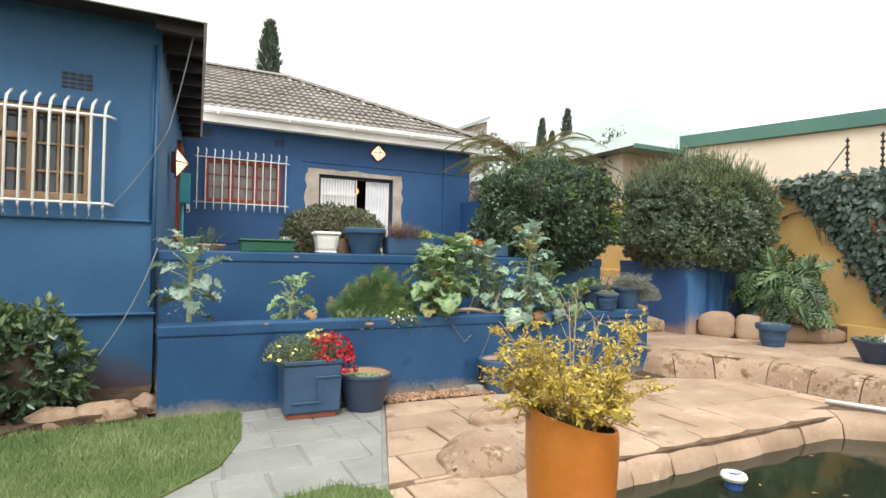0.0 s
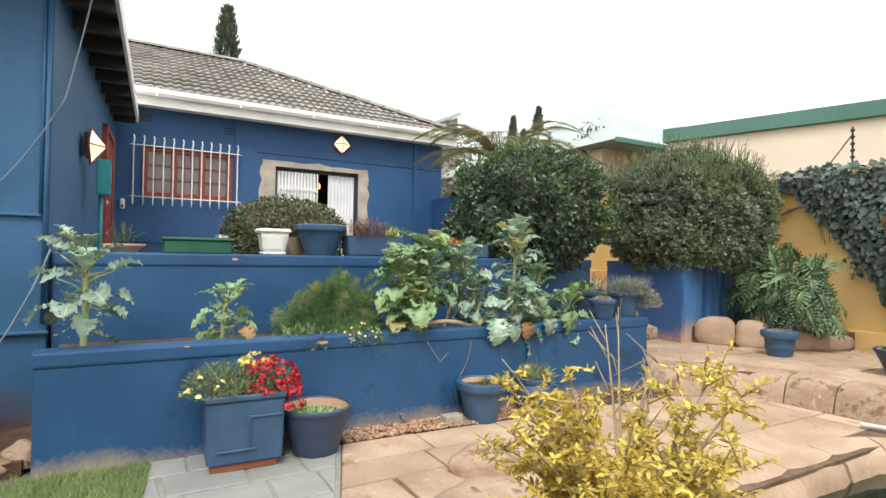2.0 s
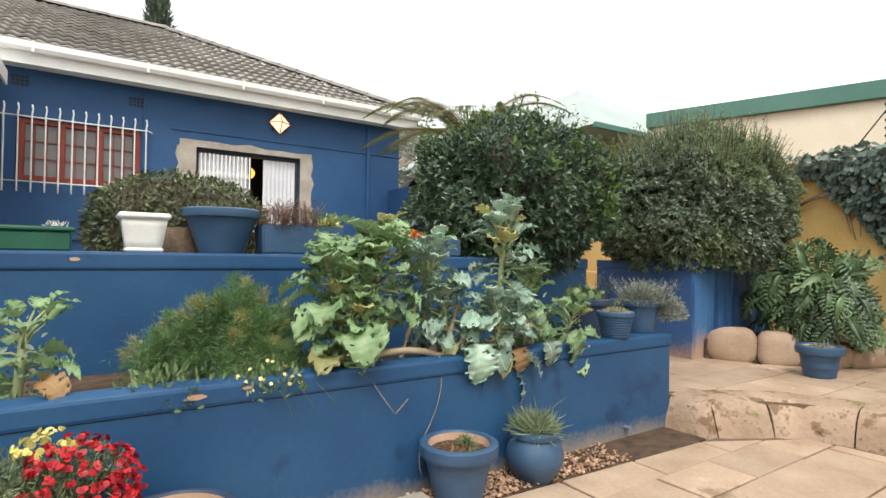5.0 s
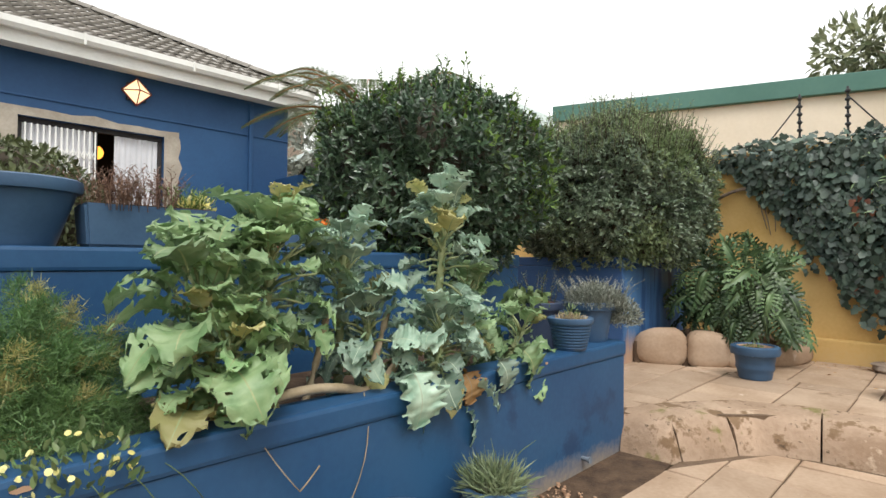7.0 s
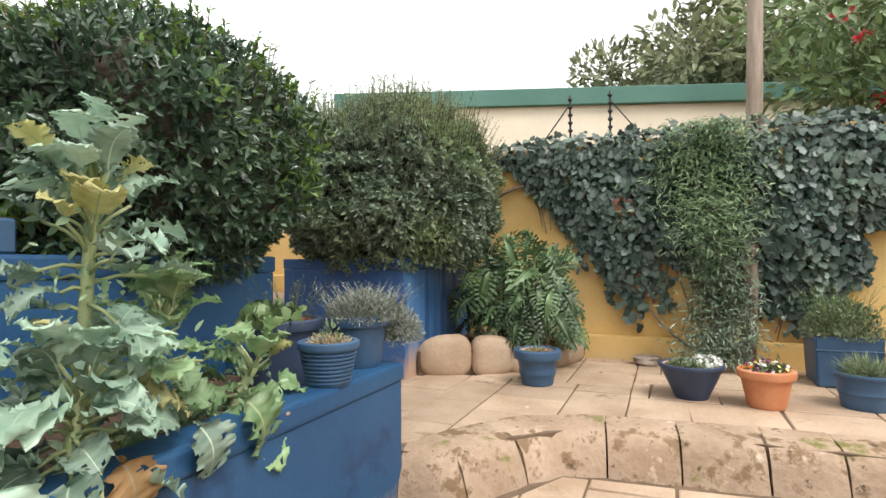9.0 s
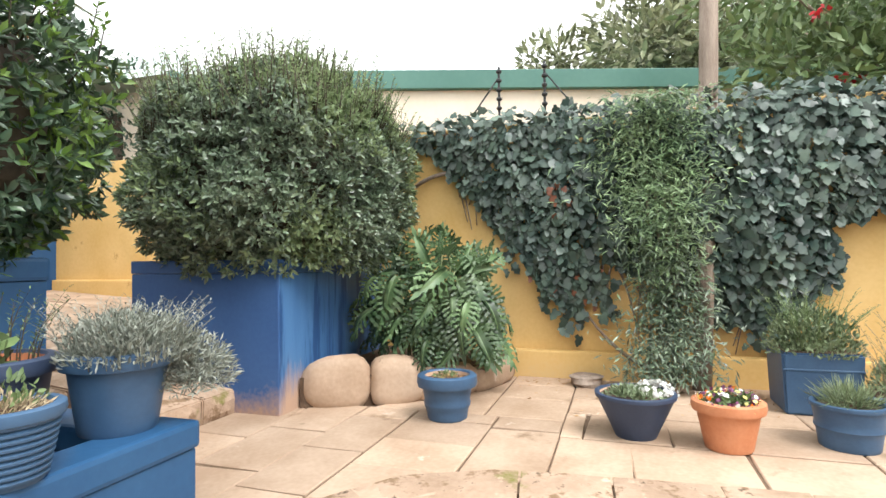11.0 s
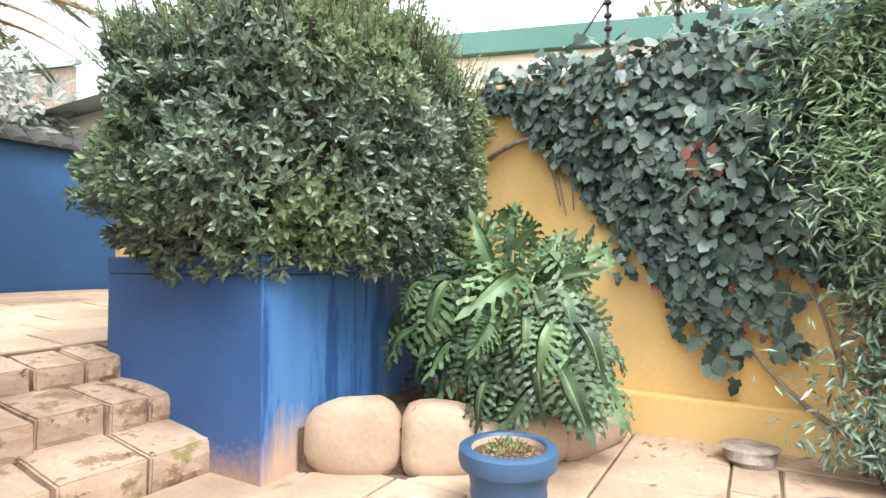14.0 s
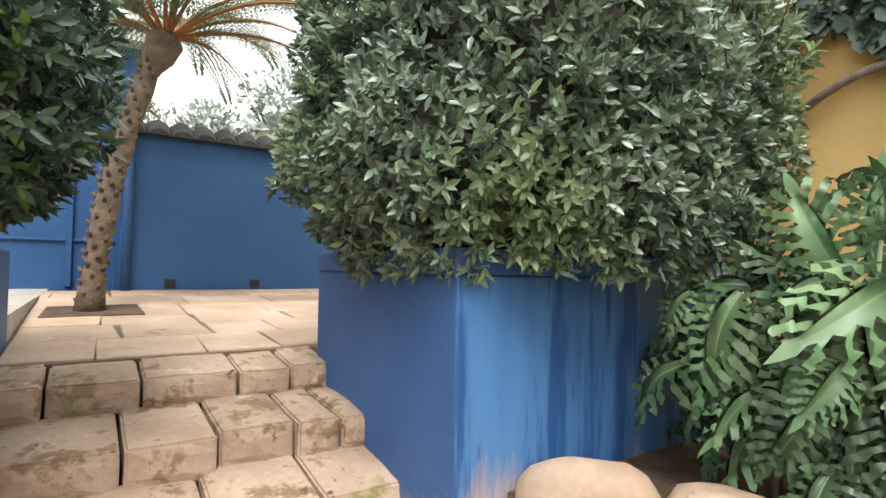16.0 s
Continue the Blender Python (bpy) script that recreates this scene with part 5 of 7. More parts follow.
# ---- pots ----
def pot(name, label, at, r0, r1, h, material, lip=0.03, inner=None, fill=0.9, ribs=0, soil=SOIL, category="plant pot", belly=0.0, thick=0.018, band=None):
    root = tagged(new(name), label, category)
    root.location = at
    prof = [(0.001, 0.0), (r0 * 0.97, 0.0), (r0, 0.008)]
    k = 26 if ribs else 10
    for i in range(1, k + 1):
        t = i / k
        r = r0 + (r1 - r0) * t + belly * math.sin(math.pi * t)
        if ribs:
            r += 0.006 * (1 if (i % 3) else -0.6)
        if band and abs(t - band) < 0.06:
            r += 0.008
        prof.append((r, 0.008 + (h - lip * 1.4 - 0.008) * t))
    if lip:
        prof += [(r1 + lip * 0.5, h - lip * 1.3), (r1 + lip * 0.62, h - lip * 0.8), (r1 + lip * 0.55, h - lip * 0.15), (r1 + lip * 0.3, h)]
    prof += [(r1 - thick * 0.6, h), (r1 - thick, h - 0.012)]
    lathe("body", prof, material, root)
    rin = r1 - thick
    zin = h * fill
    rl = rin - (r1 - r0) * (1 - fill) * 0.8
    lathe("inside", [(rin, h - 0.011), (rl, zin)], inner or material, root)
    v = [(0, 0, zin + 0.012)]
    for ring in range(1, 5):
        for q in range(24):
            a = q / 24 * 2 * math.pi
            rr = rl * ring / 4
            v.append((rr * math.cos(a), rr * math.sin(a), zin + 0.012 * noise.noise(Vector((rr * 20, a * 2, h)))))
    f = [(0, 1 + q, 1 + (q + 1) % 24) for q in range(24)]
    for ring in range(3):
        f += [(1 + ring * 24 + q, 25 + ring * 24 + q, 25 + ring * 24 + (q + 1) % 24, 1 + ring * 24 + (q + 1) % 24) for q in range(24)]
    mesh_ob("soil", v, f, soil, root, True)
    root["rim"] = 0
    return root


def tuft(name, parent, centre, radius, height, n, size, material, template=OVAL, seed=0, up=0.8, dome=1.0, sink=0.1):
    """A clump of leaves, held in a dome over centre (in the parent's space)."""
    rng = np.random.default_rng(seed)
    d = unit(rng.normal(size=(n, 3)))
    d[:, 2] = np.abs(d[:, 2])
    r = rng.random((n, 1)) ** 0.4
    P = np.array(centre) + d * r * np.array([radius, radius, height * dome]) - np.array([0, 0, sink * height])
    D = d * 0.7 + rng.normal(size=d.shape) * 0.5 + np.array([0, 0, up])
    N = d + rng.normal(size=d.shape) * 0.5 + np.array([0, 0, 0.5])
    ob = leaves(name, template, P, D, N, size * rng.uniform(0.6, 1.3, n), material, parent)
    ob["kind"] = "stuff"
    return ob


def spikes(name, parent, centre, radius, height, n, material, seed=0, spread=0.5, leaf=None, leafsize=0.03, stem_r=0.003):
    """Upright sprigs with small leaves along them."""
    rng = np.random.default_rng(seed)
    paths, P, D, N = [], [], [], []
    for i in range(n):
        a, r = rng.uniform(0, 6.28), radius * rng.random() ** 0.5
        b = Vector(centre) + Vector((r * math.cos(a), r * math.sin(a), -0.03))
        h = height * rng.uniform(0.6, 1.1)
        e = b + Vector((math.cos(a) * spread * r / radius * h + rng.normal() * 0.04, math.sin(a) * spread * r / radius * h + rng.normal() * 0.04, h))
        pts = bez(b, b + Vector((0, 0, h * 0.6)), e, 5)
        paths.append((pts, [stem_r, stem_r, stem_r * 0.8, stem_r * 0.6, stem_r * 0.4]))
        if leaf:
            for k in range(12):
                t = 0.25 + 0.75 * k / 11
                p = pts[min(3, int(t * 4))].lerp(pts[min(4, int(t * 4) + 1)], t * 4 - min(3, int(t * 4)))
                q = rng.uniform(0, 6.28)
                P.append(p)
                D.append((math.cos(q), math.sin(q), 0.7))
                N.append((-math.cos(q) * 0.5, -math.sin(q) * 0.5, 1))
    tubes(name + "_stems", paths, material, parent, 4)["kind"] = "stuff"
    if leaf:
        leaves(name, NARROW, P, D, N, leafsize, leaf, parent)["kind"] = "stuff"


# square blue flower box
fb = tagged(new("flower_box"), "blue square planter box with red and yellow flowers", "planter box")
fb.matrix_world = pose(1.02, 4.555, 0.0, 0, 0, -2)
bm = bmesh.new()
add_box(bm, (-0.235, -0.20, 0.05), (0.235, 0.19, 0.44))
for v in bm.verts:
    if v.co.z < 0.1:
        v.co.x *= 0.95
        v.co.y *= 0.95
bmesh.ops.bevel(bm, geom=list(bm.edges), offset=0.012, segments=2, affect="EDGES")
bm_ob("body", bm, BLUE_POT, fb)
boxes("rim", [((-0.24, -0.205, 0.44), (0.24, -0.18, 0.475)), ((-0.24, 0.17, 0.44), (0.24, 0.195, 0.475)), ((-0.24, -0.18, 0.44), (-0.215, 0.17, 0.475)), ((0.215, -0.18, 0.44), (0.24, 0.17, 0.475))], BLUE_POT, 0.006, fb)
boxes("panel_moulding", [((-0.17, -0.206, 0.13), (0.06, -0.18, 0.145)), ((0.02, -0.208, 0.33), (0.215, -0.18, 0.345)), ((0.021, -0.207, 0.145), (0.033, -0.18, 0.33))], BLUE_POT, 0.004, fb)
boxes("soil", [((-0.215, -0.18, 0.40), (0.215, 0.17, 0.45))], SOIL, 0, fb)
boxes("foot", [((-0.20, -0.16, 0.0), (0.20, 0.15, 0.05))], BRICK, 0.008, fb)
tuft("leaves", fb, (-0.12, 0, 0.47), 0.25, 0.20, 3000, 0.030, L_GREYHERB, NARROW, 61, 0.5)
tuft("leaves", fb, (0.14, 0, 0.47), 0.21, 0.20, 1800, 0.032, L_GREYHERB, NARROW, 62, 0.5)


def flowers(parent, centre, radius, height, n, size, material, seed, name="flowers", stack=3):
    rng = np.random.default_rng(seed)
    d = unit(rng.normal(size=(n, 3)))
    d[:, 2] = np.abs(d[:, 2])
    P = np.array(centre) + d * np.array([radius, radius, height]) * (0.92 + 0.14 * rng.random((n, 1)))
    P = np.repeat(P, stack, 0) + rng.normal(size=(n * stack, 3)) * size * 0.22
    N = np.repeat(d, stack, 0) + rng.normal(size=(n * stack, 3)) * 0.5
    D = np.cross(N, rng.normal(size=N.shape))
    leaves(name, PETAL, P, D, N, size * rng.uniform(0.7, 1.15, len(P)), material, parent)["kind"] = "stuff"


flowers(fb, (0.17, -0.02, 0.45), 0.20, 0.22, 150, 0.026, F_RED, 63, "red_flowers", 5)
flowers(fb, (0.27, -0.1, 0.36), 0.10, 0.17, 60, 0.026, F_RED, 66, "red_flowers", 5)
flowers(fb, (-0.20, -0.08, 0.44), 0.19, 0.15, 14, 0.028, F_YEL, 64, "yellow_flowers", 4)
flowers(fb, (0.06, 0.03, 0.62), 0.09, 0.07, 26, 0.030, F_YEL, 65, "yellow_flowers")

p = pot("plant_pot", "wide dark blue bowl pot with low seedlings", (1.50, 4.52, 0), 0.155, 0.235, 0.32, NAVY_POT, 0.02, CLAY, 0.78)
tuft("seedlings", p, (0, 0, 0.255), 0.17, 0.03, 500, 0.028, L_KALE, OVAL, 71, 0.3)
p = pot("plant_pot", "dark blue pot with seedlings beside the planter wall", (2.93, 4.60, 0), 0.13, 0.19, 0.33, BLUE_POT, 0.05, CLAY, 0.84)
tuft("seedlings", p, (0.07, 0.03, 0.28), 0.06, 0.05, 90, 0.03, L_HERB, OVAL, 72, 0.3)
tuft("dry_litter", p, (-0.02, 0, 0.275), 0.13, 0.012, 160, 0.025, L_DEAD, NARROW, 73, 0.0)
p = pot("plant_pot", "round-bellied blue pot with grassy tuft", (3.50, 4.60, 0), 0.11, 0.13, 0.30, BLUE_POT, 0.03, None, 0.95, belly=0.055)
tuft("grass_tuft", p, (0, 0, 0.29), 0.12, 0.07, 800, 0.10, L_GREYHERB, BLADE, 74, 0.0)
spikes("flower_stalk", p, (0.03, 0, 0.3), 0.03, 0.22, 3, L_HERB, 75)
br = tagged(box("paver", (2.58, 4.58, 0.0), (2.74, 4.68, 0.07), CONCRETE, 0.008), "single loose grey paver on the gravel strip", "paver")

# orange pot with the golden shrub
op = tagged(new("orange_pot"), "tall glazed orange pot holding a golden-leaved shrub", "plant pot")
op.location = (1.60, 1.90, 0)
for ob in (lathe("body", [(0.001, 0), (0.15, 0), (0.158, 0.01), (0.180, 0.14), (0.195, 0.32), (0.204, 0.49), (0.205, 0.60), (0.201, 0.645), (0.193, 0.648), (0.185, 0.640)], ORANGE, op, 44),
           lathe("inside", [(0.185, 0.641), (0.185, 0.55), (0.001, 0.56)], SOIL, op, 44)):
    for v in ob.data.vertices:
        if v.co.z > 0.48:
            v.co.z -= 0.25 * (0.9 * v.co.x - 0.44 * v.co.y) * (v.co.z - 0.48) / 0.165


def golden_shrub():
    rng = np.random.default_rng(81)
    paths, P, D, N = [], [], [], []
    for i in range(46):
        a = rng.uniform(0, 6.28)
        out = rng.uniform(0.10, 0.46)
        h = rng.uniform(0.08, 0.50)
        b = Vector((0.06 * math.cos(a), 0.06 * math.sin(a), 0.55))
        e = Vector((out * math.cos(a), out * math.sin(a), 0.64 + h * (1.0 - 0.5 * out)))
        pts = bez(b, b.lerp(e, 0.5) + Vector((0, 0, 0.10)), e, 8)
        paths.append((pts, [0.007 - 0.0008 * k for k in range(8)]))
        for s in range(11):
            t = rng.uniform(0.25, 1.0)
            k = min(6, int(t * 7))
            o = pts[k].lerp(pts[k + 1], t * 7 - k)
            d = Vector((rng.normal(), rng.normal(), 0.3 + rng.normal() * 0.5)).normalized()
            ln = rng.uniform(0.05, 0.13)
            paths.append(([o, o + d * ln], [0.0028, 0.0012]))
            for m in range(18):
                u = (m + 1) / 18
                P.append(o + d * ln * u)
                D.append(d * 0.5 + Vector((rng.normal(), rng.normal(), rng.normal() * 0.6)))
                N.append((rng.normal() * 0.5, rng.normal() * 0.5, 1))
    for a, h in ((0.95, 0.64), (0.82, 0.70), (0.4, 0.58)):
        e = Vector((0.32 * math.cos(a), 0.32 * math.sin(a), 0.5 + h))
        paths.append((bez((0, 0, 0.55), (0.05, 0.07, 0.80), e, 8), [0.008 - 0.0009 * k for k in range(8)]))
        for k in range(5):
            q = Vector((0, 0, 0.55)).lerp(e, 0.55 + 0.09 * k)
            paths.append(([q, q + Vector((rng.normal() * 0.08, rng.normal() * 0.08, 0.1))], [0.003, 0.001]))
    tubes("twigs", paths, DRYSTALK, op, 5)["kind"] = "stuff"
    leaves("golden_leaves", OVAL, P, D, N, rng.uniform(0.016, 0.033, len(P)), L_YEL, op)["kind"] = "stuff"


golden_shrub()

# pots on the sunny terrace by the yellow wall
p = pot("plant_pot", "blue rimmed pot below the philodendron", (7.13, 4.47, 0.24), 0.135, 0.17, 0.30, BLUE_POT, 0.06, CLAY, 0.88, band=0.45)
tuft("dry_litter", p, (0, 0, 0.27), 0.13, 0.015, 220, 0.022, L_DEAD, NARROW, 82, 0.0)
tuft("seedlings", p, (0.04, 0.03, 0.27), 0.09, 0.03, 130, 0.024, L_HERB, OVAL, 83, 0.2)
p = pot("plant_pot", "flared dark blue pot with white flowers", (7.08, 3.26, 0.24), 0.12, 0.225, 0.265, NAVY_POT, 0.02, CLAY, 0.92)
tuft("leaves", p, (0.0, 0.0, 0.24), 0.18, 0.05, 700, 0.032, L_GREYHERB, OVAL, 84, 0.3)
flowers(p, (0.05, -0.12, 0.24), 0.12, 0.08, 110, 0.024, F_WHITE, 85, "white_flowers")
p = pot("plant_pot", "terracotta pot filled with mixed pansies", (7.0, 2.77, 0.24), 0.125, 0.165, 0.27, TERRA, 0.045, None, 0.94)
tuft("leaves", p, (0, 0, 0.25), 0.15, 0.06, 350, 0.04, L_HERB, OVAL, 86, 0.3)
for i, (m, k) in enumerate(((F_PURPLE, 32), (F_YEL, 16), (F_WHITE, 14), (F_ORANGE, 6))):
    flowers(p, (0, 0, 0.25), 0.165, 0.075, k * 2, 0.026, m, 87 + i, "pansies", 2)
p = pot("plant_pot", "low blue pot with strappy green plants", (7.2, 2.13, 0.24), 0.145, 0.175, 0.25, BLUE_POT, 0.02, None, 0.92, band=0.5)
tuft("leaves", p, (0, 0, 0.24), 0.15, 0.09, 520, 0.09, L_GREYHERB, BLADE, 92, 0.3)
p = tagged(new("planter_box"), "tall square blue planter box with leafy herbs", "planter")
p.location = (8.02, 2.06, 0.24)
bm = bmesh.new()
add_box(bm, (-0.22, -0.24, 0.0), (0.22, 0.24, 0.42))
for v in bm.verts:
    if v.co.z < 0.1:
        v.co.x *= 0.93
        v.co.y *= 0.93
bmesh.ops.bevel(bm, geom=list(bm.edges), offset=0.015, segments=2, affect="EDGES")
bm_ob("body", bm, BLUE_POT, p)
boxes("moulding", [((-0.222, -0.235, 0.30), (-0.212, 0.235, 0.315))], BLUE_POT, 0.003, p)
boxes("soil", [((-0.2, -0.22, 0.41), (0.2, 0.22, 0.424))], SOIL, 0, p)
tuft("leaves", p, (0, 0, 0.42), 0.30, 0.34, 2600, 0.036, L_GREYHERB, OVAL, 93)
spikes("sprigs", p, (0, 0, 0.42), 0.2, 0.42, 60, L_HERB, 94, 0.5, L_HERB, 0.035)
tr = tagged(new("planter_trough"), "blue trough with flaking paint and wild herbs", "planter")
tr.location = (7.75, 1.45, 0.24)
boxes("body", [((-0.16, -0.42, 0.0), (0.16, 0.42, 0.19))], BLUE_POT, 0.012, tr)
boxes("flaked_paint", [((-0.166, 0.05, 0.08), (-0.159, 0.11, 0.14)), ((-0.166, 0.27, 0.02), (-0.159, 0.33, 0.06)), ((-0.166, -0.1, 0.13), (-0.159, -0.06, 0.16))], WHITE, 0.002, tr)
boxes("soil", [((-0.13, -0.39, 0.19), (0.13, 0.39, 0.195))], SOIL, 0, tr)
tuft("leaves", tr, (0, 0.1, 0.19), 0.30, 0.30, 1900, 0.034, L_GREYHERB, OVAL, 95)
spikes("sprigs", tr, (0, 0, 0.19), 0.3, 0.5, 60, DRYSTALK, 96, 0.5, L_TOPI, 0.03)

# pots on the planter end
p = pot("plant_pot", "ribbed dark blue pot with dry stubble", (4.59, 4.87, 0.745), 0.097, 0.128, 0.20, BLUE_POT, 0.025, CLAY, 0.92, ribs=1)
tuft("dry_litter", p, (0, 0, 0.185), 0.10, 0.04, 260, 0.028, L_DRYSTUB, NARROW, 97, 0.5)
tuft("seedlings", p, (0.03, 0, 0.19), 0.07, 0.09, 60, 0.03, L_HERB, OVAL, 98, 0.5)
p = pot("plant_pot", "blue pot of grey-green lavender", (5.03, 4.98, 0.745), 0.122, 0.152, 0.27, BLUE_POT, 0.04, CLAY, 0.93)
tuft("lavender", p, (0.02, -0.03, 0.25), 0.21, 0.16, 3600, 0.034, L_LAV, NARROW, 99, 0.7)
spikes("lavender", p, (0.02, -0.03, 0.26), 0.20, 0.20, 150, L_LAV, 127, 0.45, L_LAV, 0.022, 0.0015)
tuft("lavender", p, (0.20, -0.13, 0.13), 0.15, 0.20, 2400, 0.034, L_LAV, NARROW, 100, 0.1)
p = pot("plant_pot", "wide blue and terracotta bowl with herbs", (4.80, 5.30, 0.63), 0.15, 0.19, 0.38, NAVY_POT, 0.04, TERRA, 0.90)
tuft("leaves", p, (-0.08, 0, 0.35), 0.18, 0.14, 120, 0.075, L_HERB, PETAL, 101)
spikes("sprigs", p, (0.03, 0, 0.35), 0.14, 0.26, 24, TWIG_AND_CORE, 102, 0.4, L_HERB, 0.026, 0.002)
br2 = tagged(box("brick", (2.95, 5.92, 1.346), (3.17, 6.02, 1.41), BRICK, 0.008), "red brick lying on the blue wall", "brick")

# things along the top of the retaining wall
tp = tagged(new("trough_planter"), "blue trough with rusty heather-like sprigs", "planter")
tp.location = (2.50, 6.02, 1.346)
bm = bmesh.new()
add_box(bm, (-0.30, -0.11, 0), (0.30, 0.11, 0.20))
for v in bm.verts:
    if v.co.z < 0.05:
        v.co.x *= 0.95
        v.co.y *= 0.9
bmesh.ops.bevel(bm, geom=list(bm.edges), offset=0.012, segments=2, affect="EDGES")
bm_ob("body", bm, BLUE_POT, tp)
boxes("soil", [((-0.27, -0.085, 0.19), (0.27, 0.085, 0.206))], SOIL, 0, tp)
for i, x in enumerate((-0.17, 0.0)):
    spikes("sprigs", tp, (x, 0, 0.2), 0.14, 0.20, 70, L_RUST, 110 + i, 0.35, L_RUST, 0.028, 0.002)
spikes("sprigs", tp, (0.2, 0, 0.2), 0.1, 0.14, 40, L_BRIGHT, 113, 0.4, L_BRIGHT, 0.03, 0.002)
tuft("leaves", tp, (0.22, 0, 0.2), 0.10, 0.09, 120, 0.035, F_YEL, OVAL, 114)
p = pot("plant_pot", "large dark blue tapered pot on the wall", (1.98, 6.10, 1.346), 0.15, 0.225, 0.30, BLUE_POT, 0.045, None, 0.97)
tuft("leaves", p, (0, 0, 0.29), 0.18, 0.05, 260, 0.04, L_TOPI, OVAL, 115)
wp = tagged(new("white_pot"), "ornate white square pot on the wall", "plant pot")
wp.location = (1.50, 6.02, 1.346)
bm = bmesh.new()
add_box(bm, (-0.125, -0.10, 0.02), (0.125, 0.10, 0.20))
for v in bm.verts:
    k = 0.78 if v.co.z < 0.1 else 1.0
    v.co.x *= k
    v.co.y *= k
bmesh.ops.subdivide_edges(bm, edges=list(bm.edges), cuts=3, use_grid_fill=True)
for v in bm.verts:
    v.co += v.co.normalized() * 0.008 * noise.noise(v.co * 40)
bm_ob("body", bm, WHITEPOT, wp, True)
boxes("rim", [((-0.145, -0.12, 0.20), (0.145, 0.12, 0.24))], WHITEPOT, 0.014, wp)
boxes("foot", [((-0.105, -0.09, 0.0), (0.105, 0.09, 0.025))], WHITEPOT, 0.008, wp)
stump = tagged(tubes("tree_stump", [([(1.75, 6.38, 0.98), (1.75, 6.38, 1.2), (1.75, 6.38, 1.52)], [0.17, 0.15, 0.14])], FERNBARK, None, 14), "short rough tree stump on the terrace", "stump")
gt = tagged(new("trough_planter"), "dark green plastic trough on the wall", "planter")
gt.location = (0.86, 6.03, 1.346)
boxes("body", [((-0.27, -0.08, 0.0), (0.27, 0.08, 0.11)), ((-0.29, -0.095, 0.11), (0.29, 0.095, 0.135))], GREENPLASTIC, 0.008, gt)
boxes("soil", [((-0.25, -0.07, 0.13), (0.25, 0.07, 0.139))], SOIL, 0, gt)
tuft("seedlings", gt, (0.2, 0, 0.135), 0.06, 0.03, 50, 0.03, F_WHITE, NARROW, 116)
p = pot("plant_bowl", "shallow pale bowl with a small plant", (0.30, 6.15, 1.346), 0.10, 0.155, 0.07, CLAY, 0.012, None, 0.9)
spikes("sprigs", p, (0, 0, 0.06), 0.07, 0.2, 12, L_HERB, 117, 0.6, L_HERB, 0.04)
mt = tagged(new("trough_planter"), "blue trough with orange marigolds", "planter")
mt.location = (3.55, 6.03, 1.346)
boxes("body", [((-0.34, -0.10, 0.0), (0.34, 0.10, 0.15))], BLUE_POT, 0.012, mt)
boxes("soil", [((-0.31, -0.08, 0.15), (0.31, 0.08, 0.154))], SOIL, 0, mt)
tuft("leaves", mt, (-0.1, 0, 0.15), 0.17, 0.05, 260, 0.03, L_HERB, OVAL, 118)
flowers(mt, (-0.15, 0, 0.15), 0.15, 0.06, 50, 0.035, F_ORANGE, 119, "marigolds")

# ---- vegetables ----
L_SHOOT = leafmat("kale_shoot", (0.18, 0.29, 0.16), (0.36, 0.46, 0.30), 0.35, 0.25, scale=9)
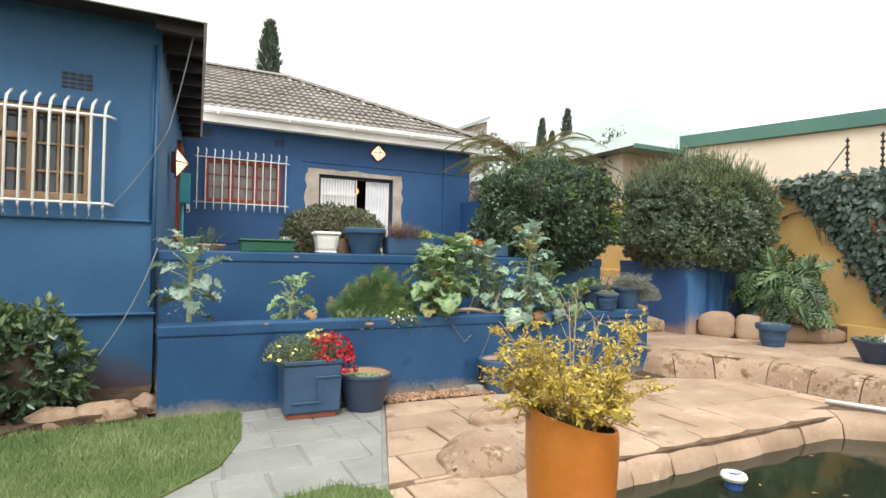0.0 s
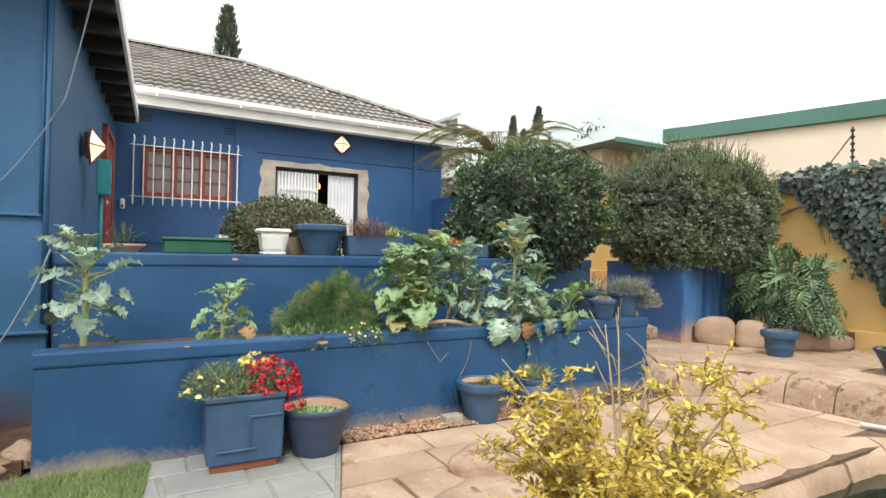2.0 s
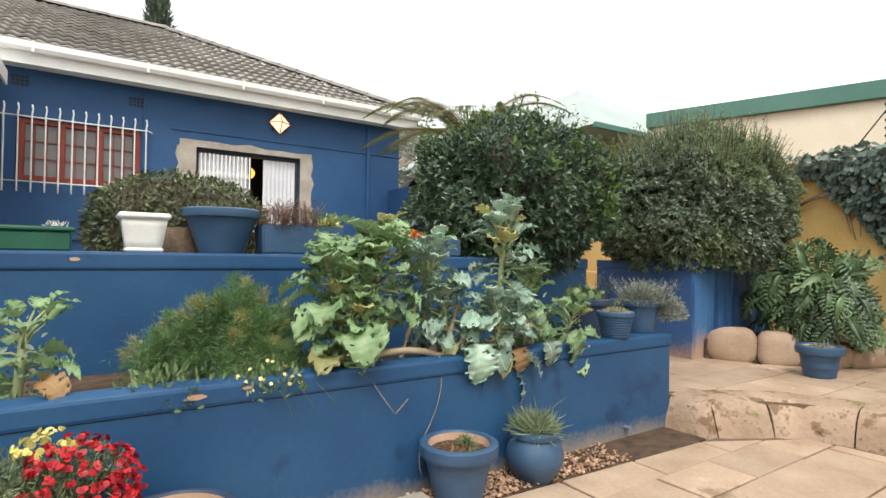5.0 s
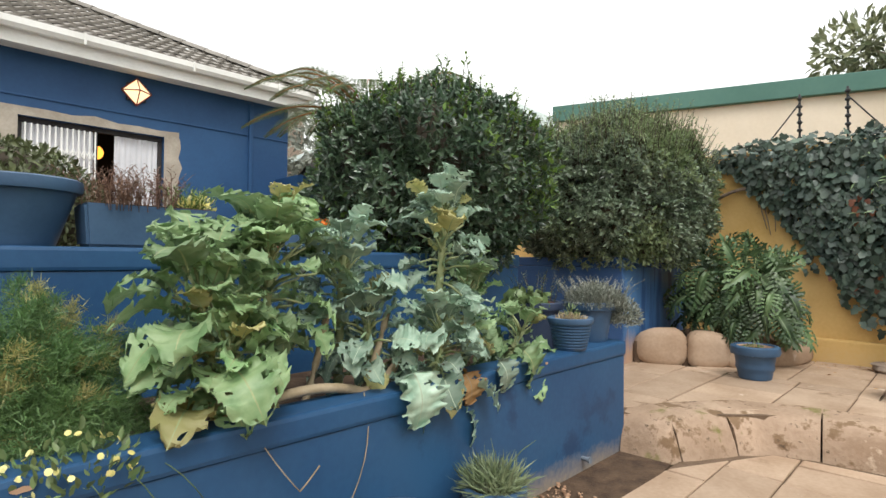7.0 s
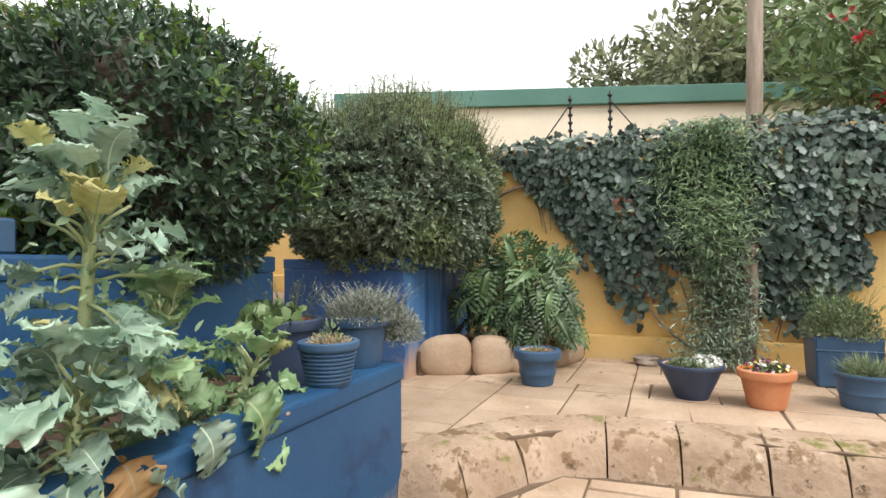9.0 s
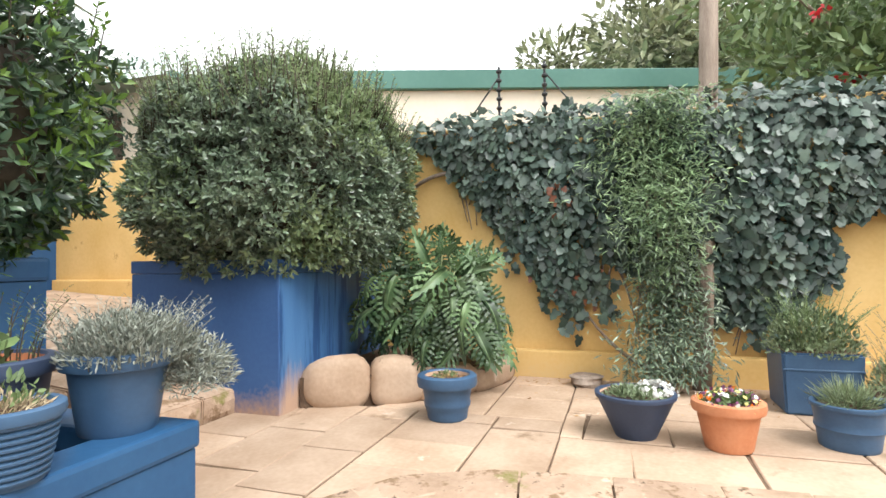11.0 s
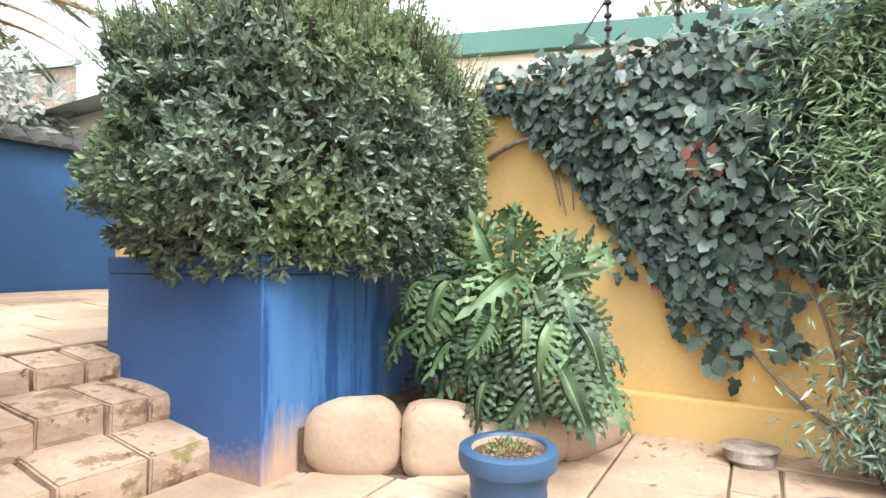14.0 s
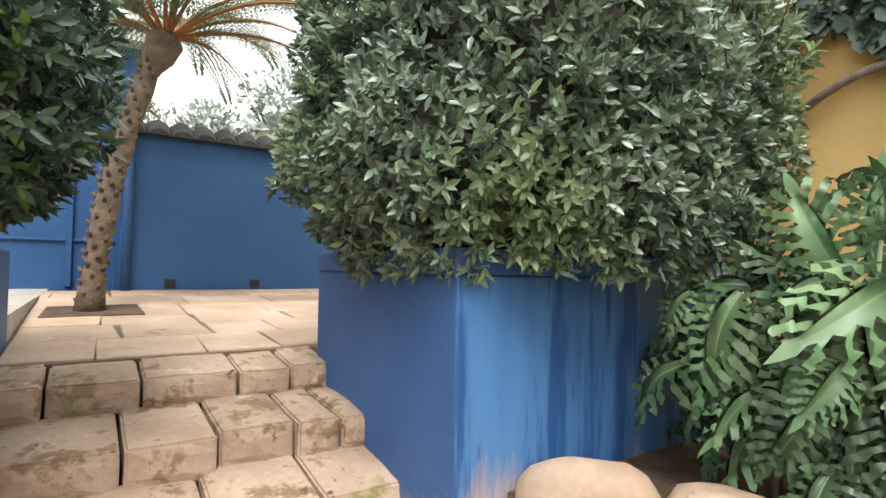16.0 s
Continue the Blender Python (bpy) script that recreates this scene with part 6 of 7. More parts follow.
def kale(label, base, h, lean, n, seed, size=0.3, bare=0.0, yellow=0.08, tone=KALE_G):
    """A tall kale: a thick stalk, a crown of broad leaves and older ones hanging down."""
    rng = np.random.default_rng(seed)
    root = tagged(new("kale_plant"), label, "vegetable", "kale plants")
    base = Vector(base)
    top = base + Vector((lean[0], lean[1], h))
    pts = bez(base, base.lerp(top, 0.45) + Vector((rng.normal() * 0.04, rng.normal() * 0.04, 0.0)), top, 10)
    paths = [(pts, [0.025 - 0.001 * k for k in range(10)])]
    rows = []
    n = int(n * 2.1)
    size *= 0.68
    for i in range(n):
        t = bare + (1 - bare) * (i / max(1, n - 1)) ** 0.55
        k = min(8, int(t * 9))
        o = pts[k].lerp(pts[k + 1], t * 9 - k)
        a = i * 2.399 + rng.normal() * 0.3
        el = -0.75 + 1.3 * t + 1.3 * max(0, t - 0.7) / 0.3 + rng.normal() * 0.25
        d = Vector((math.cos(a), math.sin(a), el)).normalized()
        pet = size * rng.uniform(0.25, 1.0)
        e = o + d * pet
        paths.append(([o, o.lerp(e, 0.5) + Vector((0, 0, 0.012)), e], [0.008, 0.006, 0.005]))
        s = size * rng.uniform(0.7, 1.15) * (0.75 if t > 0.92 else 1.0)
        drop = Vector((d.x, d.y, d.z - 0.15))
        k = int(rng.integers(6))
        me = (KALE_Y if rng.random() < yellow * (2 if t < 0.4 else 0.6) else tone)[k]
        rows.append((me, e, drop, (-d.x * 0.7 + rng.normal() * 0.3, -d.y * 0.7 + rng.normal() * 0.3, 1.0), s))
    tubes("stalk", paths[:1], STALK, root, 8)
    tubes("leaf_stalk", paths[1:], STALK, root, 5)
    for row in rows:
        one_leaf(*row, root)
    # small crisped leaves and shoots along the stalk
    m = 120
    tt = bare + (1 - bare) * rng.random(m)
    P = np.array([tuple(pts[min(8, int(t * 9))].lerp(pts[min(9, int(t * 9) + 1)], t * 9 % 1)) for t in tt])
    o = unit(rng.normal(size=(m, 3)))
    leaves("small_leaves", OVAL, P + o * rng.uniform(0.02, 0.17, (m, 1)), o + rng.normal(size=(m, 3)) * 0.5, rng.normal(size=(m, 3)) + np.array([0, 0, 0.8]), rng.uniform(0.02, 0.06, m), L_SHOOT, root)["kind"] = "stuff"
    return root


kale("tall bare-stemmed kale with drooping grey-green leaves", (0.10, 5.10, 0.62), 0.66, (0.0, -0.02), 13, 1, 0.30, 0.35, 0.05, KALE_B)
kale("small upright kale with one leafy head", (0.95, 5.15, 0.62), 0.36, (0.03, 0), 11, 2, 0.22, 0.05)
kale("bushy bright green kale", (2.36, 5.12, 0.62), 0.56, (0.0, -0.1), 26, 3, 0.32, 0.42)
kale("bushy bright green kale", (2.68, 5.18, 0.62), 0.76, (0.02, -0.05), 26, 4, 0.30, 0.48)
kale("bushy grey-green kale with yellowing leaves", (2.52, 5.02, 0.62), 0.42, (-0.1, -0.1), 20, 5, 0.25, 0.35, 0.2)
kale("tall kale with insect-eaten lower stems", (3.06, 5.18, 0.62), 0.70, (-0.05, -0.1), 16, 6, 0.26, 0.45, 0.15, KALE_B)
kale("tall kale with a thick pale stalk", (3.55, 5.04, 0.62), 0.93, (0.02, -0.05), 20, 7, 0.26, 0.55, 0.12, KALE_B)
kale("sprawling grey-green kale hanging over the planter wall", (3.50, 4.98, 0.62), 0.34, (0.0, -0.05), 24, 8, 0.27, 0.0, 0.15, KALE_B)
kale("sprawling grey-green kale over the wall", (3.20, 5.02, 0.62), 0.42, (-0.1, 0.0), 20, 9, 0.28, 0.0, 0.12, KALE_B)
kale("leafy green kale beside the pots", (3.86, 5.12, 0.62), 0.50, (0.05, 0.0), 20, 10, 0.26, 0.05, 0.1)
kale("low spreading kale beside the pots", (4.12, 5.02, 0.62), 0.26, (0.1, -0.05), 14, 11, 0.26, 0.0, 0.1)
stalks = tagged(tubes("fallen_stalks", [(bez((2.3, 4.95, 0.70), (2.7, 4.90, 0.86), (3.0, 4.92, 0.74), 10) + bez((3.0, 4.92, 0.74), (3.2, 4.93, 0.72), (3.3, 5.0, 0.95), 6)[1:], 0.02),
                                        (bez((2.2, 5.0, 0.66), (2.4, 4.95, 0.80), (2.62, 4.93, 0.90), 8), 0.022),
                                        (bez((2.75, 5.0, 0.66), (2.85, 5.0, 0.9), (2.95, 5.1, 1.1), 8), 0.016),
                                        (bez((3.05, 5.0, 0.66), (3.1, 4.95, 0.85), (3.2, 5.0, 1.05), 8), 0.016)], DRYSTALK, None, 8), "bent woody kale stalks lying along the planter wall", "stalks")


def hanging_leaf(label, at, d, n, s, k, kind):
    return tagged(one_leaf(kind[k], at, d, n, s, None, "fallen_leaf"), label, "leaf", "fallen leaves")


hanging_leaf("dry pale yellow leaf over the wall edge", (2.30, 4.95, 0.79), (-0.5, -0.8, -0.1), (0.2, -0.3, 1), 0.26, 0, KALE_Y)
hanging_leaf("brown dead leaf hanging over the wall", (3.52, 4.82, 0.78), (0.15, -0.35, -1), (0, -1, 0.3), 0.20, 1, KALE_D)
hanging_leaf("pale kale leaf hanging over the wall", (3.78, 4.82, 0.80), (0.2, -0.4, -0.8), (0, -1, 0.5), 0.20, 2, KALE_B)
hanging_leaf("large green kale leaf hanging over the wall", (3.98, 4.84, 0.84), (0.35, -0.4, -0.7), (0, -1, 0.5), 0.28, 3, KALE_G)
hanging_leaf("large blue-green kale leaf hanging over the wall", (3.18, 4.82, 0.84), (0.0, -0.35, -0.9), (0, -1, 0.4), 0.30, 1, KALE_B)
hanging_leaf("dry orange leaf beside the small kale", (1.05, 4.95, 0.80), (0.5, -0.5, -0.2), (0, -0.5, 1), 0.14, 2, KALE_D)


L_FENTIP = leafmat("fennel_tip", (0.30, 0.30, 0.10), (0.42, 0.38, 0.16), 0.3, 0.3)


def fennel(at, r, h, n, seed, squash=0.8):
    """Soft plumes of hair-fine fronds on branching stems, some yellowing at the tip."""
    rng = np.random.default_rng(seed)
    root = tagged(new("fennel_plant"), "feathery green fennel clump in the raised bed", "vegetable", "fennel plants")
    at = Vector(at)
    thin = ([(0, 0.05, 0), (0, -0.05, 0), (1, 0, 0.1)], [(0, 1, 2)])
    paths, sets = [], {False: ([], []), True: ([], [])}
    for i in range(n):
        a, q = rng.uniform(0, 6.28), rng.random() ** 0.6
        e = at + Vector((r * q * math.cos(a), r * squash * q * math.sin(a), h * rng.uniform(0.40, 1.0) * (1.1 - 0.45 * q * q)))
        b = at + Vector((rng.normal() * 0.07, rng.normal() * 0.05, 0))
        pts = bez(b, b.lerp(e, 0.5) + Vector((0, 0, 0.12)), e, 6)
        paths.append((pts, [0.004, 0.003, 0.002, 0.002, 0.0015, 0.001]))
        axis = (pts[5] - pts[3]).normalized()
        k = 620
        t = rng.random(k)
        c = np.array(e) + np.outer(t * 0.22 - 0.16, np.array(axis)) + rng.normal(size=(k, 3)) * (0.050 * (1.2 - t))[:, None]
        tip = (rng.random() < 0.22) & (t > 0.7)
        for flag in (False, True):
            sets[flag][0].append(c[tip == flag])
            sets[flag][1].append((c - np.array(e) + 0.12 * np.array(axis))[tip == flag] * 8 + rng.normal(size=(int((tip == flag).sum()), 3)))
    tubes("stem", paths, L_FENNEL, root, 4)["kind"] = "stuff"
    for flag, nm, mt_ in ((False, "frond", L_FENNEL), (True, "yellow_tip", L_FENTIP)):
        P, D = np.concatenate(sets[flag][0]), np.concatenate(sets[flag][1])
        if len(P):
            leaves(nm, thin, P, D, rng.normal(size=P.shape), rng.uniform(0.02, 0.042, len(P)), mt_, root)["kind"] = "stuff"


fennel((1.88, 5.26, 0.63), 0.33, 0.50, 90, 121)
fennel((1.95, 5.05, 0.63), 0.22, 0.24, 36, 122)
fennel((1.50, 5.30, 0.63), 0.22, 0.34, 16, 126)
ub = tagged(new("herb_clump"), "straggling flowering herb over the planter wall", "herb")
tuft("leaves", ub, (1.55, 5.0, 0.66), 0.28, 0.16, 420, 0.045, L_HERB, OVAL, 123)
tuft("leaves", ub, (1.95, 4.86, 0.68), 0.2, 0.14, 260, 0.04, L_HERB, OVAL, 124)
flowers(ub, (1.95, 4.86, 0.70), 0.16, 0.12, 34, 0.02, F_YEL, 125, "flower_heads", 2)
tubes("runner", [(bez((1.95 + 0.09 * i, 4.84, 0.72), (2.0 + 0.1 * i, 4.74, 0.70), (2.05 + 0.12 * i, 4.76, 0.55), 6), 0.0016) for i in range(3)], L_HERB, ub, 4)
rn = tagged(tubes("dry_runner", [(bez((2.45, 4.84, 0.76), (2.5, 4.75, 0.62), (2.62, 4.77, 0.48), 8), 0.0022), (bez((2.62, 4.77, 0.48), (2.66, 4.76, 0.52), (2.7, 4.77, 0.55), 4), 0.003),
                                 (bez((2.95, 4.84, 0.76), (2.97, 4.76, 0.55), (2.80, 4.78, 0.30), 8), 0.0025), (bez((2.80, 4.78, 0.30), (2.76, 4.77, 0.2), (2.80, 4.77, 0.1), 5), 0.0025)], DRYSTALK, None, 5), "pale dry tendrils hanging down the blue wall", "tendril")

# ---- philodendron ----
def philodendron():
    root = tagged(new("philodendron"), "big philodendron with deeply cut glossy leaves", "plant")
    rng = np.random.default_rng(131)
    c = Vector((7.80, 4.80, 0.45))
    mid = Vector((7.88, 4.74, 0.90))
    paths = []
    n = 98
    for i in range(n):
        u = (i + 0.5) / n
        el = -0.45 + 1.75 * u
        a = math.pi + 0.12 + (i * 0.618034 % 1 - 0.5) * 4.2
        o = Vector((math.cos(a) * math.cos(el), math.sin(a) * math.cos(el), math.sin(el)))
        deep = rng.uniform(0.45, 0.92)
        e = mid + Vector((o.x * 0.46, o.y * (0.86 if o.y > 0 else 0.56), o.z * 0.60)) * deep
        e.z = max(e.z, 0.66)
        e.x = min(e.x, 8.40)
        b = c + Vector((rng.normal() * 0.06, rng.normal() * 0.10, 0))
        pts = bez(b, b.lerp(e, 0.4) + Vector((0, 0, 0.20)), e, 7)
        paths.append((pts, [0.012, 0.011, 0.010, 0.009, 0.008, 0.007, 0.006]))
        lift = 0.35 if el > 0.75 and i % 3 else -0.75
        d = Vector((o.x * 0.6, o.y * 0.9, lift)) + Vector(rng.normal(size=3)) * 0.28
        nn = Vector((o.x * 0.8 - 0.35, o.y * 0.6, 0.5)) + Vector(rng.normal(size=3)) * 0.3
        one_leaf(PHILS[i % 4], e, d, nn, rng.uniform(0.21, 0.38), root)
    tubes("leaf_stalk", paths, STALK, root, 6)


philodendron()

# rounded stones edging the corner bed
edge = structure(new("stone_edging"), "rounded pale sandstone edging round the corner bed", "edging")
spots5 = [(7.02, 5.55), (7.26, 5.10), (7.45, 4.76), (7.83, 4.42), (8.42, 4.22)]
for i, ((xa, ya), (xb, yb)) in enumerate(zip(spots5, spots5[1:])):
    L = math.hypot(xb - xa, yb - ya)
    bm = bmesh.new()
    bmesh.ops.create_uvsphere(bm, u_segments=20, v_segments=12, radius=1.0)
    hh = (0.42, 0.40, 0.30, 0.24)[i]
    for v in bm.verts:
        d = v.co.normalized()
        r = (abs(d.x) ** (3.2 if i == 0 else 6) + abs(d.y) ** 6 + abs(d.z) ** 4) ** -0.16
        q = d * r * (1 + 0.05 * noise.noise(d * 2 + Vector((i * 3, 0, 0))))
        v.co = Vector((q.x * L * 0.52, q.y * 0.10 + 0.10, q.z * hh * (0.5 + 0.05 * (q.x if i == 0 else -q.x))))
    ob = bm_ob("stone", bm, SAND, edge, True)
    ob.matrix_local = pose((xa + xb) / 2, (ya + yb) / 2, 0.24 + hh * 0.38, 0, 0, math.degrees(math.atan2(yb - ya, xb - xa)))
structure(prism("corner_bed", [(7.05, 5.58), (7.32, 5.12), (7.5, 4.85), (7.85, 4.5), (8.45, 4.3), (8.63, 4.3), (8.63, 5.58)], 0.0, 0.46, SOIL), "dark soil of the corner bed", "soil")
tarp = tagged(lathe("flat_stone", [(0.001, 0), (0.125, 0.0), (0.14, 0.03), (0.125, 0.055), (0.135, 0.075), (0.10, 0.09), (0.001, 0.085)], BARK, None, 18, (8.36, 3.62, 0.24), 0.12), "dark flat stone lying by the yellow wall", "stone")

# boulders set in the lower paving
def boulder(at, semi, rot, seed, mat_=None):
    bm = bmesh.new()
    bmesh.ops.create_icosphere(bm, subdivisions=4, radius=1.0)
    for v in bm.verts:
        d = v.co.normalized()
        k = 1 + 0.14 * noise.noise(d * 1.6 + Vector((seed, 0, 0))) + 0.07 * noise.noise(d * 4 + Vector((0, seed, 0))) + 0.03 * noise.noise(d * 11)
        v.co = Vector((d.x * semi[0] * k, d.y * semi[1] * k, max(-0.1, d.z) * semi[2] * k))
    ob = bm_ob("boulder", bm, mat_ or STONE, None, True)
    ob.matrix_world = pose(*at, 0, 0, rot)
    return tagged(ob, "low rough sandstone boulder set in the paving", "boulder", "boulders in the paving")


boulder((2.42, 3.78, -0.005), (0.30, 0.20, 0.13), 20, 3)
boulder((1.98, 3.18, -0.005), (0.50, 0.30, 0.15), 35, 9)
# rocks beside the lawn
for i, (x, y, l) in enumerate(((-0.48, 5.05, 0.26), (-0.82, 4.98, 0.20), (-0.22, 5.15, 0.12))):
    ob = boulder((x, y, 0.0), (l, 0.12, 0.13), 10 * i, 20 + i)
    tagged(ob, "flat brown rock at the lawn's edge", "rock", "rocks by the lawn")

# gravel strip
gs = structure(new("gravel_strip"), "brown gravel strip along the blue planter wall", "gravel")
prism("bed", [(1.74, 4.79), (1.72, 4.56), (4.93, 4.43), (5.12, 4.45), (5.10, 4.79)], -0.04, 0.0, SOIL, gs)
rng = np.random.default_rng(141)
n = 4200
bx = rng.uniform(1.74, 4.3, n)
by = 4.79 - rng.random(n) * (0.24 + 0.03 * (bx - 1.7))
keep = rng.random(n) < np.interp(bx, [1.7, 3.2, 4.3], [1, 0.8, 0.25])
bx, by = bx[keep], by[keep]
peb = ([(1, 0, 0.1), (-1, 0.1, 0), (0.1, 0.7, 0), (0, -0.7, 0.1), (0.05, 0, 0.55), (0, 0, -0.5)], [(0, 2, 4), (2, 1, 4), (1, 3, 4), (3, 0, 4), (2, 0, 5), (1, 2, 5), (3, 1, 5), (0, 3, 5)])
k = len(bx)
leaves("pebbles", peb, np.column_stack([bx, by, 0.006 + 0.012 * rng.random(k)]), np.column_stack([rng.normal(size=(k, 2)), 0.2 * rng.normal(size=k)]),
       np.column_stack([0.3 * rng.normal(size=(k, 2)), np.ones(k)]), rng.uniform(0.006, 0.028, k) * rng.uniform(0.6, 1.0, k), GRAVEL, gs)["kind"] = "stuff"
for x in (2.28, 4.62):
    stub = tagged(lathe("drain_pipe", [(0.001, 0.0), (0.014, 0.0), (0.014, 0.045), (0.021, 0.05), (0.021, 0.06), (0.001, 0.056)], CABLE, None, 14), "short grey drain stub in the planter wall", "drain pipe", "drain stubs in the wall")
    stub.matrix_world = pose(x, 4.802, 0.075, 90, 0, 0)
# soil bed by the annexe
structure(prism("border_bed", [(-2.6, 5.84), (-0.19, 5.84), (-0.19, 5.0), (-0.9, 4.85), (-1.2, 4.5), (-2.6, 4.3)], -0.04, 0.05, SOIL), "brown soil border by the annexe", "soil")

# floating chlorine dispenser in the pool
fl = tagged(new("pool_float"), "white and blue floating chlorine dispenser in the pool", "pool float")
fl.location = (3.40, 2.38, -0.17)
lathe("float_ring", [(0.05, 0.05), (0.075, 0.055), (0.085, 0.075), (0.075, 0.095), (0.05, 0.1), (0.045, 0.075), (0.05, 0.05)], WHITE, fl, 28)
lathe("canister", [(0.001, -0.08), (0.052, -0.08), (0.056, 0.0), (0.056, 0.06), (0.05, 0.08), (0.001, 0.07)], plain("blue_plastic", (0.03, 0.10, 0.30), 0.4), fl, 24)
rng = np.random.default_rng(151)
fl2 = tagged(leaves("floating_leaves", OVAL, np.column_stack([rng.uniform(2.6, 5.4, 16), rng.uniform(0.8, 2.5, 16), -0.164 * np.ones(16)]), np.column_stack([rng.normal(size=(16, 2)), np.zeros(16)]), np.tile([0, 0, 1], (16, 1)), rng.uniform(0.03, 0.06, 16), L_DEAD),
             "fallen brown leaves floating on the pool", "leaf", kind="stuff")
litter = np.column_stack([rng.uniform(7.3, 8.5, 120), rng.uniform(2.3, 4.2, 120), 0.247 * np.ones(120)])
litter[:, 0] = 8.5 - (8.5 - litter[:, 0]) * rng.random(120)
tagged(leaves("leaf_litter", OVAL, litter, np.column_stack([rng.normal(size=(120, 2)), 0.1 * np.ones(120)]), np.tile([0, 0, 1], (120, 1)) + rng.normal(size=(120, 3)) * 0.15, rng.uniform(0.02, 0.05, 120), L_DEAD),
       "dry brown leaf litter by the yellow wall", "leaves", kind="stuff")
hose = tagged(tubes("white_pipe", [([(5.65, 3.02, 0.025), (5.86, 2.55, 0.025), (6.0, 2.2, 0.025)], 0.022)], WHITE, None, 8), "white plastic pipe lying on the paving", "pipe")


# ---- paving pieces ----
def clip(poly, a, b):
    """Keeps what lies left of the line a to b."""
    out = []
    s = lambda p: (b[0] - a[0]) * (p[1] - a[1]) - (b[1] - a[1]) * (p[0] - a[0])
    for i in range(len(poly)):
        p, q = poly[i - 1], poly[i]
        sp, sq = s(p), s(q)
        if (sp >= 0) != (sq >= 0):
            t = sp / (sp - sq)
            out.append((p[0] + t * (q[0] - p[0]), p[1] + t * (q[1] - p[1])))
        if sq >= 0:
            out.append(q)
    return out


def slab(name, poly, z, thick, material, parent, gap=0.008, edge=0.008, slope=None):
    area = sum(poly[i - 1][0] * poly[i][1] - poly[i][0] * poly[i - 1][1] for i in range(len(poly))) / 2
    if len(poly) < 3 or abs(area) < 0.008:
        return
    cx, cy = sum(p[0] for p in poly) / len(poly), sum(p[1] for p in poly) / len(poly)

    def shrink(d):
        out = []
        for x, y in poly:
            l = math.hypot(x - cx, y - cy)
            k = max(0.2, 1 - d * 1.3 / max(l, 0.05))
            out.append((cx + (x - cx) * k, cy + (y - cy) * k))
        return out
    n = len(poly)
    zf = slope or (lambda x, y: 0.0)
    a, b = shrink(gap), shrink(gap + edge)
    v = [(x, y, z - thick + zf(x, y)) for x, y in a] + [(x, y, z - edge * 0.7 + zf(x, y)) for x, y in a] + [(x, y, z + zf(x, y)) for x, y in b]
    f = [tuple(range(2 * n, 3 * n))]
    for r in (0, 1):
        f += [(r * n + i, r * n + (i + 1) % n, (r + 1) * n + (i + 1) % n, (r + 1) * n + i) for i in range(n)]
    mesh_ob(name, v, f, material, parent)


def pave(parent, x0, y0, x1, y1, sx, sy, z, material, seed, clips, name="slab", slope=None, along="x", thick=0.03, skew=0.03):
    """Courses of slabs of uneven length, cut to the lines in clips."""
    r = random.Random(seed)
    y = y0
    rows = []
    while y < y1:
        h = sy * r.uniform(0.75, 1.3)
        rows.append((y, min(y + h, y1)))
        y += h
    for ya, yb in rows:
        x = x0 - r.uniform(0, sx)
        while x < x1:
            w = sx * r.uniform(0.65, 1.4)
            j = lambda: r.uniform(-skew, skew)
            poly = [(x, ya), (x + w, ya), (x + w + j(), yb), (x + 0.0, yb)]
            poly = [(max(x0, min(x1, px)), py) for px, py in poly]
            if along == "y":
                poly = [(py, px) for px, py in poly][::-1]
            for a, b in clips:
                poly = clip(poly, a, b)
                if len(poly) < 3:
                    break
            if len(poly) >= 3:
                slab(name, poly, z + r.uniform(-0.003, 0.003), thick, material, parent, slope=slope)
            x += w


LOWER = [((1.70, 4.56), (1.05, 2.7)), ((4.93, 4.44), (1.70, 4.56)), ((5.93, 2.6), (5.80, 4.10)), ((5.75, 4.05), (4.98, 4.46))]
pave(lower_bed, 1.0, 2.98, 6.0, 4.6, 0.62, 0.44, 0.0, SAND, 71, LOWER)
pave(lower_bed, 1.0, 0.6, 2.1, 2.96, 0.5, 0.45, 0.0, SAND, 72, [((1.70, 4.56), (1.05, 2.7))])
pave(slate_bed, -0.7, 1.0, 1.75, 4.8, 0.42, 0.40, 0.0, SLATE, 73, [((1.02, 2.7), (1.67, 4.56)), ((1.67, 4.5), (1.68, 4.9))])
pave(upper_bed, -1.5, 6.30, 3.70, 8.57, 0.50, 0.52, 0.24, SAND, 74, [], along="y")
pave(upper_bed, 5.25, 3.70, 7.25, 6.0, 0.60, 0.46, 0.24, SAND, 76, [((5.46, 4.74), (6.28, 3.74)), ((7.47, 4.95), (7.05, 5.78))])
pave(upper_bed, 7.25, 3.70, 8.57, 5.1, 0.60, 0.46, 0.24, SAND, 77, [((8.6, 4.33), (7.35, 5.02))])
pave(terrace_bed, 5.43, 7.12, 8.56, 10.2, 0.55, 0.5, 0.0, SAND, 75, [], slope=terrace_z)


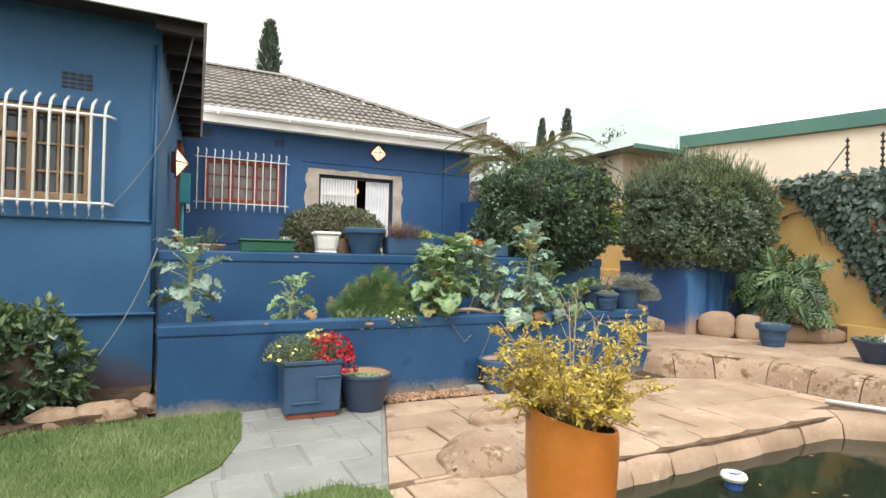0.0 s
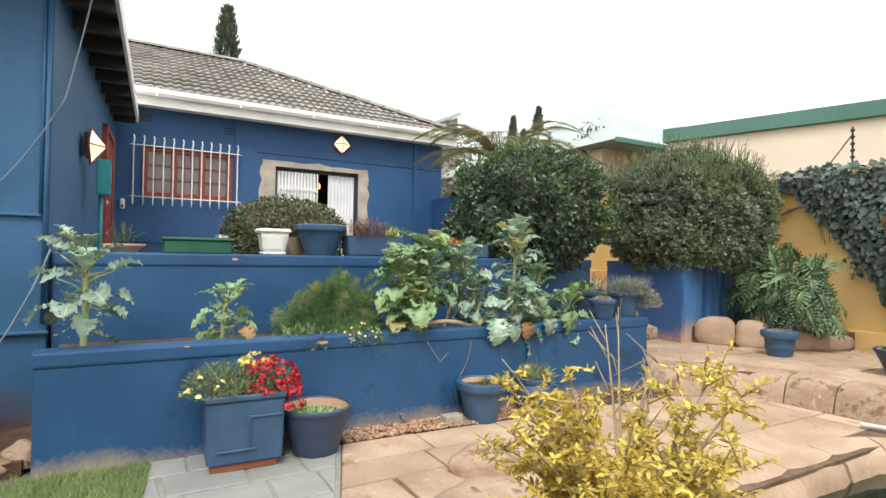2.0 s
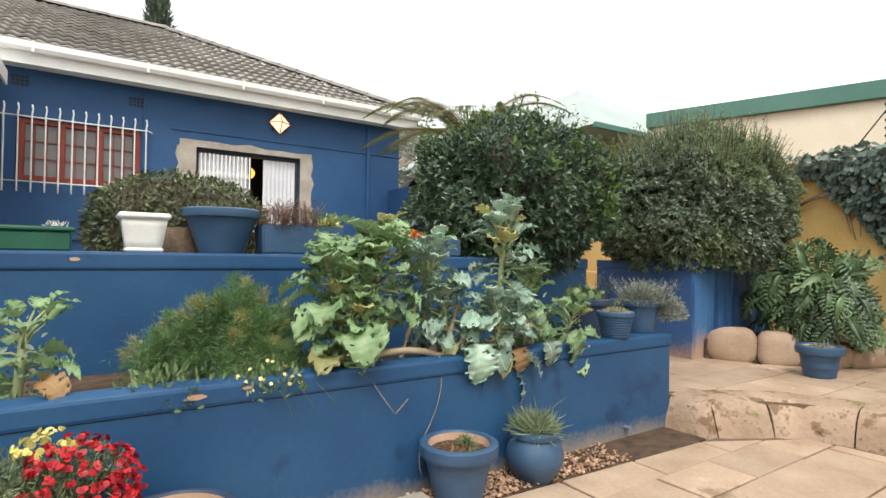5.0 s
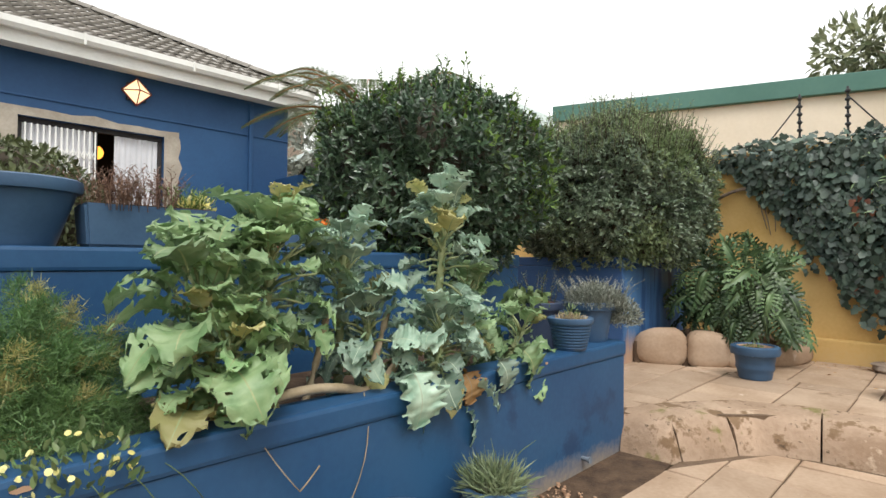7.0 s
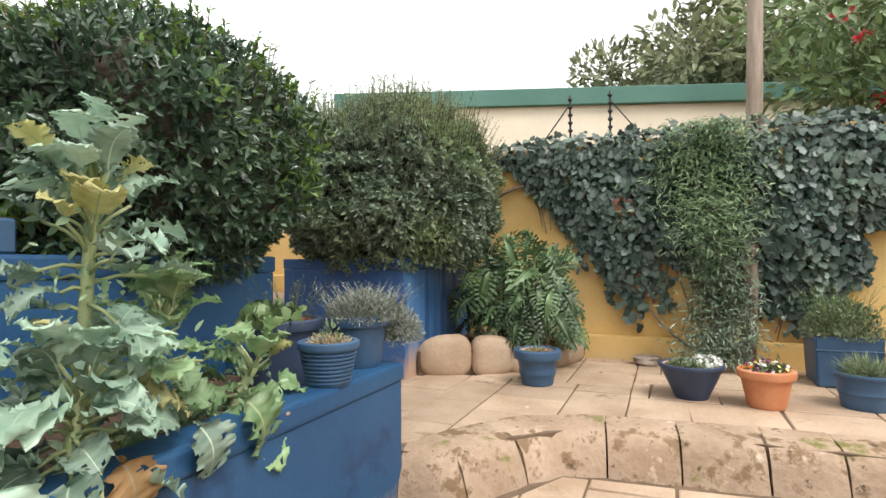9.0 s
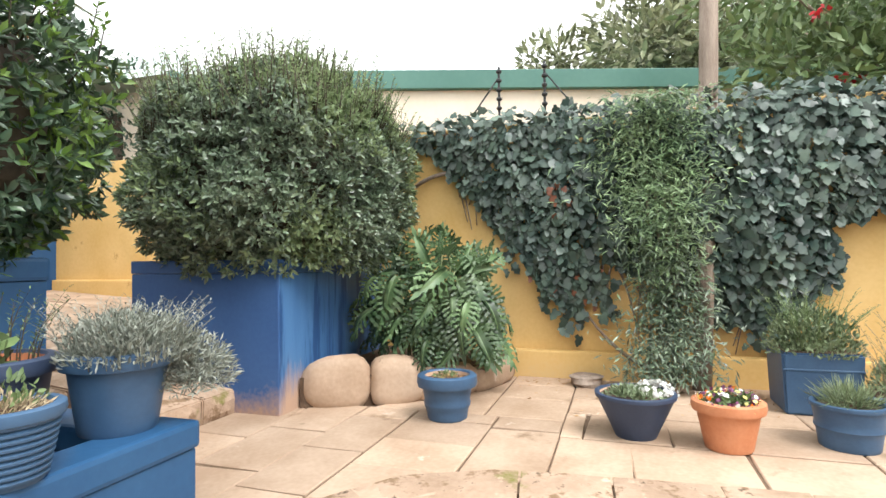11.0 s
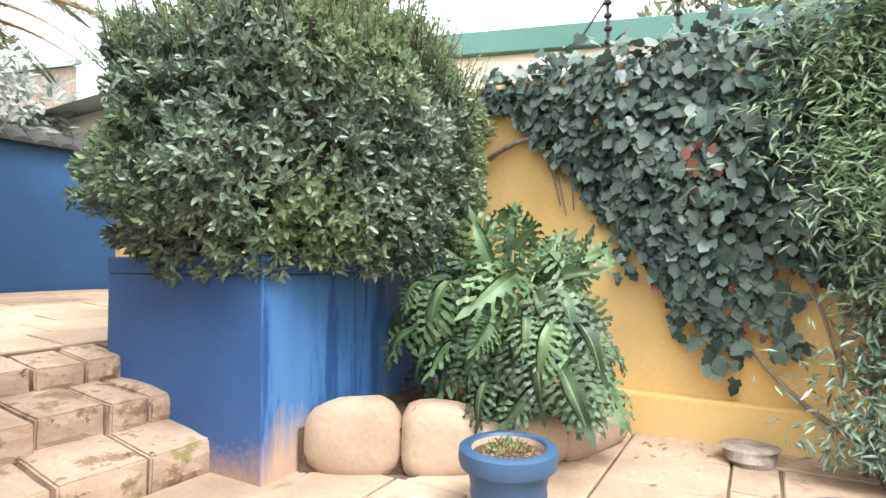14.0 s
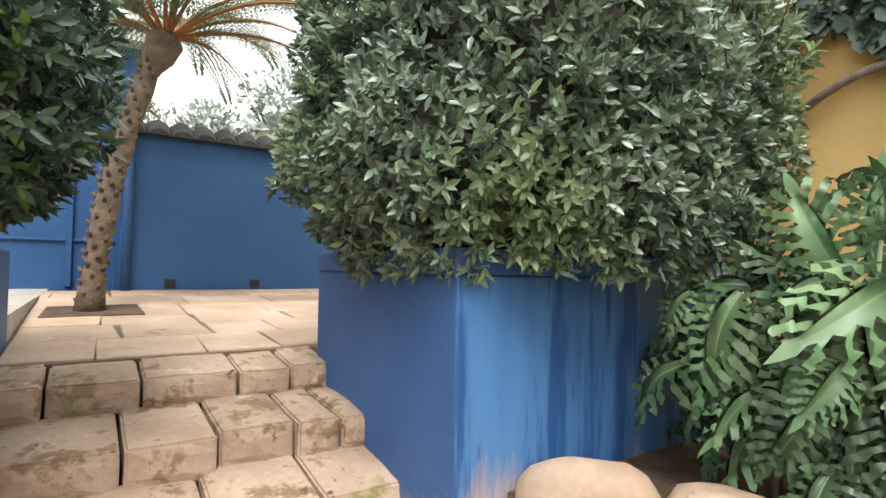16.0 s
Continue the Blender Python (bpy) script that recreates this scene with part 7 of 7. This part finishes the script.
# edge stones of the raised terrace and of the pool
def edging(parent, line, z0, z1, depth, sizes, seed, batter=0.06, material=STONE):
    """Rounded blocks end to end along a line, the front to the right of its direction."""
    r = random.Random(seed)
    pts = [Vector((*p, 0)) for p in line]
    lens = [(b - a).length for a, b in zip(pts, pts[1:])]
    tot = sum(lens)

    def at(s):
        for a, b, l in zip(pts, pts[1:], lens):
            if s <= l or b is pts[-1]:
                return a.lerp(b, max(0, s / l)), (b - a).normalized()
            s -= l
    s = 0.0
    while s < tot - 0.05:
        w = min(sizes * r.uniform(0.7, 1.35), tot - s)
        nx = 5
        prof = [(0.0, z0), (0.012, z0 + (z1 - z0) * 0.35), (0.03, z0 + (z1 - z0) * 0.68), (0.065, z1 - 0.03), (0.12, z1 - 0.006), (depth * 0.6, z1), (depth, z1 - 0.002)]
        v, f = [], []
        sd = r.uniform(0, 50)
        for i in range(nx):
            t = i / (nx - 1)
            c, d = at(s + 0.006 + (w - 0.012) * t)
            nrm = Vector((-d.y, d.x, 0))
            pinch = 0.015 * (abs(2 * t - 1) ** 4)
            for k, (o, z) in enumerate(prof):
                q = c + nrm * (o + (pinch if k < 5 else 0) + batter * (z - z0) / (z1 - z0))
                nz = noise.noise(Vector((q.x * 6 + sd, q.y * 6, z * 9)))
                q += nrm * nz * (0.025 if k < 4 else 0.0)
                v.append((q.x, q.y, z - (pinch * 0.5 if 2 < k < 6 else 0) + (0.006 * nz if k > 2 else 0)))
        m = len(prof)
        for i in range(nx - 1):
            for k in range(m - 1):
                f.append((i * m + k, (i + 1) * m + k, (i + 1) * m + k + 1, i * m + k + 1))
        f.append(tuple(range(m)))
        f.append(tuple(range((nx - 1) * m, nx * m))[::-1])
        ob = mesh_ob("edge_stone", v, f, material, parent, True)
        ob.data.set_sharp_from_angle(angle=radians(50))
        s += w


edging(upper_bed, [(6.0, -1.5), (5.99, 2.0), (5.96, 2.9), (5.90, 3.6), (5.84, 4.02), (5.5, 4.27), (5.18, 4.44), (5.09, 4.79)][::-1], -0.03, 0.246, 0.40, 0.42, 81)
edging(pool, [(5.75, -2.0), (5.70, 1.5), (5.50, 2.43), (5.16, 2.68), (3.6, 2.68), (2.45, 2.64), (2.16, 2.3), (2.16, -2.0)][::-1], -0.2, 0.004, 0.30, 0.5, 82, 0.02, SAND)


# ---- roof tiles ----
def tile_mesh():
    """One interlocking concrete tile with a double roll, thick at its lower edge."""
    w, l, n = 0.33, 0.40, 12
    v = []
    for (y, th) in ((0.0, 0.0), (l, 0.0)):
        for i in range(n + 1):
            t = i / n
            z = 0.028 * (0.5 - 0.5 * math.cos(t * 4 * math.pi)) + (0.034 if y == 0.0 else 0.004)
            v.append((t * w, y, z))
    for i in range(n + 1):
        t = i / n
        v.append((t * w, 0.0, 0.028 * (0.5 - 0.5 * math.cos(t * 4 * math.pi)) + 0.002))
    m = n + 1
    f = [(i, i + 1, m + i + 1, m + i) for i in range(n)] + [(2 * m + i, 2 * m + i + 1, i + 1, i) for i in range(n)]
    me = bpy.data.meshes.new("tile")
    me.from_pydata(v, [], f)
    me.materials.append(TILE)
    me.polygons.foreach_set("use_smooth", [True] * len(me.polygons))
    me.set_sharp_from_angle(angle=radians(50))
    return me


roof = house
tm = tile_mesh()
run, rise = 3.74, 1.93
slope_a = math.atan2(rise, run)
course = 0.335
rt = random.Random(6)
count = int(math.hypot(run, rise) / course) + 1
for j in range(count):
    s = j * course
    y, z = 10.84 + s * math.cos(slope_a), 3.99 + s * math.sin(slope_a)
    xmax = 6.46 - (y - 10.86) * 3.91 / 3.74
    x = -0.35
    while x < xmax - 0.05:
        t = new("roof_tile", tm)
        t.parent = roof
        t.matrix_local = pose(x, y, z + 0.012, math.degrees(slope_a) - 3.2 + rt.uniform(-0.4, 0.4), rt.uniform(-0.4, 0.4), 0)
        x += 0.31
# hip and ridge caps
def caps(a, b, n, name="ridge_tile"):
    a, b = Vector(a), Vector(b)
    d = (b - a).normalized()
    sidev = d.cross(Vector((0, 0, 1))).normalized()
    up = sidev.cross(d)
    for i in range(n):
        p0, p1 = a.lerp(b, i / n), a.lerp(b, (i + 1.08) / n)
        v, f = [], []
        for p, k in ((p0, 1.0), (p1, 0.9)):
            for q in range(7):
                t = math.pi * q / 6
                v.append(p + sidev * math.cos(t) * 0.13 * k + up * (math.sin(t) * 0.09 * k + 0.0))
        f = [(q, q + 1, 8 + q, 7 + q) for q in range(6)]
        f.append(tuple(range(7)))
        mesh_ob(name, v, f, TILE, roof, True)


caps((6.50, 10.82, 4.02), (2.55, 14.60, 5.96), 15)
caps((2.55, 14.60, 5.96), (-1.5, 14.60, 5.96), 12)

# coping tiles on the blue boundary wall
tv = bpy.data.meshes.new("coping_tile")
cv, cf = [], []
for y, z in ((10.10, 2.56), (10.32, 2.70), (10.54, 2.56)):
    for q in range(7):
        t = q / 6
        cv.append((0.21 * t, y, z + 0.062 * math.sin(math.pi * t) ** 0.8))
for r in range(2):
    cf += [(r * 7 + q, r * 7 + q + 1, r * 7 + 8 + q, r * 7 + 7 + q) for q in range(6)]
cf.append(tuple(range(7))[::-1])
tv.from_pydata(cv, [], cf)
tv.materials.append(DARKTILE)
for i in range(12):
    t = new("coping_tile", tv)
    t.parent = fence
    t.location = (6.0 + i * 0.218, 0, 0)
box("coping_bed", (6.02, 10.16, 2.575), (8.63, 10.46, 2.60), DARKTILE, 0.0, fence)
